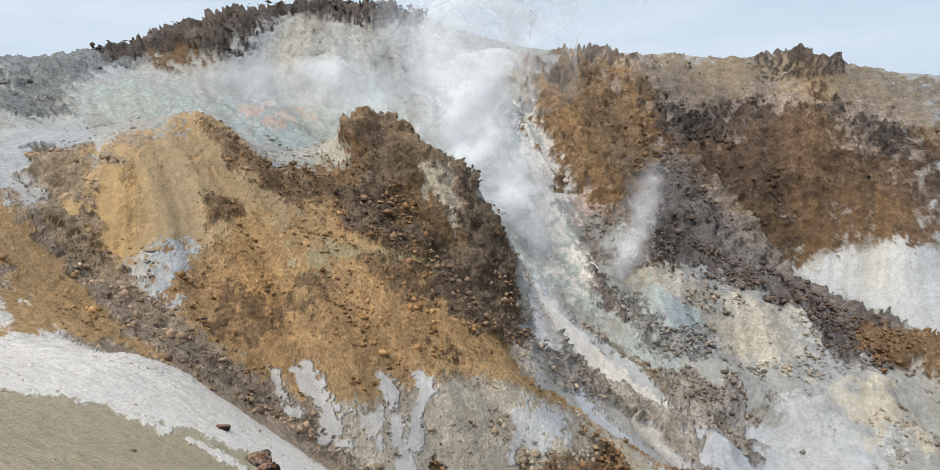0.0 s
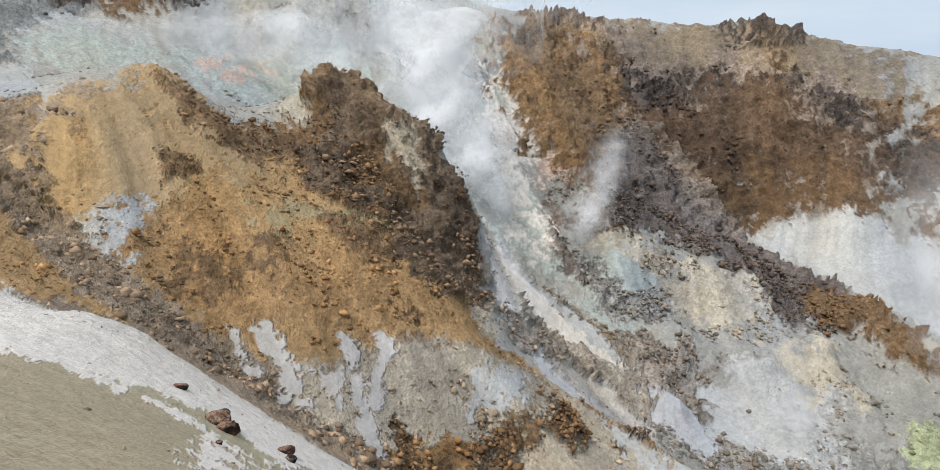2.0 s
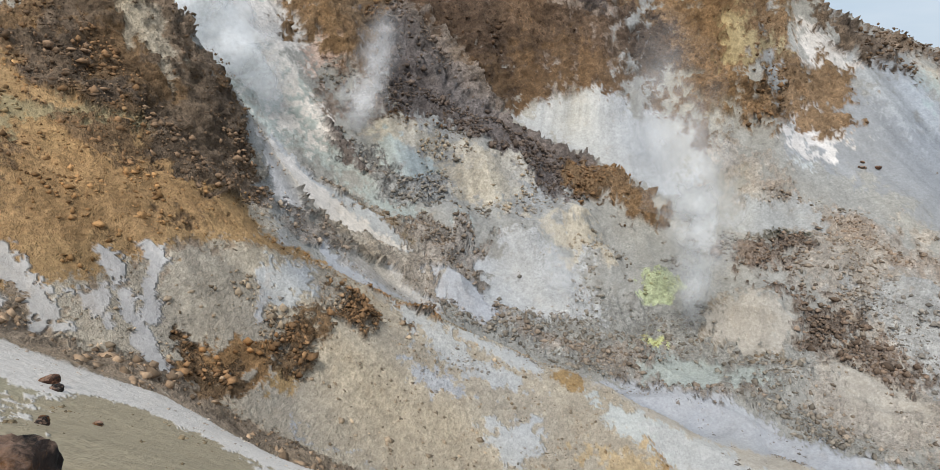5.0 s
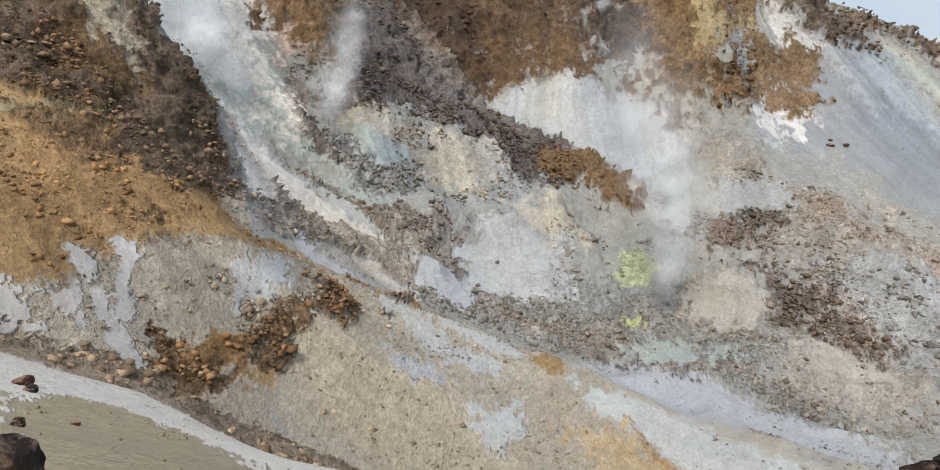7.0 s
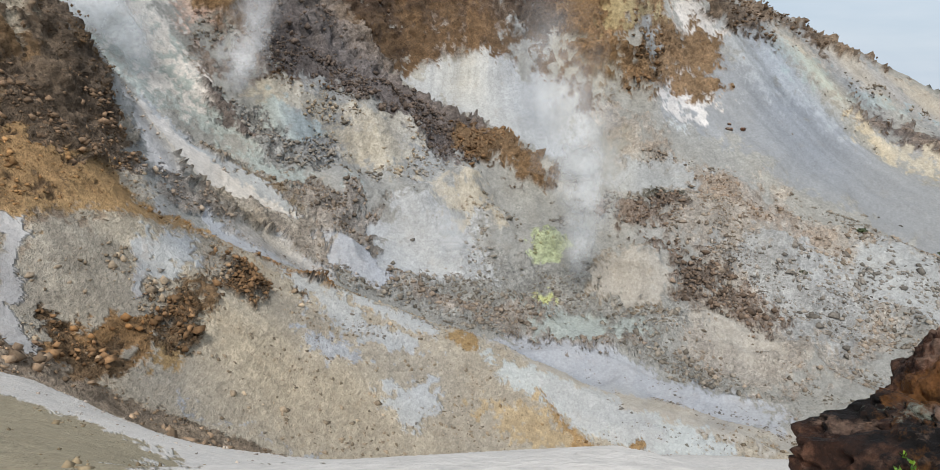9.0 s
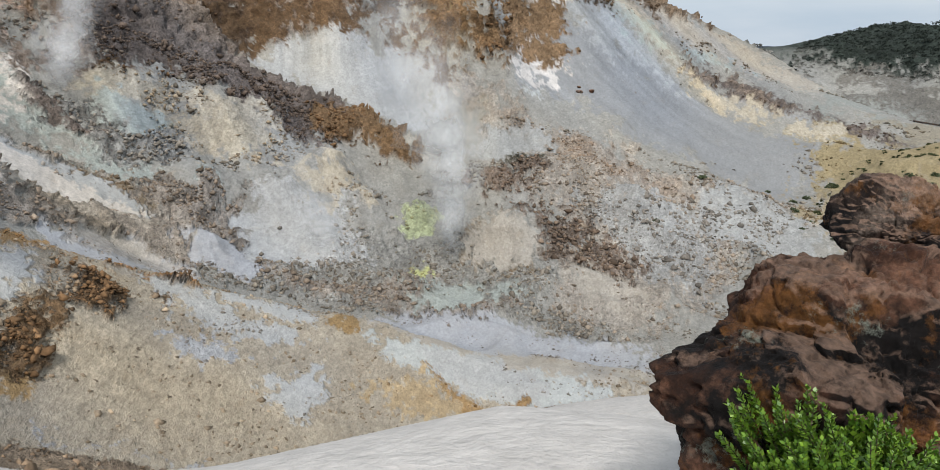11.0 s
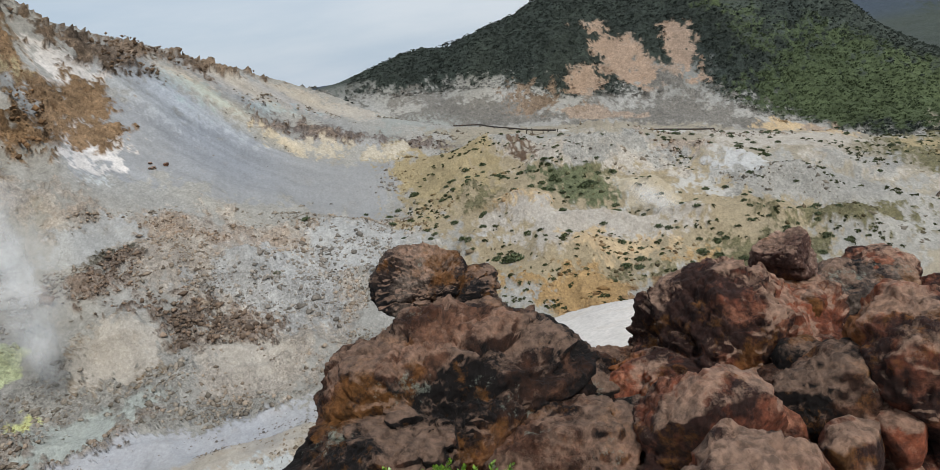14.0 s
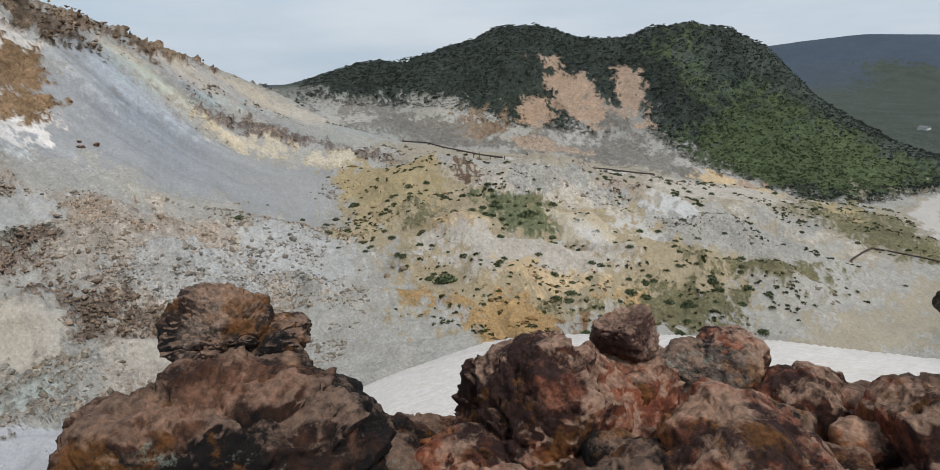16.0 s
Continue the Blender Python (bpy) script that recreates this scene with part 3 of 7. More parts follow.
patch("brown", 0.6, 0.8, -25.6, 68.9, -21.9, 71.5, -16.2, 67.5, -14.4, 65.1, -18.4, 64.4, -22.6, 64.3)
patch("yellowochre", 0.3, 1, -16.5, 58.2, -14.1, 63.9, -9.7, 66.3, -3.7, 68.0, -5.6, 63.1, -9.9, 60.9, -13.5, 57.4)
patch("pale", 0.3, 0.5, -25.5, 48.8, -24.7, 50.3, -24.0, 51.5, -23.1, 52.7, -21.9, 52.7, -20.3, 48.8, -20.8, 47.0, -22.6, 47.0, -24.2, 47.2)
patch("creamochre", 0.3, 1, -10.5, 38.9, -7.8, 45.1, -4.4, 48.2, -0.9, 51.3, 9.3, 65.1, 19.1, 73.2, 31.1, 84.5, 30.7, 66.6, 37.9, 57.1, 56.1, 65.0, -2.0, 40.0, -3.7, 39.8, -7.7, 39.3)
patch("creamochre", 0.35, 1, -5.1, 41.8, 1.8, 51.2, 11.2, 66.4, 28.6, 79.0, 49.6, 75.1, 56.2, 52.3, 58.6, 37.5, 74.0, 33.1, 54.9, 23.5, 12.8, 37.9, 7.2, 39.5, 2.0, 40.0)
patch("brown", 0.9, 1.4, 5.5, 49.9, 10.4, 56.5, 14.9, 64.4, 18.2, 65.3, 15.6, 57.4, 10.2, 51.6, 7.2, 48.1, 5.2, 46.4)
patch("ochrered", 0.55, 0.6, -6.2, 39.5, -3.8, 40.8, 1.7, 46.9, 5.4, 48.9, 4.2, 45.4, 0.1, 42.0, -2.0, 40.0, -4.7, 39.7)
patch("pale", 0.2, 0.5, 7.1, 60.0, 12.5, 70.2, 12.0, 64.2, 8.8, 59.4, 5.6, 59.7, 6.4, 59.7)
patch("pale", 0.15, 0.8, 26.7, 69.7, 31.4, 64.5, 36.5, 63.4, 35.8, 57.9, 31.1, 54.8, 27.8, 58.3, 25.9, 63.8)
patch("orange", 0.4, 0.5, 39.0, 46.3, 41.1, 45.0, 40.3, 39.6, 39.3, 35.3, 36.2, 36.5)
patch("orange", 0.4, 0.5, 19.9, 58.5, 23.0, 59.8, 22.6, 55.5, 19.4, 53.7)
patch("paleblue", 0.3, 0.5, 5.6, 43.0, 8.8, 43.1, 13.0, 43.9, 15.6, 40.4, 13.9, 38.4, 9.6, 41.2, 5.6, 41.2)
patch("palepink", 0.15, 0.8, 40.4, 56.0, 58.5, 54.6, 61.8, 39.6, 69.9, 34.1, 52.5, 28.5, 46.9, 35.6, 41.1, 46.0)
patch("gully", 0.75, 0.6, -42.7, 64.6, -35.0, 60.5, -29.6, 52.2, -28.2, 49.2, -24.5, 47.4, -18.5, 45.6, -13.4, 43.1, -6.3, 42.0, -7.0, 37.7, -14.5, 40.6, -17.9, 39.7, -26.5, 44.9, -30.5, 47.8)
patch("gully", 0.75, 0.5, -6.7, 41.9, -2.5, 41.7, 2.1, 40.9, 7.4, 40.5, 14.7, 38.0, 7.4, 32.2, 4.4, 32.7, 1.8, 38.2, -2.5, 39.6, -6.2, 38.2)
patch("palepink", 0.3, 0.8, 5.7, 89.8, 14.3, 128.9, 21.1, 124.6, 31.4, 118.7, 41.5, 109.3, 48.7, 98.1, 35.6, 92.3, 26.0, 96.3, 13.8, 88.9, 9.6, 89.5, 7.6, 89.7)
patch("rubble", 0.7, 0.6, 13.8, 122.4, 26.1, 126.2, 40.3, 115.2, 46.5, 104.0, 40.1, 99.9, 31.1, 108.8, 17.6, 116.4)
patch("rubble", 0.7, 0.6, 9.7, 89.5, 21.5, 105.7, 33.8, 106.2, 34.4, 92.6, 29.2, 91.7, 19.4, 87.9, 11.1, 89.3)
patch("paleblue", 0.15, 0.6, 15.4, 79.8, 26.9, 96.5, 33.6, 90.2, 25.9, 81.2, 18.6, 77.9)
patch("greengrey", 0.3, 1, -31.1, 177.4, -15.2, 181.0, 1.9, 155.0, 10.7, 131.0, 20.9, 133.1, 35.8, 138.3, 43.3, 124.8, 46.7, 117.9, 34.3, 113.0, 26.1, 126.2, 14.1, 126.9, 8.3, 130.6, -3.8, 153.9, -15.4, 168.4)
patch("greengrey", 0.2, 1, 6.4, 191.6, 24.6, 197.5, 27.3, 174.7, 22.2, 156.6, 28.5, 140.9, 41.5, 130.8, 23.9, 128.0, 11.9, 130.2, 6.1, 152.3)
patch("cream", 0.4, 1, 6.4, 197.3, 19.1, 197.7, 30.3, 200.4, 21.9, 187.8, 15.0, 187.3)
patch("tanbrown", 0.6, 2, 12.2, 210.3, 32.2, 252.7, 46.7, 257.3, 75.5, 252.9, 99.2, 243.5, 114.1, 236.5, 130.6, 225.5, 154.2, 207.5, 119.2, 156.0, 85.6, 170.7, 70.7, 158.4, 42.4, 144.7, 29.5, 147.1, 24.2, 161.8, 23.2, 183.1, 13.7, 198.0)
patch("tan", 0.45, 2, 57.5, 254.2, 99.1, 243.4, 114.2, 236.5, 130.6, 225.6, 154.2, 207.4, 128.5, 170.0, 123.1, 180.9, 118.4, 199.3, 105.9, 215.1, 88.5, 219.7, 66.2, 217.3, 59.1, 230.3)
patch("brown", 0.9, 1.5, 15.8, 205.4, 36.2, 247.7, 50.4, 228.4, 58.4, 218.1, 65.5, 214.7, 47.7, 194.9, 25.3, 186.6, 18.9, 194.7)
patch("darkrock", 1, 1, 38.4, 255.3, 48.8, 256.1, 47.6, 236.2, 39.0, 236.3)
patch("darkrock", 1, 1, 54.4, 254.6, 63.4, 253.8, 59.0, 234.7, 52.4, 233.6)
patch("brownred", 0.7, 1.5, 23.7, 188.6, 51.4, 213.0, 65.8, 216.0, 87.6, 211.7, 103.3, 209.0, 117.1, 200.0, 120.7, 176.9, 114.6, 165.3, 101.5, 169.4, 86.5, 172.9, 72.4, 160.6, 63.0, 175.7, 46.3, 188.4, 25.0, 168.9)
patch("darkrock", 1, 1.2, 61.7, 215.0, 78.8, 220.0, 97.7, 213.6, 115.2, 203.4, 116.1, 194.8, 103.8, 194.0, 92.5, 200.3, 76.5, 206.4, 63.0, 205.1)
patch("darkrock", 0.9, 1.2, 95.7, 239.6, 111.7, 237.7, 125.1, 230.2, 113.3, 214.7, 101.3, 222.6, 91.1, 221.4)
patch("taluswarm", 0.8, 1.2, 23.5, 185.8, 45.7, 213.7, 56.5, 209.5, 54.3, 192.4, 66.1, 180.0, 56.1, 168.9, 43.8, 176.6, 30.4, 173.7)
patch("rust", 0.6, 1.5, 66.9, 177.6, 88.4, 189.8, 105.6, 180.5, 113.0, 166.3, 101.8, 170.0, 86.5, 172.9, 72.4, 160.6)
patch("darkrubble", 0.75, 1, 43.8, 176.5, 57.4, 190.8, 64.8, 176.3, 74.1, 162.7, 91.5, 161.3, 96.0, 144.8, 94.1, 125.5, 88.0, 116.8, 80.6, 124.1, 72.8, 126.5, 64.2, 133.5, 52.3, 142.5, 40.0, 145.5, 39.8, 157.8)
patch("rust", 0.6, 0.8, 40.0, 147.6, 47.1, 147.8, 55.7, 147.3, 53.9, 142.3, 48.6, 143.8, 40.7, 145.0)
patch("brown", 0.8, 0.8, 82.2, 134.6, 97.3, 137.6, 94.5, 119.0, 91.1, 114.0, 83.7, 122.1, 80.5, 127.3)
patch("white", 0.22, 0.7, 83.3, 167.4, 91.8, 170.2, 97.6, 170.4, 99.9, 167.3, 107.6, 167.1, 111.9, 162.7, 114.0, 158.0, 114.6, 148.1, 121.7, 148.6, 126.2, 143.8, 123.6, 134.9, 106.9, 125.7, 100.3, 136.4, 91.5, 152.0)
patch("rust", 0.5, 1, 83.0, 171.7, 94.8, 176.7, 112.5, 172.6, 124.3, 155.5, 125.3, 145.3, 120.8, 150.2, 114.9, 150.0, 114.4, 158.6, 107.9, 167.7, 98.0, 171.3, 88.3, 170.8)
patch("cream", 0.4, 0.8, 36.5, 144.4, 43.6, 145.7, 52.0, 145.2, 58.8, 139.8, 70.2, 134.7, 67.7, 126.3, 61.1, 124.7, 54.6, 125.7, 51.0, 130.5, 49.8, 134.9, 45.5, 138.5, 39.3, 140.2)
patch("greengrey", 0.3, 0.6, 39.7, 141.6, 45.9, 139.8, 48.4, 134.9, 43.4, 136.2, 38.8, 138.7)
patch("rubblegrey", 0.7, 0.8, 26.4, 139.3, 32.7, 135.0, 42.7, 134.0, 50.6, 133.4, 51.7, 129.0, 39.1, 122.6, 30.6, 126.8, 26.2, 132.7)
patch("tan", 0.5, 1, 142.8, 171.0, 172.7, 156.8, 162.0, 147.0, 143.1, 147.8, 134.7, 156.1)
patch("brown", 0.8, 1, 141.7, 148.7, 157.6, 145.8, 171.9, 137.6, 163.1, 131.1, 150.3, 129.3, 140.5, 132.1, 137.4, 140.5)
patch("creamwhite", 0.3, 1, 141.7, 126.9, 150.3, 129.3, 161.3, 129.4, 159.4, 123.2, 137.0, 114.2)
patch("ashslope", 0.15, 1.2, 165.3, 137.3, 174.4, 136.5, 183.1, 130.8, 190.8, 121.6, 201.2, 109.2, 204.9, 95.2, 213.1, 80.8, 204.2, 60.8, 185.8, 53.0, 158.5, 56.2, 157.4, 70.9, 150.8, 93.8, 145.3, 109.7, 138.7, 122.6, 147.0, 129.1)
patch("greypale", 0.2, 1.5, 170.6, 145.0, 189.4, 145.7, 198.1, 133.5, 217.0, 115.6, 239.8, 93.3, 248.5, 64.6, 235.2, 60.3, 222.5, 85.1, 200.5, 105.1, 177.0, 124.1)
patch("palepink", 0.25, 1.5, 221.8, 157.2, 264.0, 144.1, 297.2, 121.8, 315.1, 100.3, 313.2, 86.1, 261.2, 85.5, 237.2, 103.2, 216.4, 120.3, 204.6, 138.5)
patch("greengrey", 0.2, 1.5, 204.6, 138.5, 214.6, 132.2, 241.3, 117.6, 259.5, 102.3, 224.1, 107.7, 201.1, 122.5)
patch("browndark", 0.8, 1.2, 195.0, 153.5, 228.9, 162.5, 245.7, 153.3, 270.6, 142.5, 286.4, 133.4, 256.5, 131.4, 223.4, 138.3, 212.9, 147.6, 195.0, 142.0)
patch("darkrock", 0.9, 1.2, 166.2, 191.6, 177.3, 174.7, 181.9, 168.0, 173.2, 160.3, 164.4, 164.0, 158.0, 177.9)
patch("darkrubble", 0.6, 0.8, 210.2, 114.7, 228.6, 113.2, 242.2, 100.8, 245.6, 84.3, 249.8, 58.4, 232.6, 47.3, 229.4, 59.3, 232.7, 81.1, 218.5, 95.8, 205.5, 107.0)
patch("rubble", 0.5, 1.5, 128.7, 134.6, 131.6, 130.4, 125.1, 106.9, 133.7, 91.0, 136.0, 75.5, 152.5, 55.3, 146.5, 42.1, 124.7, 45.8, 103.9, 42.8, 81.3, 44.0, 73.4, 41.2, 75.3, 59.7, 91.6, 69.2, 102.6, 86.5, 107.3, 101.7)
patch("rubblered", 0.65, 1.4, 96.2, 79.1, 102.4, 76.6, 101.7, 70.0, 102.8, 61.2, 95.4, 60.0, 90.0, 63.8, 88.7, 71.1)
patch("rubblered", 0.6, 1.4, 122.3, 110.4, 126.7, 100.5, 129.9, 88.2, 121.5, 88.7, 116.6, 97.3)
patch("stonyash", 0.5, 1.6, 108.3, 78.3, 119.3, 73.9, 120.2, 62.7, 114.4, 51.0, 101.4, 48.1, 99.9, 55.5, 102.0, 64.6, 102.3, 72.0)
patch("stonyash", 0.35, 1.2, 138.4, 66.7, 147.0, 59.9, 145.1, 42.8, 135.2, 42.0, 124.7, 45.8, 122.5, 53.3, 123.9, 60.1)
patch("greypale", 0.4, 0.8, 115.7, 110.1, 123.2, 105.2, 126.2, 98.1, 118.7, 97.2, 111.6, 104.1)
patch("tangrey", 0.6, 1, 33.1, 92.7, 47.5, 103.6, 57.9, 106.0, 69.1, 99.2, 76.7, 90.7, 86.8, 84.7, 90.7, 78.9, 91.5, 69.2, 75.3, 59.7, 78.4, 44.1, 78.5, 44.0, 70.7, 55.8, 60.8, 71.8, 46.6, 83.0, 35.4, 88.2)
patch("greengrey", 0.3, 0.8, 64.2, 85.4, 72.5, 76.1, 75.4, 64.9, 66.5, 72.6, 61.7, 82.1)
patch("pale", 0.4, 0.8, 51.5, 111.5, 57.8, 114.4, 64.2, 112.2, 68.1, 105.6, 66.2, 90.7, 57.4, 89.8, 50.2, 92.7, 48.4, 101.3)
patch("cream", 0.4, 0.8, 64.7, 119.6, 73.5, 118.0, 76.3, 111.3, 76.8, 101.9, 69.1, 107.1, 65.6, 114.5)
patch("tan", 0.35, 0.8, 85.9, 85.5, 94.6, 84.1, 94.9, 76.5, 87.3, 72.0, 81.5, 79.4)
patch("greengrey", 0.35, 0.8, 38.0, 121.2, 49.2, 122.9, 52.9, 116.5, 47.1, 111.6, 40.9, 116.2)
patch("paleblue", 0.3, 0.6, 35.4, 100.4, 39.6, 101.5, 44.3, 93.3, 45.3, 89.6, 38.7, 91.6)
patch("sulphur", 0.5, 0.12, 76.4, 99.1, 79.9, 100.1, 82.9, 99.6, 85.1, 96.5, 84.0, 92.9, 80.2, 91.3, 76.5, 94.0)
patch("sulphurbright", 0.4, 0.12, 70.8, 86.1, 73.6, 84.5, 72.2, 82.3, 69.7, 84.0)
patch("paleblue", 0.15, 0.8, 40.3, 59.6, 59.3, 75.8, 67.7, 65.6, 72.8, 51.9, 76.3, 41.5, 63.0, 34.8, 58.9, 41.5, 54.3, 47.2, 46.5, 54.9)
patch("yellowtan", 0.3, 2, 197.6, 60.9, 227.0, 58.6, 203.0, 29.4, 196.0, 3.1, 204.8, -29.7, 171.1, -40.2, 166.8, -56.7, 133.7, -49.6, 119.0, -29.8, 112.3, -9.6, 106.1, -3.1, 104.4, 9.1, 110.3, 13.8, 123.7, 26.1, 137.4, 36.7, 163.3, 49.4)
patch("yellowochre", 0.3, 1.5, 223.5, 68.5, 231.4, 57.4, 198.7, 31.6, 168.2, 31.1, 159.1, 34.2, 175.4, 51.2)
patch("yellowochre", 0.25, 2, 222.2, 89.4, 239.4, 70.7, 233.1, 55.6, 224.2, 66.6, 214.1, 88.4)
patch("orange", 0.5, 1, 123.7, 26.1, 114.0, 13.1, 119.4, 2.2, 113.7, -4.9, 106.2, -4.1, 103.6, 5.0, 109.2, 12.6)
patch("orange", 0.4, 1.5, 153.2, 25.6, 155.8, 17.1, 143.9, 7.8, 140.1, 18.3)
patch("palepink", 0.4, 1.5, 201.3, 31.0, 201.8, 10.5, 239.6, -14.6, 184.5, -23.6, 170.8, -21.9, 167.0, -6.4, 170.8, 2.8, 177.9, 19.3)
patch("brownred", 0.4, 1, 208.6, 27.2, 201.7, 19.8, 185.0, 14.8, 183.2, 19.8)
patch("creamwhite", 0.2, 1, 166.1, -3.4, 167.8, -12.5, 156.8, -14.6, 148.5, -19.9, 144.9, -13.5, 152.2, -5.9)
patch("olive", 0.5, 1.5, 149.8, -34.1, 162.5, -55.3, 167.9, -77.2, 152.6, -69.3, 142.0, -50.0, 142.5, -37.6)
patch("olive", 0.5, 1.5, 118.2, -4.5, 133.7, -19.9, 138.8, -35.5, 139.2, -46.6, 127.2, -40.7, 118.2, -29.6, 116.8, -17.5)
patch("olive", 0.5, 2, 197.6, -37.4, 223.5, -71.1, 243.4, -106.0, 214.6, -90.2, 192.3, -55.0)
patch("palevalley", 0.3, 2, 264.3, 80.0, 271.9, 54.2, 334.6, 5.1, 346.9, -59.1, 249.8, -85.6, 319.4, -159.6, 311.9, -205.2, 212.6, -142.0, 175.7, -80.6, 184.9, -43.6, 187.8, -29.0, 198.0, -25.3, 201.8, 10.5, 241.9, 48.4)
patch("forest", 0.7, 3, 308.9, 127.4, 504.6, 163.4, 524.3, 129.6, 526.0, 91.5, 557.9, 31.4, 563.5, 2.4, 546.5, -30.4, 539.7, -57.5, 553.4, -86.3, 546.5, -116.5, 549.5, -148.7, 551.1, -176.5, 559.1, -236.3, 483.2, -291.4, 336.1, -220.6, 319.4, -159.6, 319.3, -109.4, 370.4, -85.3, 399.2, -57.1, 381.4, -14.7, 381.7, 19.4, 408.3, 57.5, 411.9, 103.7, 405.8, 140.5)
patch("meadow", 0.6, 3, 385.9, -85.3, 444.9, -115.8, 490.7, -146.8, 486.1, -169.9, 489.6, -216.0, 448.8, -257.2, 346.7, -172.9, 336.0, -115.0)
patch("meadow", 0.5, 3, 511.9, -93.2, 547.3, -114.8, 539.0, -124.2, 496.2, -107.1, 468.0, -105.5)
patch("scar", 0.5, 0.2, 486.9, 0.2, 469.7, -12.0, 447.7, -19.2, 456.9, -29.5, 433.0, -35.5, 419.5, -47.2, 467.8, -59.0, 472.6, -65.9, 434.4, -66.2, 398.9, -55.4, 381.1, -33.1, 402.8, -17.3, 430.3, -7.2)
patch("scar", 0.4, 0.2, 408.5, 12.1, 421.3, 4.2, 401.2, -4.8, 374.2, 0.6)
patch("scar", 0.4, 0.2, 345.9, -94.7, 352.3, -114.4, 327.7, -113.7, 316.1, -94.9)
patch("talus", 0.5, 2, 308.2, 121.4, 407.0, 102.6, 399.1, 56.3, 372.2, 19.0, 370.8, -27.4, 392.4, -59.6, 369.4, -72.3, 319.2, -109.4, 321.5, -74.5, 330.7, -24.5, 328.1, 35.0, 316.7, 92.9, 309.8, 113.7)
patch("palevalley", 0.2, 2, 114.2, -34.1, 124.2, -46.5, 144.4, -70.2, 170.9, -102.0, 168.6, -113.6, 131.1, -79.5, 111.3, -54.0, 102.1, -38.7)
patch("palevalley", 0.2, 2, 319.5, -169.1, 386.0, -231.7, 414.4, -270.9, 465.7, -311.0, 475.9, -295.2, 458.1, -322.0, 453.5, -328.6, 338.1, -222.1, 273.6, -165.7, 252.9, -161.3, 238.6, -181.9, 238.3, -182.3, 253.8, -160.0, 262.8, -144.7)
patch("orangebrown", 0.6, 0.6, 13.6, 17.3, 14.9, 16.2, 16.4, 14.7, 17.4, 13.5, 17.4, 13.5, 16.2, 14.9, 15.2, 15.9)
patch("gravel", 0.45, 1.5, -11.9, 14.1, -11.8, 16.7, -11.0, 18.4, -8.8, 19.0, -5.8, 17.5, -1.5, 4.7, -2.9, 3.5)
patch("gravel", 0.45, 1.5, -4.9, 16.9, -3.5, 20.4, -2.0, 21.1, -0.2, 18.8, 1.0, 14.0, 0.5, 4.3, 0.4, 4.0, -1.3, 3.8)
patch("olivesand", 0.4, 0.8, -10.1, 19.6, -9.3, 19.9, -7.3, 20.7, -4.8, 19.9, -3.3, 18.6, -3.6, 15.6, -6.4, 19.1, -8.9, 19.1, -9.9, 19.2)
patch("path", 0.1, 0.6, 160.3, -16.3, 169.5, -26.3, 182.3, -34.6, 191.9, -36.0, 198.1, -29.6, 201.3, -32.8, 193.5, -38.4, 181.2, -36.0, 166.6, -26.6, 159.3, -17.7)
patch("path", 0.1, 0.6, 158.6, -17.6, 166.5, -42.1, 172.0, -62.7, 175.7, -80.6, 172.9, -79.4, 169.1, -61.8, 164.3, -41.6, 156.8, -17.4)
patch("path", 0.1, 0.6, 140.6, 37.5, 137.3, 20.6, 141.7, 5.1, 146.7, -5.6, 145.1, -5.6, 140.0, 5.0, 135.7, 20.4, 138.7, 37.0)
patch("path", 0.1, 0.8, 252.9, 13.1, 299.8, -11.5, 297.6, -37.8, 255.9, -43.8, 227.6, -29.0, 233.1, -9.0)
patch("greygreen2", 0.2, 2, 253.7, 89.0, 378.0, 96.0, 374.7, 74.1, 270.0, 69.0, 244.4, 81.3)
patch("olive", 0.5, 1, 185.1, 39.3, 181.1, 30.7, 153.2, 25.6, 154.3, 31.7)
patch("olive", 0.4, 1.5, 169.9, 13.7, 170.1, -3.5, 152.7, -1.7, 153.3, 8.3)
patch("brown", 0.8, 0.5, -16.8, 76.4, -13.6, 79.8, -8.9, 78.4, -9.7, 74.3, -13.5, 72.6)
patch("ochre", 0.5, 0.5, -15.9, 77.2, -11.8, 77.9, -5.8, 76.6, -1.4, 75.7, -3.9, 70.6, -9.4, 72.1)
patch("ochrelight", 0.5, 1, -5.4, 83.0, -2.8, 84.2, -0.7, 82.8, -0.9, 79.7, -2.8, 79.3)
patch("brown", 0.8, 0.4, 2.9, 83.9, 5.4, 83.5, 7.0, 80.7, 4.2, 69.5, 3.0, 74.8)
patch("creamochre", 0.4, 0.5, 4.2, 69.5, 7.7, 79.1, 8.1, 67.4, 5.2, 63.4)
patch("ochrered", 0.6, 0.5, -9.9, 57.8, -7.2, 61.5, -6.2, 58.3, -8.4, 55.4)
patch("brown", 0.7, 0.5, -5.8, 55.8, -2.4, 59.5, 1.6, 59.9, -0.5, 55.0, -4.1, 54.0)
patch("brown", 0.7, 0.5, -23.7, 57.4, -21.3, 60.8, -20.4, 58.6, -22.6, 56.1)
patch("brown", 0.7, 0.5, -18.2, 50.2, -16.4, 51.7, -15.2, 49.6, -16.8, 47.8)
patch("yellowochre", 0.4, 0.5, -5.6, 68.0, -3.2, 71.0, -3.6, 67.4, -5.3, 65.7)
patch("creamochre", 0.4, 0.8, -8.5, 44.7, -3.2, 50.6, 7.7, 63.4, 21.0, 77.2, 23.6, 71.4, -6.1, 41.2)
patch("white", 0.3, 0.5, 11.5, 123.5, 17.6, 125.6, 24.3, 116.5, 29.1, 109.0, 22.1, 104.7, 13.5, 94.0)
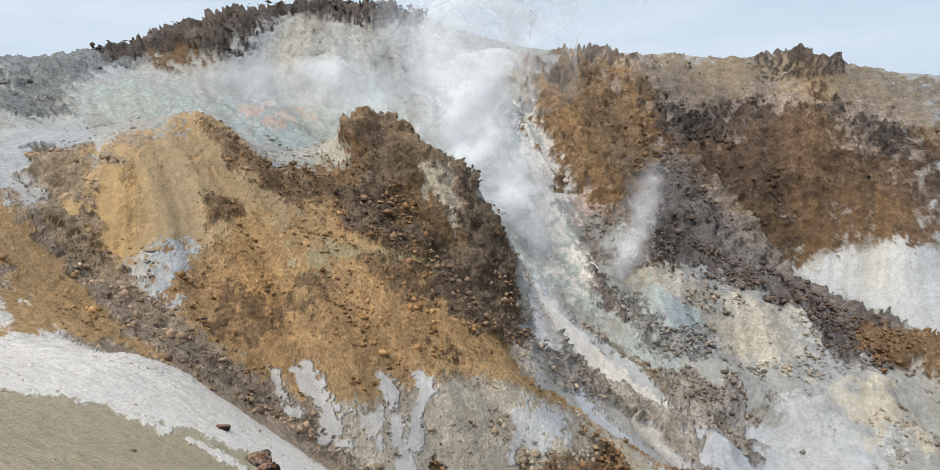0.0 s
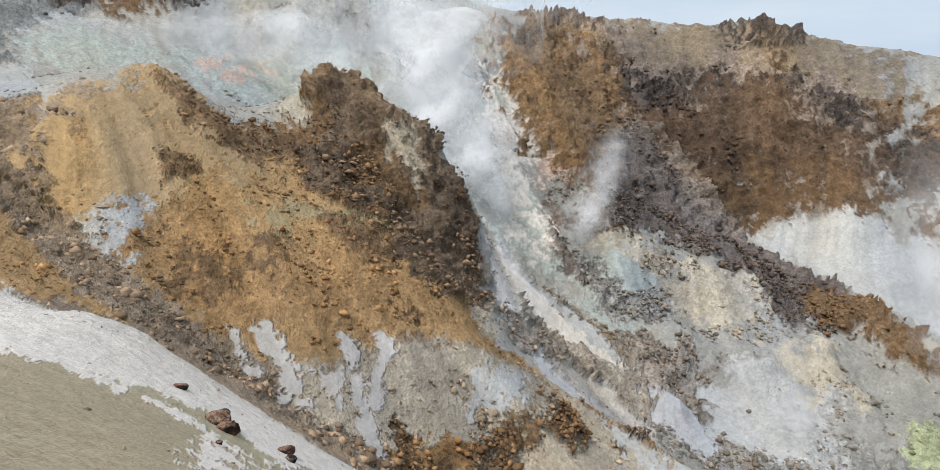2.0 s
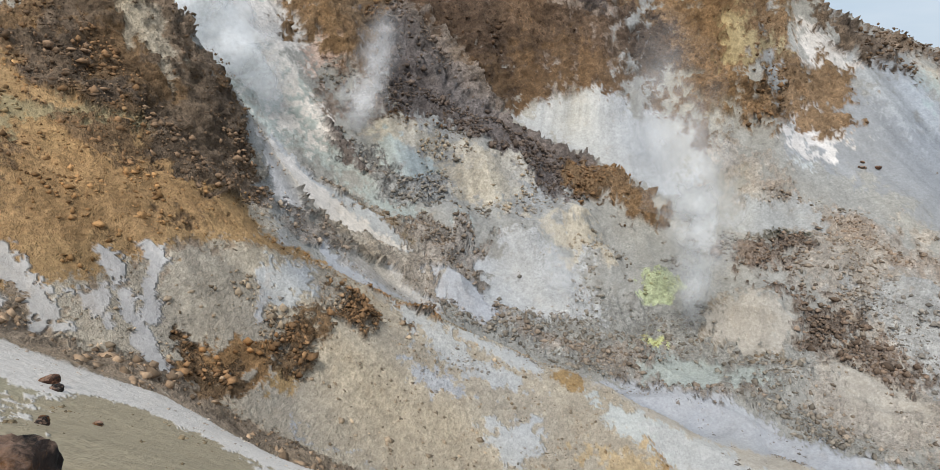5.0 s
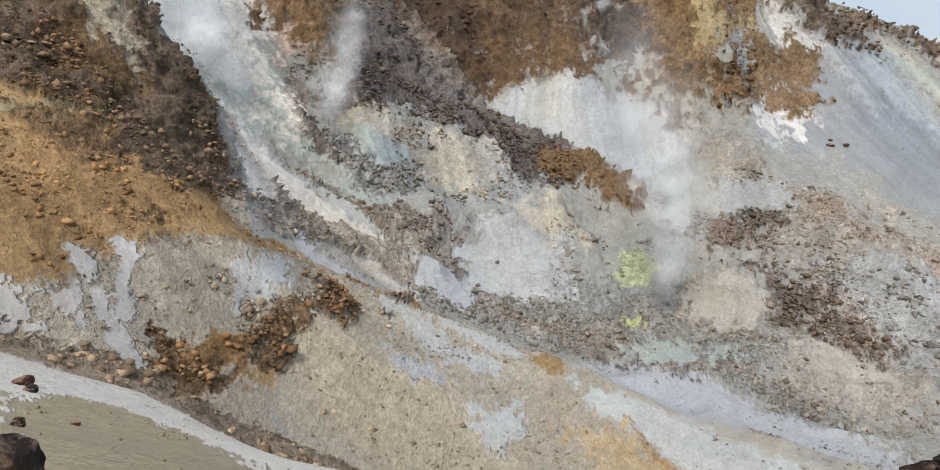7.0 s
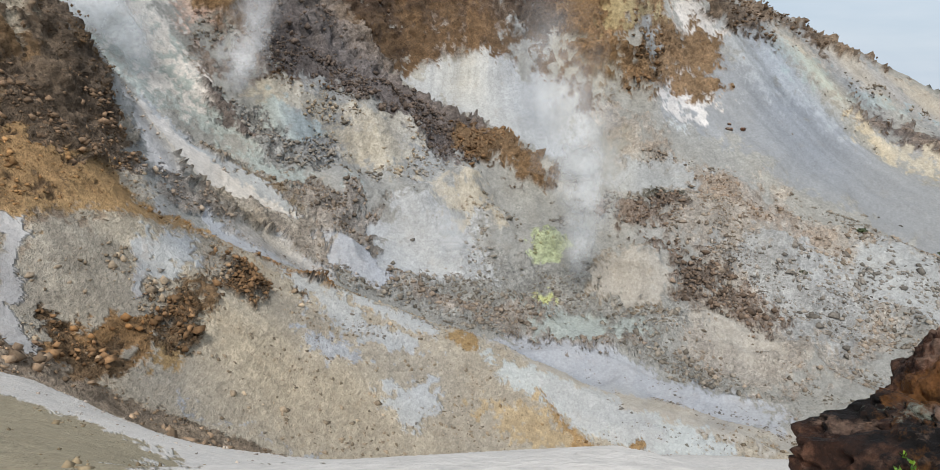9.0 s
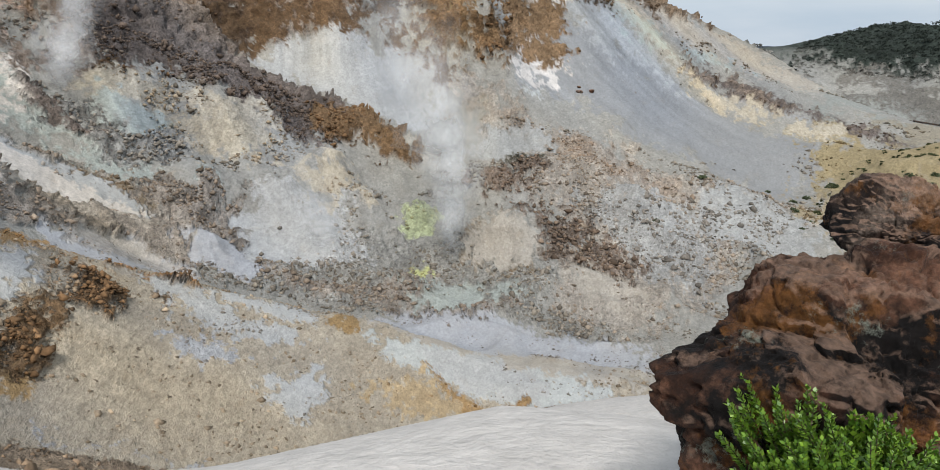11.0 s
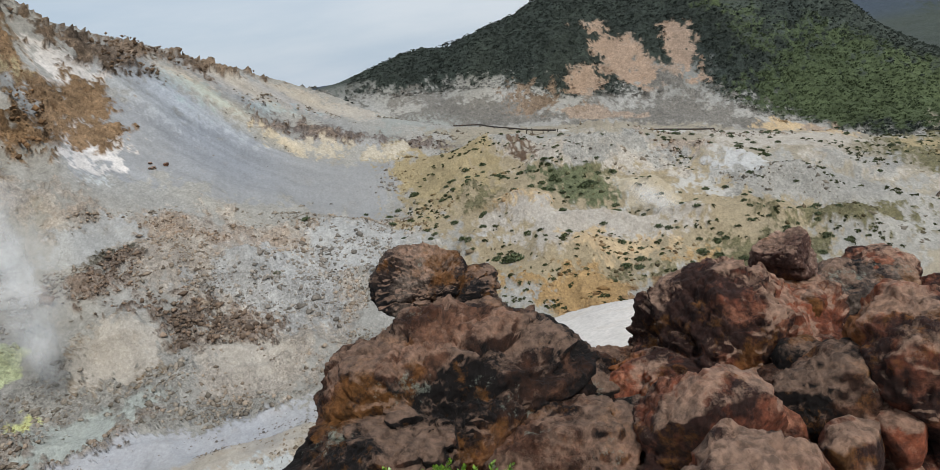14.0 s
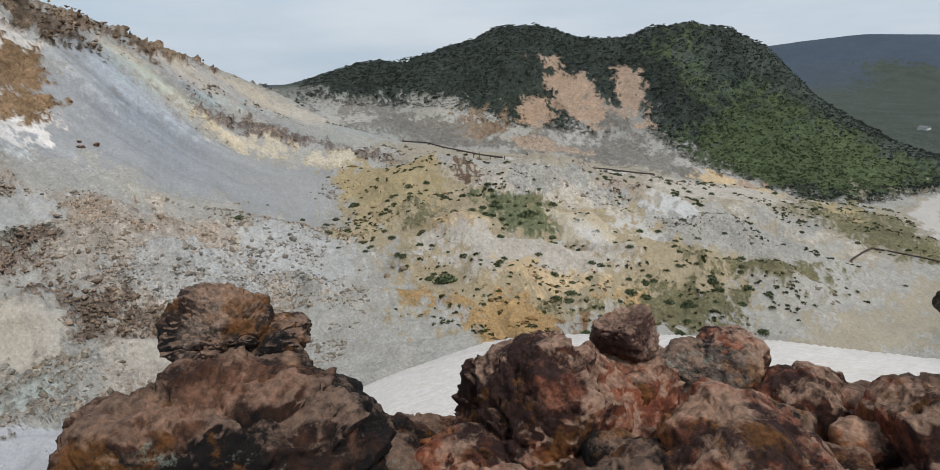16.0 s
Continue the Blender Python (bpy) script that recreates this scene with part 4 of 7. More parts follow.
patch("tan", 0.5, 0.6, 23.3, 120.4, 31.4, 118.7, 39.7, 113.1, 42.6, 106.7, 34.5, 106.5, 26.7, 112.5)
patch("rubblegrey", 0.8, 0.8, 28.2, 139.1, 38.5, 138.9, 46.7, 131.9, 47.3, 119.6, 40.7, 123.8, 32.9, 130.5)
patch("cream", 0.4, 0.8, 48.7, 138.9, 55.3, 136.0, 61.5, 129.9, 61.2, 126.3, 51.9, 126.3, 49.4, 133.0)
patch("browndark", 0.9, 1, 54.7, 229.5, 66.1, 225.0, 66.2, 217.3, 55.0, 211.6, 50.5, 218.6)
patch("darkrock", 1, 0.8, 87.0, 215.4, 95.7, 213.3, 92.5, 200.3, 85.3, 200.0)
patch("darkrock", 1, 0.8, 111.4, 202.9, 117.8, 194.8, 118.5, 178.3, 114.6, 182.6, 110.8, 194.4)
patch("tan", 0.5, 1, 71.8, 231.1, 94.0, 240.9, 91.9, 223.9, 76.9, 220.3)
patch("tan", 0.5, 1, 105.9, 215.1, 119.7, 212.2, 118.1, 201.9, 108.8, 208.9)
patch("browndark", 0.8, 0.8, 113.3, 174.5, 119.9, 170.4, 120.3, 161.8, 112.7, 163.2)
patch("tanorange", 0.4, 1, 21.1, 160.2, 33.8, 175.1, 41.5, 173.3, 34.4, 160.1, 24.8, 154.0)
patch("rust", 0.5, 1, 34.3, 168.3, 42.7, 171.3, 42.4, 156.5, 34.6, 153.0)
patch("darkrubble", 0.7, 0.6, 26.6, 140.2, 30.8, 137.5, 35.3, 130.7, 30.9, 127.9, 26.8, 133.2)
patch("cream", 0.4, 0.6, 38.7, 121.5, 49.9, 124.2, 46.3, 114.9, 39.8, 113.9)
patch("pale", 0.35, 0.6, 63.2, 120.2, 72.3, 118.2, 76.4, 105.7, 70.0, 104.4, 64.1, 113.6)
patch("cream", 0.35, 0.6, 69.0, 114.8, 73.8, 113.1, 71.1, 108.6, 67.1, 109.0)
patch("palepink", 0.3, 0.8, 97.0, 72.2, 99.4, 63.6, 93.8, 51.8, 86.1, 55.5, 87.9, 64.2)
patch("rubblered", 0.65, 1.2, 99.5, 79.8, 103.4, 74.0, 105.1, 65.8, 96.7, 61.5, 92.8, 66.0, 94.4, 73.6)
patch("rubblered", 0.6, 1.2, 124.4, 91.1, 130.0, 78.1, 132.3, 65.6, 121.5, 72.4, 120.1, 84.2)
patch("olivedark", 0.7, 0.6, 107.6, 104.9, 115.5, 102.2, 116.2, 92.4, 108.2, 94.6)
patch("ochrered", 0.6, 1.6, 10.7, 58.2, 19.2, 73.9, 25.6, 70.7, 22.5, 62.2, 18.2, 61.0, 13.5, 56.4, 10.2, 55.3)
patch("brown", 0.6, 0.5, 4.9, 48.4, 9.0, 54.2, 8.4, 48.9, 5.5, 47.4)
patch("ochre", 0.5, 0.5, 23.2, 64.0, 27.8, 61.5, 23.5, 53.1, 21.2, 55.1)
patch("ochrered", 0.6, 0.4, 0.3, 44.0, 4.0, 47.4, 4.1, 45.7, 0.9, 44.0)
patch("pale", 0.2, 0.5, 13.6, 49.3, 21.2, 55.1, 23.6, 49.2, 18.3, 47.7)
patch("pale", 0.2, 0.5, 24.5, 48.5, 29.2, 47.7, 29.2, 43.2, 24.9, 44.2)
patch("creamwhite", 0.2, 0.8, 38.3, 53.2, 46.7, 45.0, 51.5, 32.6, 51.6, 29.7, 42.8, 33.2, 39.2, 40.8, 36.5, 48.7)
patch("ochre", 0.4, 0.5, 39.9, 46.2, 40.6, 42.3, 38.5, 36.8, 37.3, 38.8)
patch("orange", 0.4, 0.4, 5.2, 47.4, 7.2, 48.2, 5.8, 45.1, 4.3, 43.8)
patch("pale", 0.2, 0.5, 12.8, 50.2, 17.0, 51.3, 15.2, 45.9, 12.3, 46.7)
patch("forestfar", 0.5, 2, 503.6, -141.7, 491.4, -183.3, 471.6, -220.2, 620.5, -362.7, 663.9, -489.9, 2089.8, -1519.4, 2728.2, -1247.7)
patch("forestfar", 0.6, 2, 330.4, -198.9, 348.4, -228.7, 387.6, -296.6, 200.4, -156.8, 217.2, -153.1, 241.5, -153.6)
patch("olive", 0.5, 1.5, 220.9, -80.3, 308.9, -146.4, 229.6, -135.5, 193.3, -122.1, 193.7, -98.3, 208.2, -83.6)
patch("grass", 0.5, 1, 174.9, 15.7, 168.2, 5.8, 157.4, -6.1, 151.0, -1.6, 157.1, 8.4)
patch("orange", 0.4, 0.8, 135.6, -16.4, 131.7, -22.0, 121.3, -18.2, 124.3, -11.7)
patch("scar", 0.5, 0.2, 366.5, 25.3, 365.1, -4.3, 348.4, -25.8, 334.6, 5.1)
patch("browndark", 0.6, 1.5, 399.1, 56.3, 381.7, 19.4, 362.8, 12.0, 370.4, 42.5)
patch("talus", 0.4, 2, 403.8, 117.0, 394.4, 77.6, 375.2, 53.3, 362.1, 78.6)
patch("rubblered", 0.6, 1, 199.4, -14.8, 211.6, -32.5, 187.2, -23.9, 186.3, -13.9)
patch("tangrey", 0.5, 1.5, 187.2, 9.8, 193.7, -14.4, 186.0, -22.1, 179.9, -6.9, 179.9, 6.2)
patch("pale", 0.2, 0.8, 195.0, -38.6, 180.1, -45.3, 171.1, -40.2, 176.2, -33.5)
patch("palepink", 0.3, 1.5, 192.3, -55.0, 199.3, -84.1, 187.8, -85.8, 187.9, -68.6, 192.7, -53.7)
patch("tangrey", 0.4, 1.5, 199.8, -65.5, 217.9, -91.6, 198.2, -80.2, 189.5, -63.9)
patch("yellowochre", 0.3, 1, 259.4, -108.5, 293.3, -151.3, 277.0, -147.8, 231.7, -104.9)
patch("brown", 0.5, 0.8, 106.9, 4.1, 113.6, -4.4, 118.1, -10.1, 112.3, -9.6, 104.9, -3.0)
patch("tan", 0.5, 1, 145.5, 171.6, 170.9, 158.9, 161.2, 148.2, 145.5, 145.6, 131.7, 140.7, 125.8, 148.8, 132.3, 161.6)
patch("brown", 0.8, 1, 142.6, 147.2, 157.6, 145.8, 171.9, 137.6, 164.0, 130.9, 149.4, 128.5, 139.7, 131.3)
patch("browndark", 0.8, 1, 121.9, 182.1, 133.4, 172.9, 126.0, 158.1, 117.5, 154.2, 114.5, 162.0, 114.8, 173.0)
patch("riverbed", 0.1, 0.05, 692.5, -400.5, 654.0, -405.6, 666.1, -443.1, 554.6, -385.6, 414.6, -278.6, 349.4, -219.7, 313.0, -183.0, 279.5, -158.8, 252.3, -153.2, 231.7, -154.1, 213.4, -156.1, 201.5, -147.9, 209.7, -136.2, 226.0, -129.1, 275.7, -146.4, 336.9, -190.4, 405.6, -254.2, 518.7, -337.4, 622.4, -369.4)
patch("white", 0.2, 0.5, 7.0, 89.7, 14.1, 126.9, 20.8, 122.4, 30.8, 116.2, 39.6, 106.6, 34.6, 103.5, 26.5, 106.5, 16.4, 107.8, 8.9, 89.6)
# finer markings over those
patch("ochrelight", 0.25, 1.2, -32.8, 59.4, -31.4, 64, -29.1, 69.5, -25.7, 72.4, -20.6, 71.4, -14.7, 66.2, -16.9, 61, -21.3, 60.7, -24.7, 59.4, -26.2, 54.9, -26.9, 50.6, -29.4, 52.1)
# brown streak that paints the shadow below the spur's crest
patch("brown", 0.6, 0.8, -27.8, 69.5, -24, 71.4, -19.7, 70.6, -14.6, 67.2, -17.2, 66.1, -20.5, 65.2, -23.9, 64.5, -26.7, 66.1)
patch("spur", 0.5, 1.5, -21.8, 49.8, -18.2, 55.4, -12.2, 60.6, -4.6, 64.1, 3.9, 64.2, -3.4, 51.2, -9.5, 48.9, -13.6, 44.8, -18.2, 45.8)
patch("brown", 0.7, 1, -14.5, 54.9, -12.7, 57.9, -10.4, 57.4, -10.8, 54.3, -12.9, 52.8)
patch("brown", 0.7, 1, -18.4, 48.4, -16.9, 51.6, -14.4, 51.3, -14.5, 48.7, -16.5, 47)
patch("brown", 0.7, 1, -13.2, 65, -8.5, 65.8, -3.5, 65.2, -4.3, 61.2, -8.7, 59.7, -12.2, 60.6)
patch("yellowochre", 0.3, 0.8, -15.2, 57.3, -12.9, 63.5, -8.5, 65.8, -10.1, 61.5, -13.6, 57.2)
patch("browndark", 1, 0.8, -15.7, 90, -11.8, 91.3, -7.1, 87, -2.4, 89.5, 0.2, 87.8, 3.6, 85.7, 5.3, 84.1, 7.7, 81.4, 6.4, 74.5, 2.7, 63.2, -1, 63.3, -3.9, 70.2, -8.9, 68.2, -13.3, 68.5, -16, 73.1, -12.7, 78.8, -15.4, 84.9)
patch("brown", 0.9, 0.6, -10.7, 79.6, -4.9, 81.2, -1.6, 77.3, -4.1, 72.7, -8.8, 72.3)
patch("creamochre", 0.7, 0.5, -5.1, 83.1, -2.5, 85.3, -1.2, 82.8, -2.8, 78.8, -4.4, 79.7)
patch("browndark", 0.9, 0.5, -3.9, 70.2, 1.4, 77.8, 3.5, 75.7, 2.4, 66.3, -0.4, 63.8, -2.6, 65.8)
patch("creamochre", 0.6, 0.5, 5.3, 83.1, 6.8, 84.5, 8.5, 82.3, 8.1, 79.9, 6, 78.1)
patch("whitewarm", 0.2, 0.45, 6.6, 84, 12.7, 125.1, 17.8, 123, 22.2, 114.7, 27.7, 110.3, 35.7, 109.1, 37.4, 106.4, 31, 104.8, 21.4, 101.6, 11.7, 81.4, 8.6, 79.8, 7.9, 82.9)
patch("rubblebrown", 0.7, 0.6, 7.9, 78.4, 11.6, 80.5, 20.2, 95.7, 30.1, 101.4, 38.1, 99.7, 38.2, 93.8, 31.9, 89.3, 27.3, 94.4, 16.8, 79, 11.2, 76.5, 8.1, 73.8)
patch("paleblue", 0.15, 0.5, 13.5, 77.1, 18.8, 84.7, 27.8, 96.4, 33, 91.5, 26.7, 78.9, 19.6, 72.2, 14.9, 72.8)
patch("whitewarm", 0.3, 1.2, 13.6, 197.3, 19.4, 203.9, 28.7, 187.6, 34, 177.1, 24.1, 161.5, 19.4, 144.5, 22, 132.5, 18.2, 132, 12.9, 147.7, 11.1, 174.9)
patch("tan", 0.45, 1, 105.3, 232.5, 88.4, 219.7, 78.1, 224.6, 64.6, 219.5, 55.4, 233.3, 39.4, 232.5)
patch("brown", 0.7, 1.2, 19.4, 203.9, 32, 215.4, 58.7, 219.6, 56.2, 193.3, 42, 168.6, 30.5, 164.5, 24.1, 175.6, 16.4, 183.6)
patch("darkrock", 1, 0.7, 56.8, 215.9, 65.6, 223.3, 72, 217.2, 89.2, 216.6, 87.4, 207.1, 72.1, 204.4, 58.7, 203.5)
patch("umber", 0.7, 1.5, 79.2, 215.2, 105.2, 209.3, 116.5, 195.7, 121.9, 181.6, 112.3, 165.2, 99, 170.6, 86.2, 172.4, 79.1, 174.7, 76.1, 189.6)
patch("darkrock", 0.9, 0.8, 111.2, 202.7, 121.3, 195.1, 123.7, 184.7, 121.5, 178.3, 116, 185.4, 110.7, 194.4)
patch("rust", 0.6, 1.2, 86.6, 189.9, 98.2, 182, 108.1, 182.6, 106.4, 170.3, 94.5, 173.7, 84.7, 176.5)
patch("taluswarm", 0.8, 0.8, 57.4, 198.1, 63.1, 192.7, 69.2, 175.1, 79.7, 168.4, 62.9, 150.1, 58.8, 163, 55.5, 178.3)
patch("darkrock", 0.9, 0.6, 48.6, 236.3, 40, 236.4)
patch("darkrock", 0.9, 0.6, 57.4, 234.4, 51.8, 236.2)
patch("palecrisp", 0.15, 0.18, -12.1, 46.3, -11.2, 47.5, -9.1, 45.4, -7.5, 43.2, -8.3, 42.5, -10.3, 44.7)
patch("palecrisp", 0.15, 0.18, -13.4, 45.4, -12.5, 45.1, -10.5, 43.1, -10.6, 41, -12.3, 43.1)
patch("palecrisp", 0.15, 0.18, -6.3, 49.4, -5.4, 50, -4.4, 47.6, -3, 44.7, -1.8, 42.3, -2.7, 40.7, -3.8, 43.7, -5, 46.6)
patch("palecrisp", 0.15, 0.18, -3.2, 51.7, -1.9, 51.8, -2.7, 46.7, -3, 44.7, -3.9, 46.2, -3.1, 48.7)
patch("palecrisp", 0.15, 0.18, 4.9, 55.6, 8.2, 62.3, 5.6, 53, 3.8, 48.2)
patch("palecrisp", 0.15, 0.18, -7.4, 45.7, -5.5, 47, -5.2, 44, -6.3, 44.4)
patch("palecrisp", 0.15, 0.18, -9.3, 42.3, -7.3, 43.2, -7.4, 42.2, -8.6, 40.9)
patch("brown", 0.8, 0.6, 4.6, 49.1, 9, 53.5, 8.6, 49.6, 5.3, 48)
patch("creamwarm", 0.4, 0.6, 40.1, 144.3, 48.8, 145.3, 53.6, 137.2, 60.8, 133, 66.2, 128.2, 60.2, 123.9, 53.4, 128.1, 51.4, 134.8, 44.4, 139.4)
patch("greengrey", 0.3, 0.6, 40.4, 140.1, 47.6, 135.7, 43, 134.1, 38.2, 136.5)
patch("whitebright", 0.22, 0.45, 82.5, 168.1, 96.1, 168.8, 109.5, 165.3, 114.6, 157.4, 120.8, 148.9, 124.5, 140.5, 116.9, 134.6, 103.8, 133.7, 96.3, 141.6, 88.6, 150, 83.8, 161.8)
patch("brown", 0.8, 0.8, 83.7, 135.5, 88.2, 129, 93.1, 119.2, 91.4, 114.2, 85.2, 118.9, 80.1, 125.9)
patch("pale", 0.3, 0.6, 57.6, 114.6, 63.4, 115.5, 65.1, 108.2, 65.7, 99.5, 59.3, 94.7, 51.5, 95.8, 48.9, 103.3, 50.4, 109.7)
patch("creamwarm", 0.3, 0.6, 70.3, 118.4, 76.2, 116, 76.1, 103.8, 69.8, 107, 66.4, 113.2)
patch("rubblebrown", 0.7, 1, 36.7, 120.8, 44.6, 121.9, 52.1, 117.2, 52.4, 111.6, 46.9, 90.9, 53.2, 87.9, 62.7, 84.5, 69.5, 73.6, 72, 63.9, 64.6, 65.2, 55.4, 81.8, 43.2, 89.9, 35.7, 95.3, 32.4, 105.4)
patch("paleblue", 0.2, 0.3, 35.4, 99.2, 41.6, 102.7, 45.1, 94.5, 45.1, 89.5, 38.3, 91, 34.4, 94.7)
patch("pale", 0.25, 0.5, 49, 109.3, 56.8, 112.8, 60.2, 103.5, 53.6, 92.9, 46.5, 95)
patch("palecrisp", 0.3, 0.5, 15.7, 79.3, 23.5, 94.9, 29.5, 95.3, 33.1, 89.3, 28.7, 80.9, 23.1, 80, 16.8, 77)
patch("tanpale", 0.25, 0.5, 84.7, 84.6, 92.8, 84.9, 95.5, 77.9, 92.8, 74, 85.3, 75.2, 82.2, 80.1)
patch("greypale", 0.25, 0.5, 109.6, 109.3, 120.2, 106.7, 125.5, 98.8, 118.7, 95.3, 108.2, 100.5, 105.5, 106.3)
patch("tanbrown", 0.85, 1, 98.5, 86.7, 100.3, 77.4, 102.3, 73.1, 104.9, 67.4, 103.3, 61.5, 99.7, 58.7, 96.5, 64.7, 92.7, 72.6, 93.6, 80.1)
patch("tanbrown", 0.8, 0.8, 103.3, 98.4, 111.3, 92.5, 104, 91, 101.1, 94.2)
patch("greengrey", 0.3, 0.8, 61.6, 77.8, 70.8, 75.1, 73.1, 66.3, 66.5, 67.4, 61.6, 73.3)
patch("brown", 0.9, 0.5, 4.8, 49.1, 8.2, 53.7, 12.9, 61.5, 17.2, 61.4, 14.2, 56.5, 8.6, 50.1, 7.2, 46.8, 4.9, 46.5)
patch("brown", 0.9, 0.5, 19, 63, 22.8, 62.5, 22.2, 61.9, 18.5, 59)
patch("pale", 0.2, 0.6, 6.2, 59, 10.5, 65.5, 9.9, 58, 4.9, 51.1)
patch("tanpale", 0.25, 0.7, 17.3, 69.7, 21.7, 72.4, 17.3, 52.5, 14.8, 52.2)
patch("brown", 0.85, 0.6, -1.5, 45.3, 0.4, 44.3, 2.7, 45.2, 2.2, 42.8, -0.1, 40.8, -1.3, 42.8)
patch("tan", 0.5, 0.8, 139.8, 170.8, 152, 167.5, 155.7, 157.8, 152.5, 150.5, 139.9, 149.5, 134.2, 158.6)
patch("yellowochre", 0.4, 0.8, 139.4, 160.7, 151.5, 157.8, 155.3, 149, 146.8, 145.6, 138.1, 152.5)
patch("brown", 0.8, 0.6, 143, 145.8, 156.7, 145.3, 168.6, 139.3, 164.8, 132.9, 151.4, 134.1, 143.9, 139.3)
patch("whitewarm", 0.2, 0.6, 172.7, 157.5, 180, 152.1, 178.6, 140.5, 167.6, 135.8, 165.1, 147.9)
patch("whitewarm", 0.2, 0.8, 145.3, 129.6, 159.1, 135.8, 168.1, 131.9, 156.3, 124.3, 142.6, 120.6)
patch("orange", 0.4, 0.5, 35.1, 60, 38, 58.2, 35.9, 55.1, 34.5, 56.6)
patch("creamochre", 0.35, 1, 13.6, 65.9, 19.7, 68.7, 25.1, 63.4, 31.9, 57.5, 35.7, 45.3, 35.4, 37, 22.9, 37.3, 6.2, 41.8)
patch("brown", 0.9, 0.5, 13.2, 62.9, 16.2, 66.3, 16.5, 60.6, 13.4, 55.1, 11.6, 56.1)
patch("brown", 0.9, 0.5, 23, 70.6, 24.3, 67.5, 20.6, 60.3, 19.5, 61.8)
patch("pale", 0.25, 0.8, 20.4, 72.4, 23.4, 67.3, 27.4, 59.7, 30.3, 54.9, 25.5, 54, 20.4, 57.7)
patch("paleblue", 0.3, 0.6, 18.6, 54.7, 22.2, 55, 22.7, 52, 19, 50.8, 17.7, 52.3)
patch("pale", 0.2, 0.8, 24.6, 48.9, 28, 48.7, 27.9, 45.9, 24.1, 44.6, 23.3, 46.8)
patch("orangesoft", 0.35, 1, 32.6, 45.2, 39.2, 45.7, 38.7, 40.1, 36.2, 36.2, 34.1, 40.2)
patch("pale", 0.2, 0.8, 41.4, 47.1, 49.7, 45.3, 46.8, 35.4, 41.9, 36.8, 39.3, 41.6)
patch("ochre", 0.5, 0.5, 41.1, 36.9, 42.6, 35.9, 40.8, 33.3, 39, 33.9)
patch("creamwarm", 0.3, 0.6, 65, 120.3, 71.8, 118.1, 72.7, 109.9, 67.5, 106.7, 63.9, 112.9)
patch("tanpale", 0.25, 0.5, 85.1, 83.5, 93.5, 82.5, 94.2, 76.3, 88, 72, 82.6, 77.4)
patch("tanbrown", 0.85, 1, 98.1, 80.2, 100.5, 73, 100.4, 60.5, 94.3, 61.7, 93.2, 71.9)
patch("scarpink", 0.4, 0.25, 469.3, -1.6, 485.2, -10, 454.9, -19.6, 440.1, -32.5, 415.4, -40.2, 400.5, -47.8, 384.1, -31, 394.7, -21.2, 421.1, -13, 445.2, -5.7)
patch("scarpink", 0.4, 0.25, 475.9, -57, 470.7, -66.5, 440.2, -67.9, 408.8, -61.1, 400.1, -65.2, 389.5, -55.3, 414.2, -51, 442.5, -49.9)
patch("scarpink", 0.4, 0.25, 409.2, 8.9, 419.3, -1.9, 395.2, -5.5, 389.2, 6.7)
patch("talus", 0.6, 1, 415.4, -40.2, 406.3, -50.2, 385.5, -54.8, 383.1, -41)
patch("orangesoft", 0.4, 0.8, 351.4, -84.5, 348, -104.9, 247.3, -85.7, 245.6, -74.6, 325.4, -81.4)
patch("yellowochre", 0.3, 1, 225, 65.4, 203.7, 33.1, 169.4, 26, 172.2, 46.3)
patch("orange", 0.4, 0.7, 115.9, 11.2, 116.4, 3.3, 111.5, -4.4, 107, -1.2, 108.6, 9.4)
patch("orangesoft", 0.35, 1, 153.1, 23.5, 151.5, 11.8, 140.7, 8.3, 140.2, 18.9)
patch("paleyellow", 0.2, 0.6, 166.4, -5.4, 166.4, -14.6, 151.6, -17.7, 146.2, -15.9, 149.8, -7.9)
patch("greypale", 0.3, 0.7, 141.2, 65.5, 144.1, 46.1, 132.5, 32.1, 122.7, 32.3, 120.7, 48.8, 126.8, 58.7)
patch("stonyash", 0.4, 0.8, 115.6, 78.2, 124.3, 68.9, 121.2, 58.8, 107.7, 60.7, 105.6, 70.7)
patch("brown", 0.75, 1, 127.9, 186, 166.9, 164.3, 167.4, 153.6, 154.9, 145.8, 141.8, 144.2, 129.5, 148.1, 123.4, 159.6, 121.6, 174)
patch("umber", 0.8, 0.8, 123.2, 185, 134.4, 172, 132.6, 159.2, 122.9, 152.4, 117.7, 159.5, 118.5, 171.9)
patch("yellowochre", 0.4, 0.8, 142, 163.1, 155.1, 159.9, 157.5, 150.3, 149.4, 146.4, 140.1, 152.7)
patch("browndark", 0.9, 0.7, 176.8, 158.1, 206.3, 163.5, 200.8, 139, 183.9, 143.5, 174.4, 151.1)
patch("brown", 0.8, 0.6, 142.4, 145, 156.1, 144.6, 169.7, 138, 165.7, 132.6, 150.3, 133, 143.2, 138.5)
patch("rust", 0.5, 0.6, 82.2, 171, 97.4, 171.5, 110.6, 167.5, 117.2, 158.7, 123.1, 149.6, 125.6, 139.5, 127.5, 147.9, 122.8, 162, 112.6, 171.6, 95.1, 175.1)
patch("tanbrown", 0.8, 1, 217.8, 114.7, 233.7, 103.7, 242.4, 84.5, 234.2, 79.2, 221.1, 97.6, 210.9, 108.5)
patch("brown", 0.6, 0.7, 166.2, 141, 174.8, 137.7, 170.9, 131.4, 158.4, 125.4, 149.8, 128)
patch("creamwarm", 0.3, 1, 210.3, 111.8, 221.6, 99, 223.8, 87.3, 238, 65.5, 225.4, 70.8, 212, 91.1, 203, 106.4)
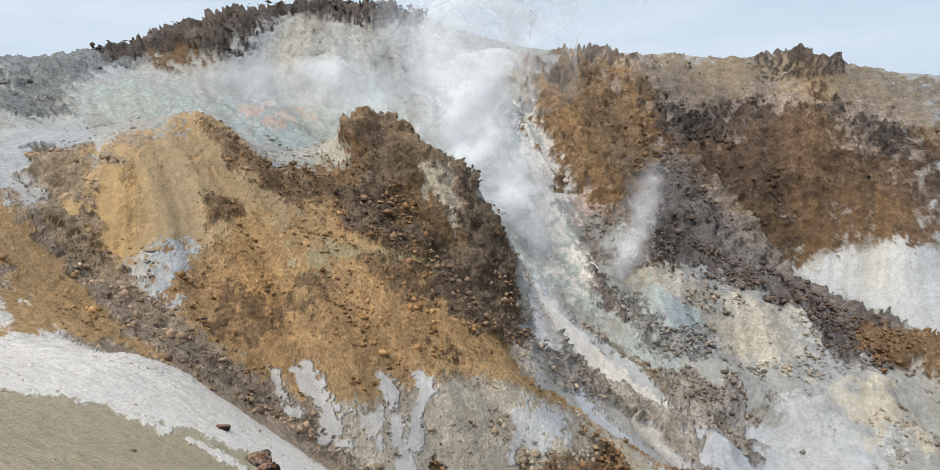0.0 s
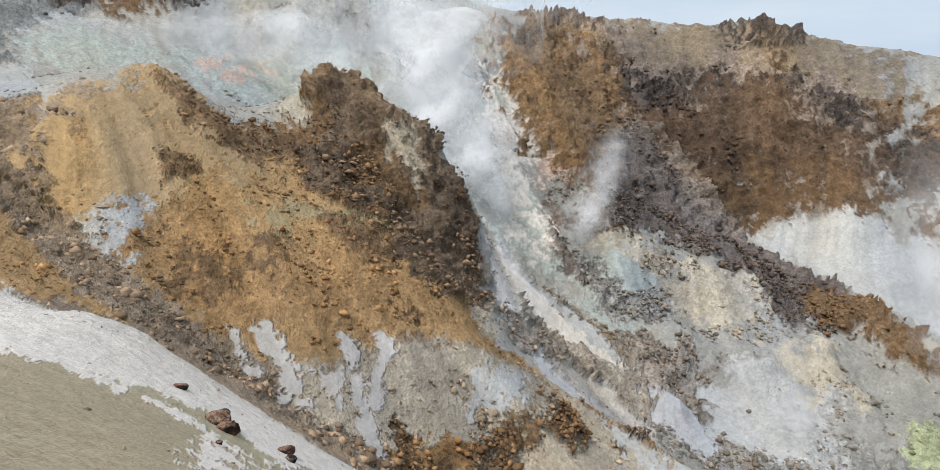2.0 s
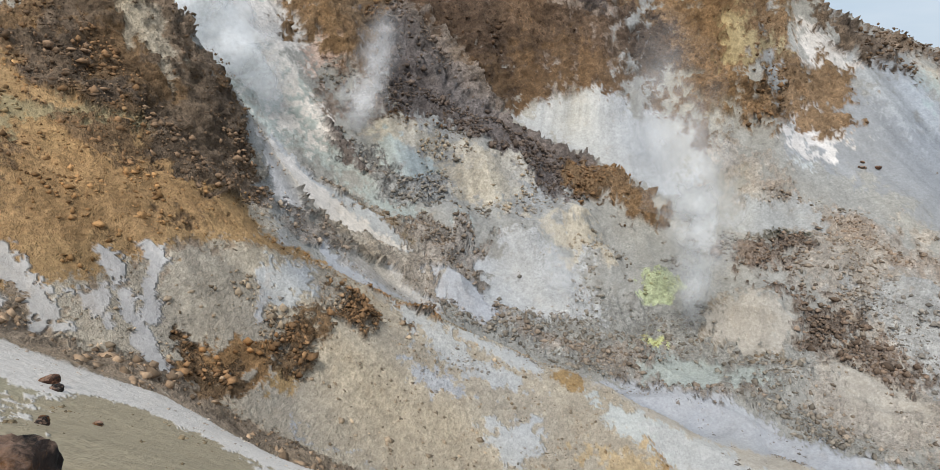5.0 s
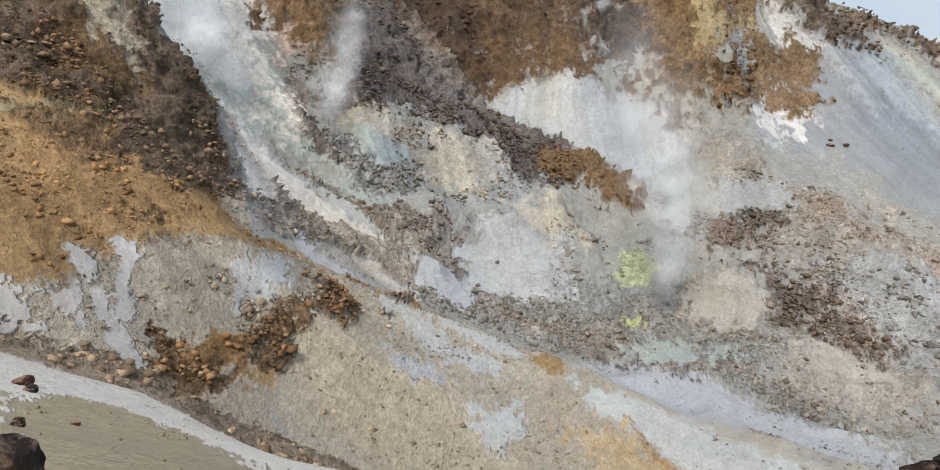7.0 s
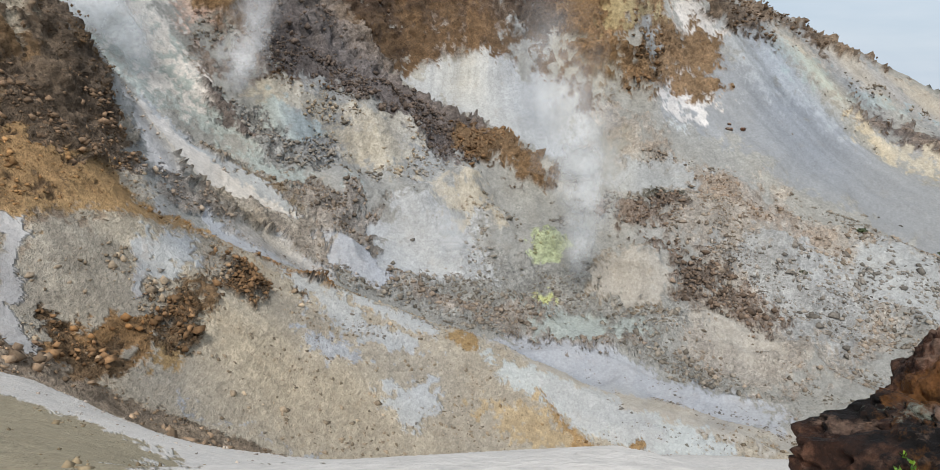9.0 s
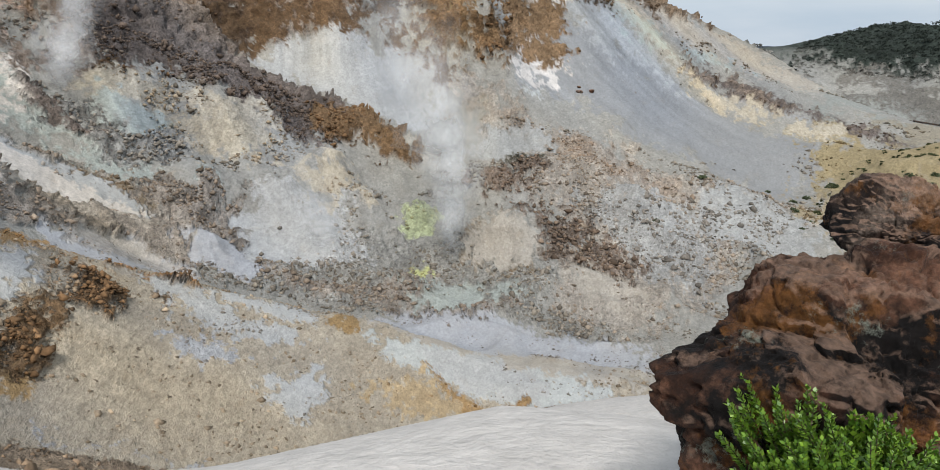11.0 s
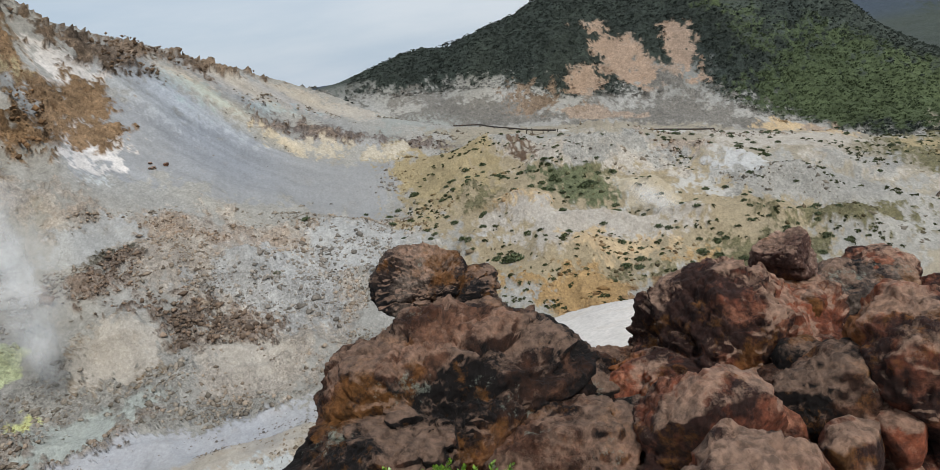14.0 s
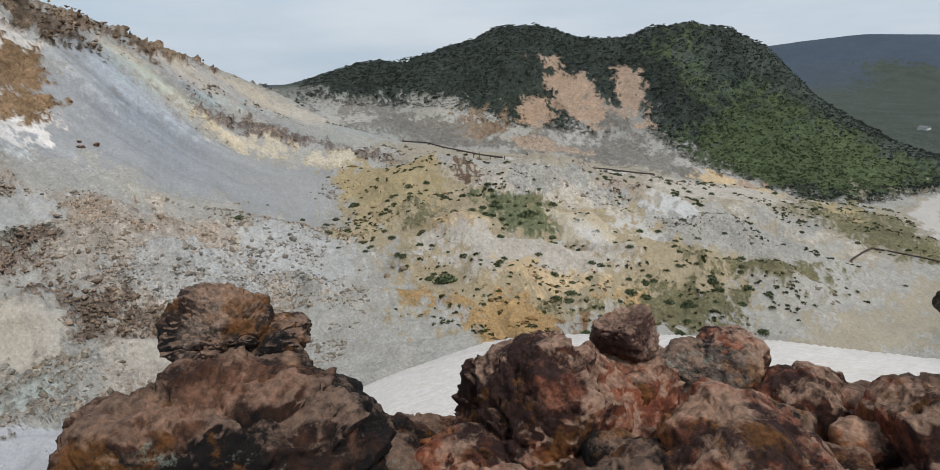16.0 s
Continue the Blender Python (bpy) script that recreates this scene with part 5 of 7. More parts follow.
patch("palepink", 0.3, 1, 146.5, 26.7, 149, -1, 146.3, -19.9, 132.1, -11, 129.5, 11.3)
patch("orangesoft", 0.3, 0.8, 135.9, 5.4, 136.8, -8.7, 131.7, -19.5, 126.3, -8.2, 128.4, 3.8)
patch("tangrey", 0.4, 1, 173.2, -32.2, 184, -66.6, 174.8, -78.9, 159.6, -51.5, 162.9, -35)
patch("tanpale", 0.3, 1, 269.3, -39.2, 251.3, -67.5, 242.4, -86.2, 206.7, -65.1, 204.7, -37.5)
patch("redsoil", 0.9, 6, 1.6, -0.4, 2.3, -0.1, 3.3, -0.6, 4.0, -1.5, 3.9, -2.6, 3.2, -3.4, 2.2, -3.2, 1.9, -1.8)


def lattice3(ix, iy, iz, seed):
    return lattice(ix + 7919 * iz, iy + 104729 * iz, seed)


def noise3(p, seed=0):
    f = np.floor(p)
    i = f.astype(np.int64)
    u = p - f
    u = u * u * (3 - 2 * u)
    out = 0.0
    for cx in (0, 1):
        for cy in (0, 1):
            for cz in (0, 1):
                w = (u[:, 0] if cx else 1 - u[:, 0]) * (u[:, 1] if cy else 1 - u[:, 1]) * (u[:, 2] if cz else 1 - u[:, 2])
                out = out + w * lattice3(i[:, 0] + cx, i[:, 1] + cy, i[:, 2] + cz, seed)
    return 2 * out - 1


def fbm3(p, octaves, seed, gain=0.5):
    total, amp, norm = 0.0, 1.0, 0.0
    for k in range(octaves):
        total = total + amp * noise3(p, seed + 13 * k)
        norm += amp
        p, amp = p * 2.03 + 3.1, amp * gain
    return total / norm


def ridged3(p, octaves, seed):
    """Sharp crests from -1 to 1 through space."""
    total, amp, norm = 0.0, 1.0, 0.0
    for k in range(octaves):
        total = total + amp * (1 - 2.6 * np.abs(noise3(p, seed + 31 * k)))
        norm += amp
        p, amp = p * 2.03 + 5.7, amp * 0.5
    return np.clip(total / norm, -1.2, 1)


def cells3(p, seed):
    """For points in space: distance to the nearest strewn centre, its random value, and a slanting facet height of its own."""
    f = np.floor(p).astype(np.int64)
    best, own, lean = np.full(len(p), 9.0), np.zeros(len(p)), np.zeros(len(p))
    for i in (-1, 0, 1):
        for j in (-1, 0, 1):
            for k in (-1, 0, 1):
                a, b, c = f[:, 0] + i, f[:, 1] + j, f[:, 2] + k
                r1, r2, r3 = lattice3(a, b, c, seed), lattice3(a, b, c, seed + 1), lattice3(a, b, c, seed + 2)
                dx, dy, dz = p[:, 0] - a - r1, p[:, 1] - b - r2, p[:, 2] - c - r3
                q = dx * dx + dy * dy + dz * dz
                near = q < best
                best = np.where(near, q, best)
                own = np.where(near, lattice3(a, b, c, seed + 3), own)
                lean = np.where(near, dx * (r2 - 0.5) * 2 + dy * (r3 - 0.5) * 2 + dz * (r1 - 0.5) * 2, lean)
    return np.sqrt(best), own, lean


def edge_distance(x, y, ring, gx, gy):
    """Distance over the sloping ground to the ring's edge, positive within it."""
    best = np.full(len(x), 1e18)
    odd = np.zeros(len(x), bool)
    for (x0, y0), (x1, y1) in zip(ring, np.roll(ring, -1, axis=0)):
        ex, ey = x1 - x0, y1 - y0
        s = np.clip(((x - x0) * ex + (y - y0) * ey) / (ex * ex + ey * ey + 1e-9), 0, 1)
        qx, qy = x - x0 - s * ex, y - y0 - s * ey
        rise = gx * qx + gy * qy
        q = qx * qx + qy * qy + rise * rise
        near = q < best
        best = np.where(near, q, best)
        if y0 != y1:
            odd ^= ((y0 > y) != (y1 > y)) & (x < x0 + (y - y0) * ex / (y1 - y0))
    return np.where(odd, 1, -1) * np.sqrt(best)


def slope_of(x, y):
    """How the smooth land rises to the east and to the north."""
    e = 0.006 * np.hypot(x, y) + 0.1
    z = smooth_height(x, y)
    return (smooth_height(x + e, y) - z) / e, (smooth_height(x, y + e) - z) / e, z


def survey(x, y, shape=None, wash=0.0):
    """Colour and stoniness of the ground at points of the plan, whose patches fray along the ground itself."""
    gx, gy, z = slope_of(x, y) if shape is None else shape
    d = np.hypot(x, y)
    n = len(x)
    tint, stony = np.empty((n, 3)), np.full(n, 0.3)
    tint[:] = TINTS["sand"]
    # the farthest hills carry the haze of distance in their colour
    for name, at, wide in (("tangrey", 60, 30), ("plain", 430, 80), ("hazyhills", 2600, 600)):
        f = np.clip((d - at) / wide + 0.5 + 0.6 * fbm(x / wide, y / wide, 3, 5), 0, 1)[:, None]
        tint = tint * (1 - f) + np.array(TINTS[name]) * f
    q = np.stack([x, y, z], axis=1) * ((90 / np.maximum(d, 4)) ** 0.75)[:, None]
    edge = 0.060 * fbm3(q / 7.0, 4, 11, 0.6) + 0.095 * fbm3(q / 1.3, 4, 12, 0.8) + wash
    for name, rough, soft, ring in PATCHES:
        s = np.hypot(*ring.mean(axis=0))
        margin = 0.04 * s
        near = np.where((x > ring[:, 0].min() - margin) & (x < ring[:, 0].max() + margin) & (y > ring[:, 1].min() - margin) & (y < ring[:, 1].max() + margin))[0]
        if not len(near):
            continue
        f = np.clip((edge_distance(x[near], y[near], ring, gx[near], gy[near]) / s + edge[near] * min(1.5, 0.2 + 0.8 * soft)) / (0.003 + soft * 0.014) + 0.5, 0, 1)
        f = f * f * (3 - 2 * f)
        tint[near] = tint[near] * (1 - f[:, None]) + np.array(TINTS[name]) * f[:, None]
        stony[near] = stony[near] * (1 - f) + rough * f
    return tint, stony * (0.35 + 0.65 * np.clip((d - 20) / 14, 0, 1))


# mounds of ash and sulphur: place, width, height
MOUNDS = [
    (60, 113.8, 7, 4.0), (73, 116, 6, 3.4), (81.4, 98.1, 4, 3.0), (92, 81.6, 7, 3.2), (116.7, 70.6, 10, 4.0), (141, 57, 11, 3.6), (48, 120.4, 6, 2.6),
    (38.3, 98.7, 5, 2.4), (74.3, 106, 5, 2.4), (112.6, 86.7, 9, 3), (186, 41.4, 9, 3.5), (150, 16.5, 8, 4), (184.6, 2.9, 12, 4), (128.7, 4.7, 8, 3.6),
    (159, -12, 8, 4), (145.8, -21.5, 8, 3.5), (137, 26, 6, 3), (175, -48.7, 10, 3.5), (152, -56, 9, 3), (205, 30, 14, 4), (215, -5, 14, 3.5), (200, -60, 14, 3)]


def relief(x, y, z, stony):
    """Fine relief of the land, measured out from its slope: crags and broken blocks where it is stony, soft swells elsewhere."""
    d = np.hypot(x, y)
    p = np.stack([x, y, z], axis=1)
    size = np.clip(d / 90, 0.02, 3.0)
    swell = 0.6 * size * fbm3(p / (11 * size + 1)[:, None], 3, 3)
    hummocky = np.clip(1.6 - np.hypot(x - 155, y) / 75, 0, 1) + 0.7 * np.clip(1.6 - np.hypot(x - 85, y - 100) / 55, 0, 1)
    swell = swell + hummocky * 2.4 * (ridged(x / 26 + 0.4 * fbm(x / 15, y / 15, 2, 33), y / 26, 3, 35) - 0.25)
    for mx, my, wide, high in MOUNDS:
        q = np.hypot(x - mx, y - my) / wide
        near = q < 2.2
        swell[near] = swell[near] + high * np.exp(-1.6 * q[near] ** 2) * (1 + 0.35 * fbm(x[near] / (wide * 0.4), y[near] / (wide * 0.4), 3, 37))
    crag = np.clip(stony - 0.25, 0, 1) ** 1.2
    big = np.clip(size, 0.1, 2)
    total = swell + (0.10 + 0.30 * stony) * np.clip(size, 0.05, 2) * fbm3(p / (2.4 * size + 0.3)[:, None], 4, 29, 0.6)
    rocky = np.where((crag > 0.01) & (d > 20) & (d < 700))[0]
    if len(rocky):
        q, w = p[rocky], crag[rocky] * big[rocky]
        jag = np.where(d[rocky] < 115, 2.2, 2.3) * (ridged3(q / 9.0, 4, 7) + 0.15) + 0.9 * ridged3(q / 3.0, 3, 9)
        for wide, high, start in ((3.2, 1.0, 105), (1.3, 0.62, 30)):
            far = np.where(d[rocky] > start)[0]
            gap, own, lean = cells3(q[far] / wide + 0.25 * noise3(q[far] / wide * 1.7, 61)[:, None], 55)
            jag[far] += high * ((own - 0.5) * 0.9 + 0.9 * lean - 0.7 * gap ** 2)
        total[rocky] += w * jag + 3.0 * np.clip((d[rocky] - 330) / 100, 0, 1) * ridged3(q / 55, 3, 71)
    return np.clip((d - 3) / 25, 0.0, 1) * total + 0.06 * np.clip(size * 2, 0.15, 4) * fbm3(p / (0.7 * size + 0.25)[:, None], 3, 15, 0.65)


def downhill(height, rows, b, wide, seed):
    """Random values over the grid, drawn out along the lines by which water runs down the land."""
    w = np.random.default_rng(seed).normal(size=height.shape)
    for axis in (0, 1):
        for _ in range(2 if wide > 1 else 1):
            w = sum(np.roll(w, k, axis) for k in range(-wide, wide + 1))
    dr, dc = np.gradient(height, rows, axis=0), np.gradient(height, b, axis=1) / rows[:, None]
    steep = np.hypot(dr, dc) + 1e-6
    go = np.clip(rows / 90, 0.02, 3)[:, None] * (0.45 + 0.12 * wide) / steep
    di, dj = dr * go / np.gradient(rows)[:, None], dc * go / (rows[:, None] * np.gradient(b)[None, :])
    total = np.zeros(height.shape)
    for way in (1, -1):
        i, j = np.meshgrid(np.arange(height.shape[0], dtype=float), np.arange(height.shape[1], dtype=float), indexing="ij")
        for _ in range(12):
            ni = np.clip(np.rint(i), 0, height.shape[0] - 1).astype(np.int32)
            nj = np.rint(j).astype(np.int32) % height.shape[1]
            total += w[ni, nj]
            i += way * np.clip(di[ni, nj], -4, 4)
            j += way * np.clip(dj[ni, nj], -4, 4)
    for k in range(len(total)):
        total[k] /= total[k].std() + 1e-9
    return np.clip(total, -2.5, 2.5)


def build_ground():
    rows = np.concatenate([np.geomspace(0.4, 30, 120), np.arange(30.5, 100, 0.5), np.arange(100, 300, 0.8), np.arange(300, 640, 4.0), np.geomspace(640, 4900, 60)])
    cols = np.concatenate([np.arange(-40, 131, 0.14), np.linspace(132, 318, 90)[:-1]])
    b = np.radians(cols)
    nc, nr = len(cols), 640
    gridx, gridy = (rows[:, None] * np.sin(b)).ravel(), (rows[:, None] * np.cos(b)).ravel()
    land = smooth_height(gridx, gridy).reshape(len(rows), nc)
    wash = [downhill(land, rows, b, wide, seed) for wide, seed in ((1, 5), (4, 6), (9, 7))]
    dr, db = np.gradient(land, rows, axis=0), np.gradient(land, b, axis=1) / rows[:, None]
    # rows lie close together on slopes that face the lookout, far apart on hidden ones
    rise = np.arctan2(land - 1.5, rows[:, None])
    step = np.diff(rise, axis=0)
    weight = np.where(step > 0, step, -0.12 * step) * np.where(rise[1:] < -0.7, 0.15, 1.0)
    weight *= np.where(rise[1:] >= np.maximum.accumulate(rise, axis=0)[1:] - 0.004, 1.0, 0.3)
    weight += 0.012 * np.diff(np.log(rows))[:, None]
    for _ in range(2):
        weight = sum(np.roll(weight, k, 1) for k in range(-6, 7)) / 13
    run = np.vstack([np.zeros(nc), np.cumsum(weight, axis=0)])
    dist, base, gr, gb = (np.empty((nr, nc)) for _ in range(4))
    flows = [np.empty((nr, nc)) for _ in wash]
    for j in range(nc):
        dist[:, j] = np.interp(np.linspace(0, run[-1, j], nr), run[:, j], rows)
        for field, source in [(base, land), (gr, dr), (gb, db), *zip(flows, wash)]:
            field[:, j] = np.interp(dist[:, j], rows, source[:, j])
    sb, cb = np.sin(b)[None, :], np.cos(b)[None, :]
    x, y, d, base = (dist * sb).ravel(), (dist * cb).ravel(), dist.ravel(), base.ravel()
    gx, gy = (gr * sb + gb * cb).ravel(), (gr * cb - gb * sb).ravel()
    flows = [f.ravel() for f in flows]
    steep = np.hypot(gx, gy)
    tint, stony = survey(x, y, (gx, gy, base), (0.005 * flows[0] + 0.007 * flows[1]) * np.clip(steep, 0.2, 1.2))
    open_slope = np.clip((d - 20) / 30, 0, 1) * np.clip(1 - (d - 400) / 200, 0, 1) * (0.15 + 0.75 * np.clip((steep - 0.25) / 0.5, 0, 1))
    out = relief(x, y, base, stony) + open_slope * np.clip(d / 90, 0, 2) * (0.16 * flows[1] + 0.05 * flows[0] + 0.8 * np.clip(stony - 0.3, 0, 1) * flows[2])
    tint *= (1 + open_slope * (0.07 * flows[0] + 0.08 * flows[1] + 0.05 * flows[2]))[:, None]
    tint *= 1 + (open_slope * 0.05 * flows[2])[:, None] * np.array((1.0, 0.3, -1.0))
    tint = np.clip(tint, 0, 0.85)
    long = np.sqrt(1 + gx * gx + gy * gy)
    verts = np.empty((nr * nc + 1, 3), np.float32)
    verts[:-1, 0], verts[:-1, 1], verts[:-1, 2] = x - gx / long * out, y - gy / long * out, base + out / long
    verts[-1] = (0, 0, verts[:nc, 2].mean())
    i, j = np.meshgrid(np.arange(nr - 1), np.arange(nc), indexing="ij")
    a, c = i * nc + j, i * nc + (j + 1) % nc
    quads = np.stack([a, c, c + nc, a + nc], axis=2).reshape(-1, 4)[:, ::-1]
    k = np.arange(nc)
    tris = np.stack([np.full(nc, nr * nc), (k + 1) % nc, k], axis=1)[:, ::-1]
    me = bpy.data.meshes.new("ground")
    me.vertices.add(len(verts))
    me.vertices.foreach_set("co", verts.ravel())
    me.loops.add(quads.size + tris.size)
    me.loops.foreach_set("vertex_index", np.concatenate([quads.ravel(), tris.ravel()]).astype(np.int32))
    me.polygons.add(len(quads) + len(tris))
    me.polygons.foreach_set("loop_start", np.concatenate([np.arange(len(quads)) * 4, len(quads) * 4 + np.arange(len(tris)) * 3]).astype(np.int32))
    me.update(calc_edges=True)
    me.polygons.foreach_set("use_smooth", np.ones(len(me.polygons), bool))
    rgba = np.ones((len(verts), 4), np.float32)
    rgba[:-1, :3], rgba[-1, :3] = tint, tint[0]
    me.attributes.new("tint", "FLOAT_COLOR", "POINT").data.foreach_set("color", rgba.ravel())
    flow = verts * np.sqrt(90 / np.maximum(np.append(d, 0.4), 30))[:, None].astype(np.float32)
    me.attributes.new("grain", "FLOAT_VECTOR", "POINT").data.foreach_set("vector", flow.ravel())
    me.attributes.new("stony", "FLOAT", "POINT").data.foreach_set("value", np.append(stony, 0.3).astype(np.float32))
    me.materials.append(GROUND)
    return tagged(new("ground", me), "bare volcanic slopes of ochre, white and grey earth with rubble", "ground", kind="structure")


def on_ground(x, y):
    """Points of the finished ground over points of the plan, with the ground's colour and stoniness there."""
    x, y = np.atleast_1d(np.asarray(x, float)), np.atleast_1d(np.asarray(y, float))
    gx, gy, z = slope_of(x, y)
    tint, stony = survey(x, y, (gx, gy, z))
    out, long = relief(x, y, z, stony), np.sqrt(1 + gx * gx + gy * gy)
    return np.stack([x - gx / long * out, y - gy / long * out, z + out / long], axis=1), tint, stony


def ground_height(x, y):
    return on_ground(x, y)[0][:, 2]


build_ground()


# ---------------------------------------------------------------- helpers for things
def part(name, me, material, parent, label="", at=None):
    """One mesh as a part under a thing."""
    if material:
        me.materials.append(material)
    ob = new(name, me)
    ob.parent = parent
    if at is not None:
        ob.matrix_basis = at
    return tagged(ob, label)


def mesh_of(name, verts, faces, smooth=False):
    me = bpy.data.meshes.new(name)
    me.from_pydata([tuple(v) for v in verts], [], [tuple(f) for f in faces])
    if smooth:
        me.polygons.foreach_set("use_smooth", np.ones(len(me.polygons), bool))
    return me


@functools.lru_cache(None)
def ball(level):
    bm = bmesh.new()
    bmesh.ops.create_icosphere(bm, subdivisions=level, radius=1)
    v = np.array([q.co[:] for q in bm.verts])
    f = np.array([[q.index for q in face.verts] for face in bm.faces])
    bm.free()
    return v, f


# ---------------------------------------------------------------- the rocks round the lookout
def lump(u, origin, lobes, seed, cuts):
    """How far a boulder reaches from a point within it along directions u: the union of its blocky lobes, each broken off flat on many sides."""
    steps = np.linspace(0.02, 1.3, 34)
    reach = np.full(len(u), 0.02)
    for k, (x, y, z, a, b, c, turn, tilt) in enumerate(lobes):
        rng = np.random.default_rng(seed + 101 * k)
        turned = np.array(pose(0, 0, 0, tilt, 0, turn).to_3x3())
        size = np.array((a, b, c))
        o, w = ((origin - np.array((x, y, z))) @ turned) / size, (u @ turned) / size
        planes = [(n / np.linalg.norm(n), h) for n, h in ((rng.normal(size=3), rng.uniform(0.70, 1.05)) for _ in range(cuts))]

        def outside(t):
            q = o + w * t[:, None]
            return np.maximum((np.abs(q) ** 3).sum(axis=1) - 1, np.max([q @ n - h for n, h in planes], axis=0))

        last = np.zeros(len(u))
        for t in steps:
            last = np.where(outside(np.full(len(u), t)) < 0, t, last)
        low, high = last, last + steps[1] - steps[0]
        for _ in range(7):
            mid = (low + high) / 2
            within = outside(mid) < 0
            low, high = np.where(within, mid, low), np.where(within, high, mid)
        reach = np.maximum(reach, np.where(last > 0, low, 0))
    return reach


def boulder(label, material, lobes, seed, name="boulder", level=6, cuts=9, group=""):
    """A boulder that stands on the ground: blocky lobes of (x, y, z, half-sizes a, b, c, turn, tilt) grown into one mass."""
    p = np.array(lobes, float)
    bulk = p[:, 3] * p[:, 4] * p[:, 5]
    origin = (p[:, :3] * bulk[:, None]).sum(axis=0) / bulk.sum()
    u, f = ball(level)
    v = u * lump(u, origin, lobes, seed, cuts)[:, None]
    r = float(np.mean(p[0, 3:6]))
    q = v / r
    # broken faces, ledges that weather back, clefts, pits and a vesicular grain
    bent = q + 0.22 * np.stack([fbm3(q * 1.7 + 9 * k, 3, seed + 3 + k) for k in range(3)], axis=1)
    rough = 0.12 * fbm3(q * 1.2, 3, seed + 1) + 0.05 * ridged3(q * 2.4, 4, seed + 5)
    for wide, high in ((0.75, 0.12), (0.31, 0.065), (0.13, 0.03)):
        gap, own, lean = cells3(bent / wide, seed + int(wide * 100))
        rough += high * ((own - 0.5) * 0.7 + 0.8 * lean - 0.3 * gap ** 2)
    bed = bent[:, 2] * 2.1 + 0.5 * bent[:, 0]
    rough += 0.06 * (np.abs((bed % 1) - 0.5) * 2) ** 2 * (0.4 + fbm3(q * 0.9, 2, seed + 23))
    cleft = np.clip(0.035 - np.abs(fbm3(bent * np.array((0.8, 0.8, 1.8)), 3, seed + 11)), 0, 1) / 0.035
    pit = np.clip(fbm3(q * 6.0, 3, seed + 19) - 0.28, 0, 1)
    v = v + u * (r * (rough - 0.07 * cleft ** 1.5 - 0.28 * pit + 0.035 * fbm3(q * 9, 4, seed + 13, 0.7)))[:, None]
    z0 = float(np.min(p[:, 2] - p[:, 5]))
    me = mesh_of(name, (v + origin - np.array((lobes[0][0], lobes[0][1], z0))).tolist(), f.tolist(), True)
    me.materials.append(material)
    ob = tagged(new(name, me), label, "rock", group)
    ob.location = (lobes[0][0], lobes[0][1], z0)
    return ob


ROCKS = "rocks round the lookout"
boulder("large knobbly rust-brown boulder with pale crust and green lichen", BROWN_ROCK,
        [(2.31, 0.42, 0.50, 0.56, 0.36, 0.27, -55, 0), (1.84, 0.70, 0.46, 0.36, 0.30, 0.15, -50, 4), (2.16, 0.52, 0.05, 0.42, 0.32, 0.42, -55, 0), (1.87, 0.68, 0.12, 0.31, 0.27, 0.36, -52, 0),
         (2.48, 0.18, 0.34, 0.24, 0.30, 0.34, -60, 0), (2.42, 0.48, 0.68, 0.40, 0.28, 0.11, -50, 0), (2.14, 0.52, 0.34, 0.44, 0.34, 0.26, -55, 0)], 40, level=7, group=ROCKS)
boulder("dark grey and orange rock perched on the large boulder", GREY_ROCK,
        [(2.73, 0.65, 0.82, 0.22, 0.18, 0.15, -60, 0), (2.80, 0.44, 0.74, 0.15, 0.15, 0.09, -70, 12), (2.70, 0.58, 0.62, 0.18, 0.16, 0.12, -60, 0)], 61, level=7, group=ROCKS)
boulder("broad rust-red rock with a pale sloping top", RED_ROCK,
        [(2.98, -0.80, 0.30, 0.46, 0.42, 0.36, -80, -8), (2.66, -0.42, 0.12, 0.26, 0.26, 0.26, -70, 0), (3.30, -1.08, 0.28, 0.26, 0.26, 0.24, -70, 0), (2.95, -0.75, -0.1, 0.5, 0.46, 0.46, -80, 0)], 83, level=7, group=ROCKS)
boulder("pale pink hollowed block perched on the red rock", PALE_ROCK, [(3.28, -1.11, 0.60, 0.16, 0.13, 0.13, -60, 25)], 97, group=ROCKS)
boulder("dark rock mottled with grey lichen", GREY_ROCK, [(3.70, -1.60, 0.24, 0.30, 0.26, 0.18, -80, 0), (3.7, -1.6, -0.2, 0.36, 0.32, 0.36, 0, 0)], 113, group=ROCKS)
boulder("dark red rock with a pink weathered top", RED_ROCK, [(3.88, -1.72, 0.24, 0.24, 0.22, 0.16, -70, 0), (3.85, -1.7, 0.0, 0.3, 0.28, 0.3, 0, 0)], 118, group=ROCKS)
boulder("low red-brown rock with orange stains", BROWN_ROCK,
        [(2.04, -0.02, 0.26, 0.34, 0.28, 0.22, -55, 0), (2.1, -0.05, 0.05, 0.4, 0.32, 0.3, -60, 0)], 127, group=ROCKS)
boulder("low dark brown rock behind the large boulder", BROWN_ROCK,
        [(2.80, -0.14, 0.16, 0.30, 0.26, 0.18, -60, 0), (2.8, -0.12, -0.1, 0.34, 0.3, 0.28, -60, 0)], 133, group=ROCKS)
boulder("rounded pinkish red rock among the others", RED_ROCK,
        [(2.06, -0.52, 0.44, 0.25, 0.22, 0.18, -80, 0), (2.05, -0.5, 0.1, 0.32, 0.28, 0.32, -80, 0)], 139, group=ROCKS)
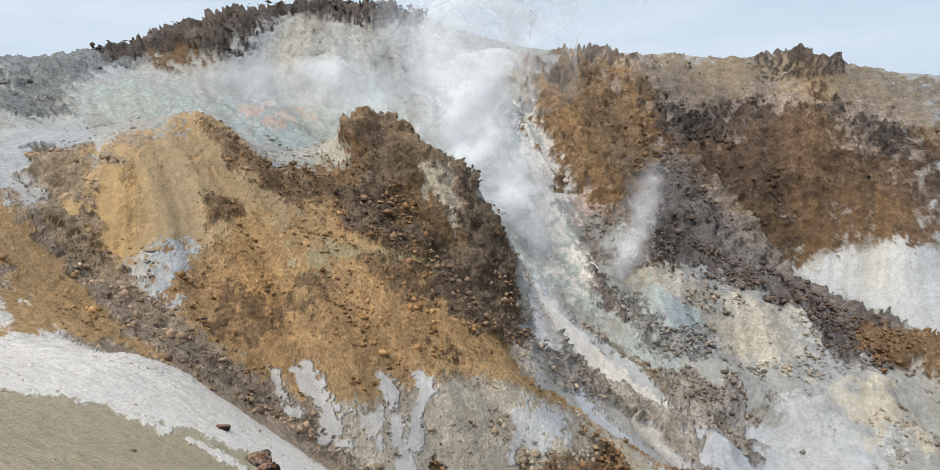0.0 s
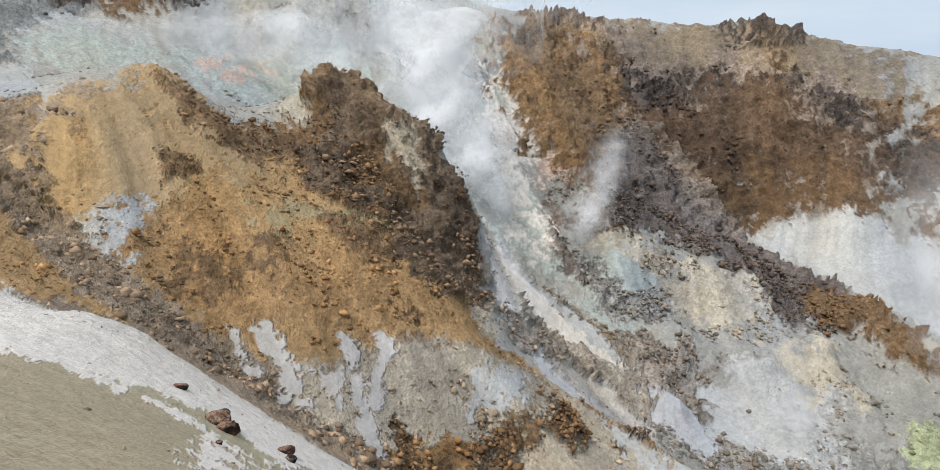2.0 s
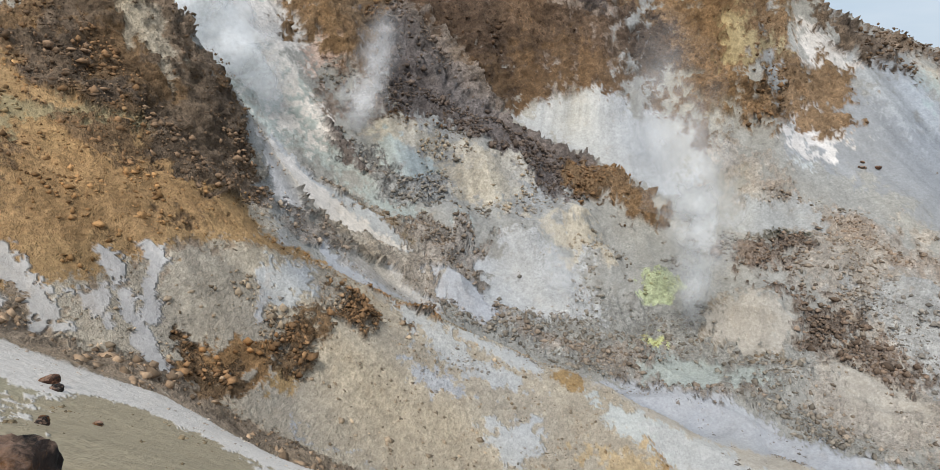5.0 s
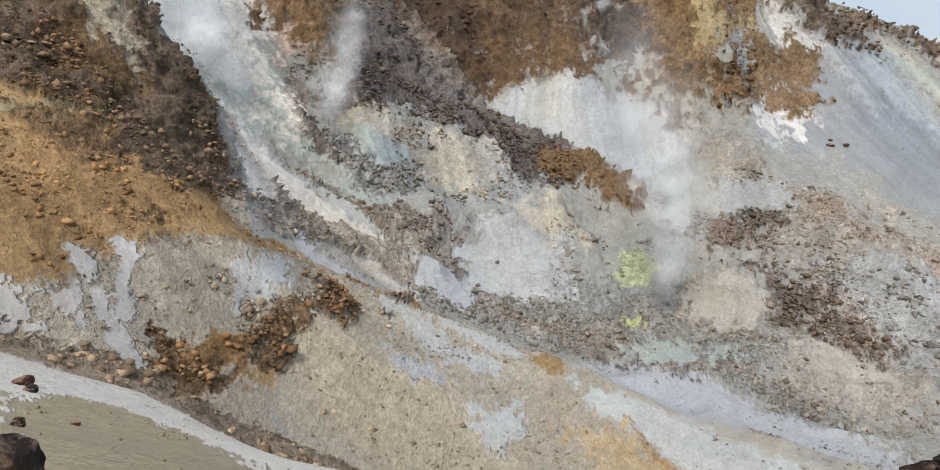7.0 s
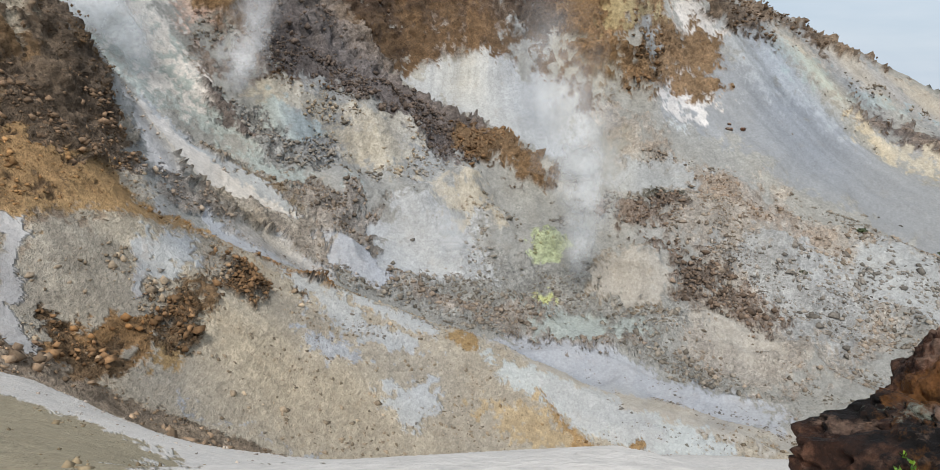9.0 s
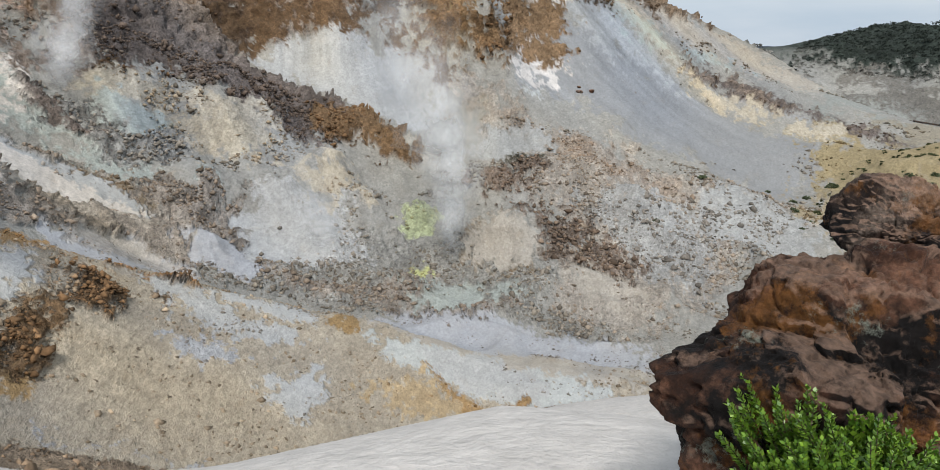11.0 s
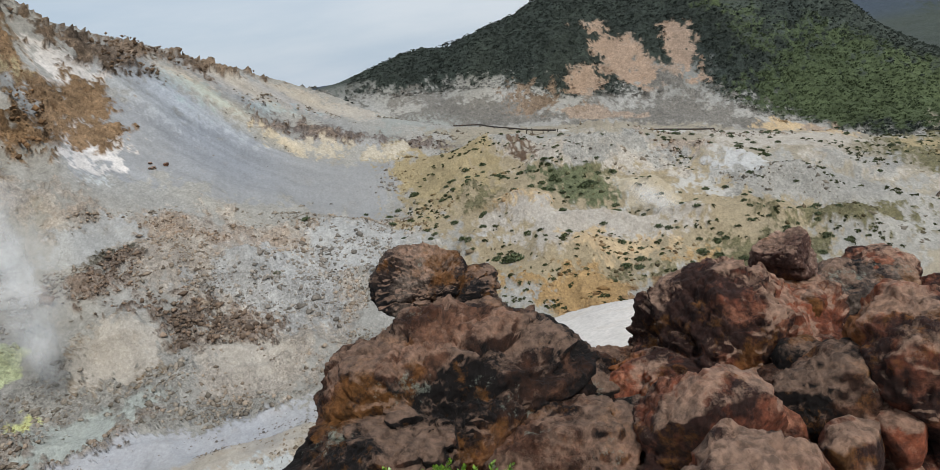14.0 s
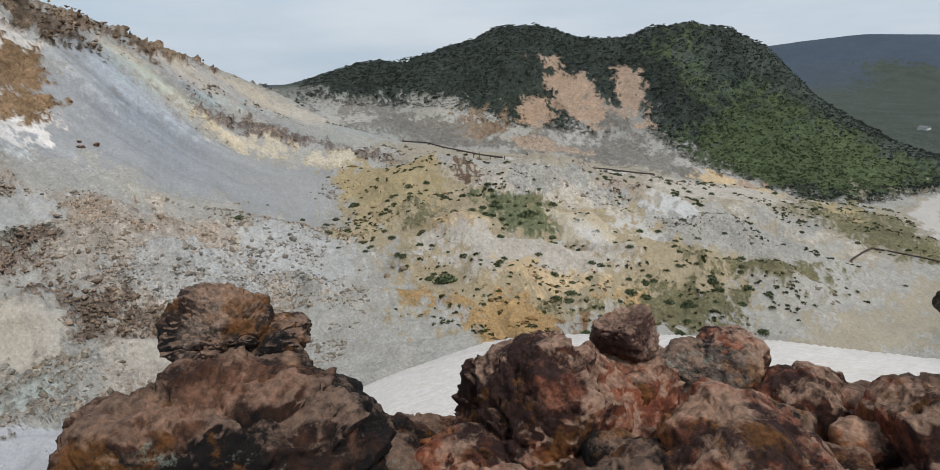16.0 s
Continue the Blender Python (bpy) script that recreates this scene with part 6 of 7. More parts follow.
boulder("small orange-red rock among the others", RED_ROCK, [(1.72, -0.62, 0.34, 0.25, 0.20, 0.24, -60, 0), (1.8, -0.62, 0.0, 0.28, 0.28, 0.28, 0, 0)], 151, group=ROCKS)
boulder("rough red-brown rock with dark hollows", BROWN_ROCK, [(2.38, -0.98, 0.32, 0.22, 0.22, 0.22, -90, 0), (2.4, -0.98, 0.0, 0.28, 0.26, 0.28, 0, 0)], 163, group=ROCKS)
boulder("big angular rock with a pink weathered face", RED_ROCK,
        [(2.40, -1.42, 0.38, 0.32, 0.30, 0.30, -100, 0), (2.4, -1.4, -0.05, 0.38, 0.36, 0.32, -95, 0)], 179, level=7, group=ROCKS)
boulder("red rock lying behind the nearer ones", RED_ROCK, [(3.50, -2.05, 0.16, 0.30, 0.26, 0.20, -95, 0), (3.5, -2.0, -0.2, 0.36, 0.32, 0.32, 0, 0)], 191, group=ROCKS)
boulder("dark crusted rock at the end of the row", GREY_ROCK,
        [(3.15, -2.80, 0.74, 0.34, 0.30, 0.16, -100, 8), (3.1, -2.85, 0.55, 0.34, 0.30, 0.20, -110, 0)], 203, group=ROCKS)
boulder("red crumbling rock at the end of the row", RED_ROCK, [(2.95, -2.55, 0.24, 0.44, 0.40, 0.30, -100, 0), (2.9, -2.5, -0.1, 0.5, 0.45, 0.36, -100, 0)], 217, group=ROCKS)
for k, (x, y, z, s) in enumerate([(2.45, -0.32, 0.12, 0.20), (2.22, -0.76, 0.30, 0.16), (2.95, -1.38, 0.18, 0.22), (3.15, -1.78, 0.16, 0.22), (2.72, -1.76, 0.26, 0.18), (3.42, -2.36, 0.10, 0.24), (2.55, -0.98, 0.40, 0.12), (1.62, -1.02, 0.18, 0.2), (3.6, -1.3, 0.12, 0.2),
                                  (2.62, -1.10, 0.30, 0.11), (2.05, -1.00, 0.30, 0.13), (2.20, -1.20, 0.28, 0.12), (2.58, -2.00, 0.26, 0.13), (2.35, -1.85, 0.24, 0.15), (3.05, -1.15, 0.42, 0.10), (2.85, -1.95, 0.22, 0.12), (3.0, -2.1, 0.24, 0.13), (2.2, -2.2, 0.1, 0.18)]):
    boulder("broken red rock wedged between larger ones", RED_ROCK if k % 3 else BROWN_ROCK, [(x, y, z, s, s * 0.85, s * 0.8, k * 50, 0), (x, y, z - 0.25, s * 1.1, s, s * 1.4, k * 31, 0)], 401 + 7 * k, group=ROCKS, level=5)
boulder("grey-topped rock on the gravel slope", GREY_ROCK, [(-0.66, 1.92, 0.30, 0.20, 0.18, 0.22, 20, 0), (-0.65, 1.9, 0.05, 0.26, 0.24, 0.3, 0, 0)], 229, group=ROCKS)
boulder("dark red rock on the gravel slope", BROWN_ROCK, [(-0.98, 1.72, 0.20, 0.30, 0.22, 0.20, 40, 0), (-0.98, 1.7, -0.05, 0.35, 0.3, 0.3, 0, 0)], 239, group=ROCKS)


def stone(label, x, y, size, seed, group):
    z = float(ground_height(x, y)[0])
    return boulder(label, BROWN_ROCK if seed % 3 else GREY_ROCK, [(x, y, z + size * 0.25, size, size * 0.75, size * 0.5, seed * 37 % 180, 0)], seed, "stone", 3, 7, group)


for k, (x, y, s) in enumerate([(-6.1, 20.0, 0.55), (-5.7, 19.4, 0.4), (-4.3, 21.2, 0.3), (-3.9, 20.1, 0.22), (-2.7, 12.3, 0.16), (-5.1, 16.7, 0.12), (-2.2, 14.6, 0.12), (-8.2, 22.5, 0.25)]):
    stone("flat dark stone on the pale gravel slope", x, y, s, 300 + k, "stones on the gravel slope")
for k, (x, y, s) in enumerate([(149.8, 110.2, 1.0), (154.8, 109.5, 0.9), (152.0, 112.0, 0.7)]):
    stone("dark boulder on the pale ash slope", x, y, s, 330 + k, "boulders on the ash slope")

# ---------------------------------------------------------------- loose stones on the slopes
ICO_V = np.array([(1, 0, 0), (0, 1, 0), (-1, 0, 0), (0, -1, 0), (0, 0, 1), (0, 0, -1), (0.6, 0.6, 0.55), (-0.6, 0.5, 0.6)], float)
ICO_F = np.array([(0, 1, 6), (1, 4, 6), (4, 0, 6), (1, 2, 7), (2, 4, 7), (4, 1, 7), (2, 3, 4), (3, 0, 4), (1, 0, 5), (2, 1, 5), (3, 2, 5), (0, 3, 5)])


def stones(name, label, x, y, size, seed, shade=(0.32, 0.92)):
    """A field of broken stones at points of the plan, each sunk a little into the ground."""
    rng = np.random.default_rng(seed)
    at, tint, stony = on_ground(x, y)
    x, y, z = at.T
    n, m = len(x), len(ICO_V)
    v = ICO_V[None] * rng.uniform(0.45, 1.3, (n, m, 1)) * (size[:, None, None] * rng.uniform(0.5, 1.25, (n, 1, 3)))
    a = rng.uniform(0, 2 * np.pi, n)
    c, s = np.cos(a)[:, None], np.sin(a)[:, None]
    vx, vy = v[:, :, 0] * c - v[:, :, 1] * s + x[:, None], v[:, :, 0] * s + v[:, :, 1] * c + y[:, None]
    vz = v[:, :, 2] * 0.8 + (z - size * 0.05)[:, None]
    verts = np.stack([vx, vy, vz], axis=2).reshape(-1, 3)
    faces = (ICO_F[None] + (np.arange(n) * m)[:, None, None]).reshape(-1, 3)
    me = bpy.data.meshes.new(name)
    me.vertices.add(len(verts))
    me.vertices.foreach_set("co", verts.astype(np.float32).ravel())
    me.loops.add(faces.size)
    me.loops.foreach_set("vertex_index", faces.astype(np.int32).ravel())
    me.polygons.add(len(faces))
    me.polygons.foreach_set("loop_start", (np.arange(len(faces)) * 3).astype(np.int32))
    me.update(calc_edges=True)
    col = np.ones((n, 4))
    col[:, :3] = tint * rng.uniform(*shade, (n, 1)) * np.array((1.0, 0.9, 0.8))
    me.attributes.new("tint", "FLOAT_COLOR", "POINT").data.foreach_set("color", np.repeat(col, m, axis=0).astype(np.float32).ravel())
    me.materials.append(LOOSE_STONE)
    return tagged(new(name, me), label, "rubble", kind="stuff")


def strewn(count, near, far, left, right, least, seed):
    """Points strewn over a sector of the plan, more of them where the ground is stony."""
    rng = np.random.default_rng(seed)
    b = np.radians(rng.uniform(left, right, count * 3))
    d = np.sqrt(rng.uniform(near ** 2, far ** 2, count * 3))
    x, y = d * np.sin(b), d * np.cos(b)
    clump = fbm(x / (0.05 * far), y / (0.05 * far), 4, seed, 0.6)
    keep = survey(x, y)[1] + 0.8 * clump > least + rng.uniform(0, 0.45, len(x))
    return x[keep][:count], y[keep][:count]


def stone_sizes(n, small, large, seed):
    return small * (large / small) ** (np.random.default_rng(seed).uniform(0, 1, n) ** 2.2)


for seed, (name, label, count, near, far, left, right, least, small, large, shade) in enumerate([
        ("gravel", "loose gravel and small stones on the pale slope", 3000, 4, 30, -40, 40, 0.25, 0.02, 0.12, (0.4, 1.0)),
        ("gully_rubble", "brown broken rubble filling the gully", 5500, 36, 80, -36, 30, 0.58, 0.12, 0.62, (0.5, 1.55)),
        ("slope_stones", "brown stones scattered over the ochre spur", 16000, 40, 96, -32, 66, 0.20, 0.05, 0.34, (0.38, 0.95)),
        ("pit_rubble", "grey and brown rubble on the steaming floor", 19000, 78, 165, 10, 75, 0.36, 0.12, 0.8, (0.4, 1.1)),
        ("lava_rubble", "dark blocky rubble on the mountain's flank", 10000, 130, 250, -36, 48, 0.72, 0.3, 1.3, (0.45, 1.2)),
        ("plateau_stones", "dark stones on the pale slope and hummocks", 6000, 100, 300, 52, 115, 0.4, 0.3, 1.2, (0.32, 0.9))]):
    px, py = strewn(count, near, far, left, right, least, 500 + seed)
    stones(name, label, px, py, stone_sizes(len(px), small, large, 600 + seed), 700 + seed, shade)

ledge_rng = np.random.default_rng(37)
along, aside = ledge_rng.uniform(0, 1, 520), ledge_rng.normal(0, 1.1, 520)
stones("ledge_blocks", "brown broken blocks of the ledges on the lower spur", 4.6 + 12.5 * along - aside * 0.7, 47.5 + 16.0 * along + aside * 0.8, stone_sizes(520, 0.12, 0.5, 38), 39, (0.55, 1.0))
gravel_rng = np.random.default_rng(31)
stones("red_gravel", "small broken red stones between the rocks", gravel_rng.uniform(1.7, 3.8, 420), gravel_rng.uniform(-3.2, -0.2, 420), stone_sizes(420, 0.02, 0.09, 32), 33, (0.5, 1.5))

# ---------------------------------------------------------------- shrubs and woods
def leaf_cloud(count, radii, leaf, seed, flat=0.0):
    """Many small folded leaves through a lumpy crown."""
    rng = np.random.default_rng(seed)
    p = rng.normal(size=(count, 3))
    p /= np.linalg.norm(p, axis=1)[:, None]
    p *= rng.uniform(0.45, 1, (count, 1)) ** 0.6
    p *= (1 + 0.35 * fbm3(p * 1.8, 3, seed))[:, None]
    p[:, 2] = np.abs(p[:, 2]) * (1 - flat)
    p *= np.array(radii)
    u = rng.normal(size=(count, 3))
    u /= np.linalg.norm(u, axis=1)[:, None]
    w = np.cross(u, rng.normal(size=(count, 3)))
    w /= np.linalg.norm(w, axis=1)[:, None]
    s = leaf * rng.uniform(0.6, 1.4, (count, 1))
    n = np.cross(u, w)
    verts = np.stack([p - u * s, p + w * s * 0.5 + n * s * 0.25, p + u * s, p - w * s * 0.5 + n * s * 0.25], axis=1).reshape(-1, 3)
    k = np.arange(count)[:, None] * 4
    return verts, np.concatenate([k + np.array([[0, 1, 2]]), k + np.array([[0, 2, 3]])])


def shrub(label, seed):
    ob = tagged(new("shrub"), label, "shrub", "shrubs on the hummocks")
    v, f = leaf_cloud(150, (1.0, 1.0, 0.8), 0.24, seed)
    part("crown", mesh_of("crown", v.tolist(), f.tolist()), SHRUB_LEAF, ob)
    rng = np.random.default_rng(seed)
    verts, faces = [], []
    for k in range(5):
        a = 2 * math.pi * k / 5 + rng.uniform(-0.4, 0.4)
        tip = Vector((0.6 * math.cos(a), 0.6 * math.sin(a), 0.6))
        side = Vector((-math.sin(a), math.cos(a), 0)) * 0.05
        i = len(verts)
        verts += [side, -side, Vector((0, 0, 0.1)), tip]
        faces += [(i, i + 1, i + 3), (i + 1, i + 2, i + 3), (i + 2, i, i + 3)]
    part("stem", mesh_of("stem", verts, faces), BARK, ob)
    return ob


SHRUBS = [shrub("low dark green shrub on the pale hummocks", 900 + k) for k in range(3)]


def plant_all(places):
    """The shrubs of a list of (x, y, size), each on the ground."""
    px, py = np.array([p[0] for p in places]), np.array([p[1] for p in places])
    for k, ((x, y, size), z) in enumerate(zip(places, ground_height(px, py))):
        ob = SHRUBS[k] if k < 3 else copy_thing(SHRUBS[k % 3], Matrix.Identity(4))
        ob.matrix_basis = pose(x, y, float(z) - 0.1 * size, 0, 0, (k * 73) % 360) @ Matrix.Diagonal((size, size, size * 0.8, 1))


SHRUB_PLACES = [(178.5, 51.2, 1.6), (127.0, 17.7, 2.2), (127.6, 19.0, 1.6), (179.6, 35.7, 1.2), (161.6, 3.4, 1.3), (170.3, -4.2, 1.3), (136.2, 15.2, 1.0), (138.3, 30.1, 1.1), (131.1, -19.5, 1.5), (147.6, 45.0, 1.0)]
rng = np.random.default_rng(77)
for cx, cy, wide, number in [(176, 34, 6, 16), (172, 14, 9, 26), (163, 2, 8, 22), (150, -38, 14, 44), (128, -22, 9, 30), (120, -14, 7, 14), (140, 30, 12, 14), (215, -48, 22, 40), (160, 48, 10, 10), (235, -70, 25, 26)]:
    for _ in range(number):
        SHRUB_PLACES.append((cx + rng.normal() * wide, cy + rng.normal() * wide, rng.uniform(0.5, 1.25)))
plant_all(SHRUB_PLACES)


def woods(name, label, number, size, seed, inside, bare, leaf=None):
    """A wood seen from afar: uneven clumps of leaves over the slopes that it covers."""
    rng = np.random.default_rng(seed)
    rings = [ring for tint, _, _, ring in PATCHES if tint in inside]
    bare = [ring for tint, _, _, ring in PATCHES if tint in bare]
    allp = np.concatenate(rings)
    flat = np.zeros(number * 5)
    x = rng.uniform(allp[:, 0].min(), allp[:, 0].max(), number * 5)
    y = rng.uniform(allp[:, 1].min(), allp[:, 1].max(), number * 5)
    keep = np.max([edge_distance(x, y, r, flat, flat) for r in rings], axis=0) > -6 + 8 * fbm(x / 30, y / 30, 3, seed)
    keep &= np.max([edge_distance(x, y, r, flat, flat) for r in bare], axis=0) < -1 + 3 * fbm(x / 18, y / 18, 3, seed + 1)
    if leaf is not None:
        keep &= fbm(x / 11, y / 11, 3, seed + 2) > 0.12
    x, y = x[keep][:number], y[keep][:number]
    at, tint, _ = on_ground(x, y)
    x, y, z = at.T
    s = size * rng.uniform(0.45, 1.3, len(x))
    verts, faces = [], []
    v0, f0 = leaf_cloud(8, (1.0, 1.0, 0.7), 0.6, seed)
    n = len(v0)
    a = rng.uniform(0, 6.28, len(x))
    c, sn = np.cos(a)[:, None], np.sin(a)[:, None]
    vx = (v0[None, :, 0] * c - v0[None, :, 1] * sn) * s[:, None] + x[:, None]
    vy = (v0[None, :, 0] * sn + v0[None, :, 1] * c) * s[:, None] + y[:, None]
    vz = v0[None, :, 2] * s[:, None] + z[:, None] - 0.1 * s[:, None]
    verts = np.stack([vx, vy, vz], axis=2).reshape(-1, 3)
    faces = (f0[None] + (np.arange(len(x)) * n)[:, None, None]).reshape(-1, 3)
    me = mesh_of(name, verts.tolist(), faces.tolist())
    col = np.ones((len(x), 4))
    col[:, :3] = (tint if leaf is None else np.array(leaf)) * rng.uniform(0.85, 1.18, (len(x), 1)) * (1 + 0.25 * fbm(x / 20, y / 20, 3, seed)[:, None])
    me.attributes.new("tint", "FLOAT_COLOR", "POINT").data.foreach_set("color", np.repeat(col, n, axis=0).astype(np.float32).ravel())
    me.materials.append(LOOSE_STONE)
    return tagged(new(name, me), label, "woods", kind="stuff")


woods("hill_woods", "dark green scrub and low trees covering the far mountain", 15000, 1.05, 41, ("forest", "meadow"), ("scar", "scarpink", "talus", "palevalley"))
woods("low_scrub", "low dark green scrub dotted over the pale hummocks", 1500, 0.6, 43, ("olive", "grass", "yellowtan"), ("ashslope", "riverbed", "path"), (0.055, 0.062, 0.026))


def sprig_bush(at, seed):
    """A bright green evergreen bush of upright sprigs with small whorled leaves."""
    ob = tagged(new("evergreen_bush"), "bright green evergreen bush growing below the large boulder", "bush")
    ob.location = at
    rng = np.random.default_rng(seed)
    leaves_v, leaves_f, stem_v, stem_f = [], [], [], []
    for k in range(210):
        a, r = rng.uniform(0, 6.28), math.sqrt(rng.uniform(0, 1))
        foot = np.array((0.13 * r * math.cos(a), 0.13 * r * math.sin(a), rng.uniform(0, 0.14)))
        way = np.array((math.cos(a) * r * 0.9, math.sin(a) * r * 0.9, rng.uniform(0.7, 1.2)))
        way /= np.linalg.norm(way)
        length = rng.uniform(0.12, 0.23) * (1 - 0.25 * r)
        side = np.cross(way, (0.3, 0.5, 0.8))
        side /= np.linalg.norm(side)
        up = np.cross(side, way)
        i = len(stem_v)
        for q in range(3):
            c, s = math.cos(q * 2.1), math.sin(q * 2.1)
            stem_v += [foot + (side * c + up * s) * 0.003, foot + way * length + (side * c + up * s) * 0.0012]
        stem_f += [(i, i + 2, i + 3, i + 1), (i + 2, i + 4, i + 5, i + 3), (i + 4, i, i + 1, i + 5)]
        turn = rng.uniform(0, 6)
        for j in range(34):
            t = 0.25 + 0.75 * j / 33
            c, s = math.cos(turn + j * 2.4), math.sin(turn + j * 2.4)
            out = (side * c + up * s) * 0.8 + way * (0.55 + 0.5 * t)
            out /= np.linalg.norm(out)
            wide = np.cross(out, way)
            wide /= np.linalg.norm(wide) + 1e-6
            p = foot + way * length * t
            size = 0.024 * (1.1 - 0.45 * t) * rng.uniform(0.8, 1.2)
            n = len(leaves_v)
            leaves_v += [p, p + out * size * 0.5 + wide * size * 0.36, p + out * size, p + out * size * 0.5 - wide * size * 0.36]
            leaves_f += [(n, n + 1, n + 2), (n, n + 2, n + 3)]
    part("foliage", mesh_of("foliage", leaves_v, leaves_f), SPRIG_LEAF, ob)
    part("stem", mesh_of("stem", stem_v, stem_f), BARK, ob, "thin brown twiggy stem")
    return ob


sprig_bush((1.56, 0.47, 0.27), 5)
sprig_bush((1.53, 0.30, 0.30), 6)

# ---------------------------------------------------------------- pipes, posts, fence and a far house
IRON = stone_material("weathered_iron", (0.02, 0.02, 0.022), (0.06, 0.055, 0.05), (0.11, 0.09, 0.075), 1.5)
TIMBER = stone_material("grey_timber", (0.06, 0.05, 0.04), (0.13, 0.11, 0.09), (0.2, 0.18, 0.15), 1.5)
WHITEWASH = stone_material("white_wall", (0.6, 0.6, 0.58), (0.72, 0.72, 0.7), (0.8, 0.8, 0.78), 0.3)
SLATE = stone_material("slate_roof", (0.1, 0.11, 0.12), (0.2, 0.21, 0.22), (0.3, 0.3, 0.3), 0.5)


def tube(points, radius, sides=8):
    verts, faces = [], []
    for k, p in enumerate(points):
        way = (Vector(points[min(k + 1, len(points) - 1)]) - Vector(points[max(k - 1, 0)])).normalized()
        side = way.cross((0, 0, 1)).normalized()
        up = side.cross(way)
        for j in range(sides):
            a = 2 * math.pi * j / sides
            verts.append(Vector(p) + (side * math.cos(a) + up * math.sin(a)) * radius)
    for k in range(len(points) - 1):
        for j in range(sides):
            a, b = k * sides + j, k * sides + (j + 1) % sides
            faces.append((a, b, b + sides, a + sides))
    faces += [tuple(range(sides))[::-1], tuple(range(len(verts) - sides, len(verts)))]
    return verts, faces


def prism(x, y, z, a, b, h, turn=0):
    c, s = math.cos(turn), math.sin(turn)
    foot = [(x + u * c - v * s, y + u * s + v * c) for u, v in ((-a, -b), (a, -b), (a, b), (-a, b))]
    verts = [(p, q, z) for p, q in foot] + [(p, q, z + h) for p, q in foot]
    return verts, [(3, 2, 1, 0), (4, 5, 6, 7), (0, 1, 5, 4), (1, 2, 6, 5), (2, 3, 7, 6), (3, 0, 4, 7)]


def pipeline(label, plan, lift, radius):
    """A pipe carried on short trestles along a line of the plan."""
    pts = []
    for (x0, y0), (x1, y1) in zip(plan, plan[1:]):
        n = max(2, int(math.hypot(x1 - x0, y1 - y0) / 4))
        pts += [(x0 + (x1 - x0) * k / n, y0 + (y1 - y0) * k / n) for k in range(n)]
    pts.append(plan[-1])
    z = ground_height([p[0] for p in pts], [p[1] for p in pts])
    z = np.convolve(np.pad(z, 2, mode="edge"), np.ones(5) / 5, mode="valid")
    ob = tagged(new("pipeline"), label, "pipe", "pipes on the plateau")
    ob.location = (*pts[0], float(z[0]))
    base = Vector(ob.location)
    v, f = tube([Vector((x, y, h + lift)) - base for (x, y), h in zip(pts, z)], radius)
    part("pipe", mesh_of("pipe", v, f, True), IRON, ob)
    for (x, y), h in list(zip(pts, z))[::3]:
        v, f = prism(x - base.x, y - base.y, h - base.z - 0.7, 0.1, 0.3, lift + 0.7)
        part("trestle", mesh_of("trestle", v, f), TIMBER, ob)
    return ob


pipeline("dark iron pipe on low trestles across the plateau", [(283, 59), (288, 48), (263, 28), (245, 13)], 0.7, 0.3)
pipeline("long dark pipe below the far mountain", [(260, 4), (246, -18), (243, -42)], 0.6, 0.28)
pipeline("thin dark pipe beside the valley road", [(177, -83), (192, -95), (191, -108), (186, -122)], 0.5, 0.25)


def post(x, y, h):
    z = float(ground_height(x, y)[0])
    v, f = prism(0, 0, -0.4, 0.16, 0.16, h + 0.4)
    me = mesh_of("post", v, f)
    me.materials.append(TIMBER)
    ob = tagged(new("post", me), "upright grey timber post on the plateau", "post", "posts on the plateau")
    ob.location = (x, y, z)


for x, y, h in [(232.6, 22.6, 2.6), (232.8, 20.6, 2.6), (236, 17, 1.6), (238, 12, 1.5)]:
    post(x, y, h)


def far_house(label, x, y, turn, wide, deep, high):
    z = float(ground_height(x, y)[0])
    ob = tagged(new("house"), label, "house", "houses in the valley")
    ob.matrix_basis = pose(x, y, z, 0, 0, turn)
    v, f = prism(0, 0, -1, wide, deep, high + 1)
    part("wall", mesh_of("wall", v, f), WHITEWASH, ob)
    w, d = wide * 1.06, deep * 1.1
    v = [(-w, -d, high), (w, -d, high), (w, d, high), (-w, d, high), (-w, 0, high + deep * 0.6), (w, 0, high + deep * 0.6)]
    part("roof", mesh_of("roof", v, [(0, 1, 5, 4), (2, 3, 4, 5), (0, 4, 3), (1, 2, 5), (3, 2, 1, 0)]), SLATE, ob)
    for k in (-0.6, -0.2, 0.2, 0.6):
        v, f = prism(k * wide, -deep - 0.03, high * 0.35, wide * 0.1, 0.06, high * 0.35)
        part("window", mesh_of("window", v, f), IRON, ob)


far_house("low white building among the trees of the valley", 720, -389, 30, 5, 3, 2.6)

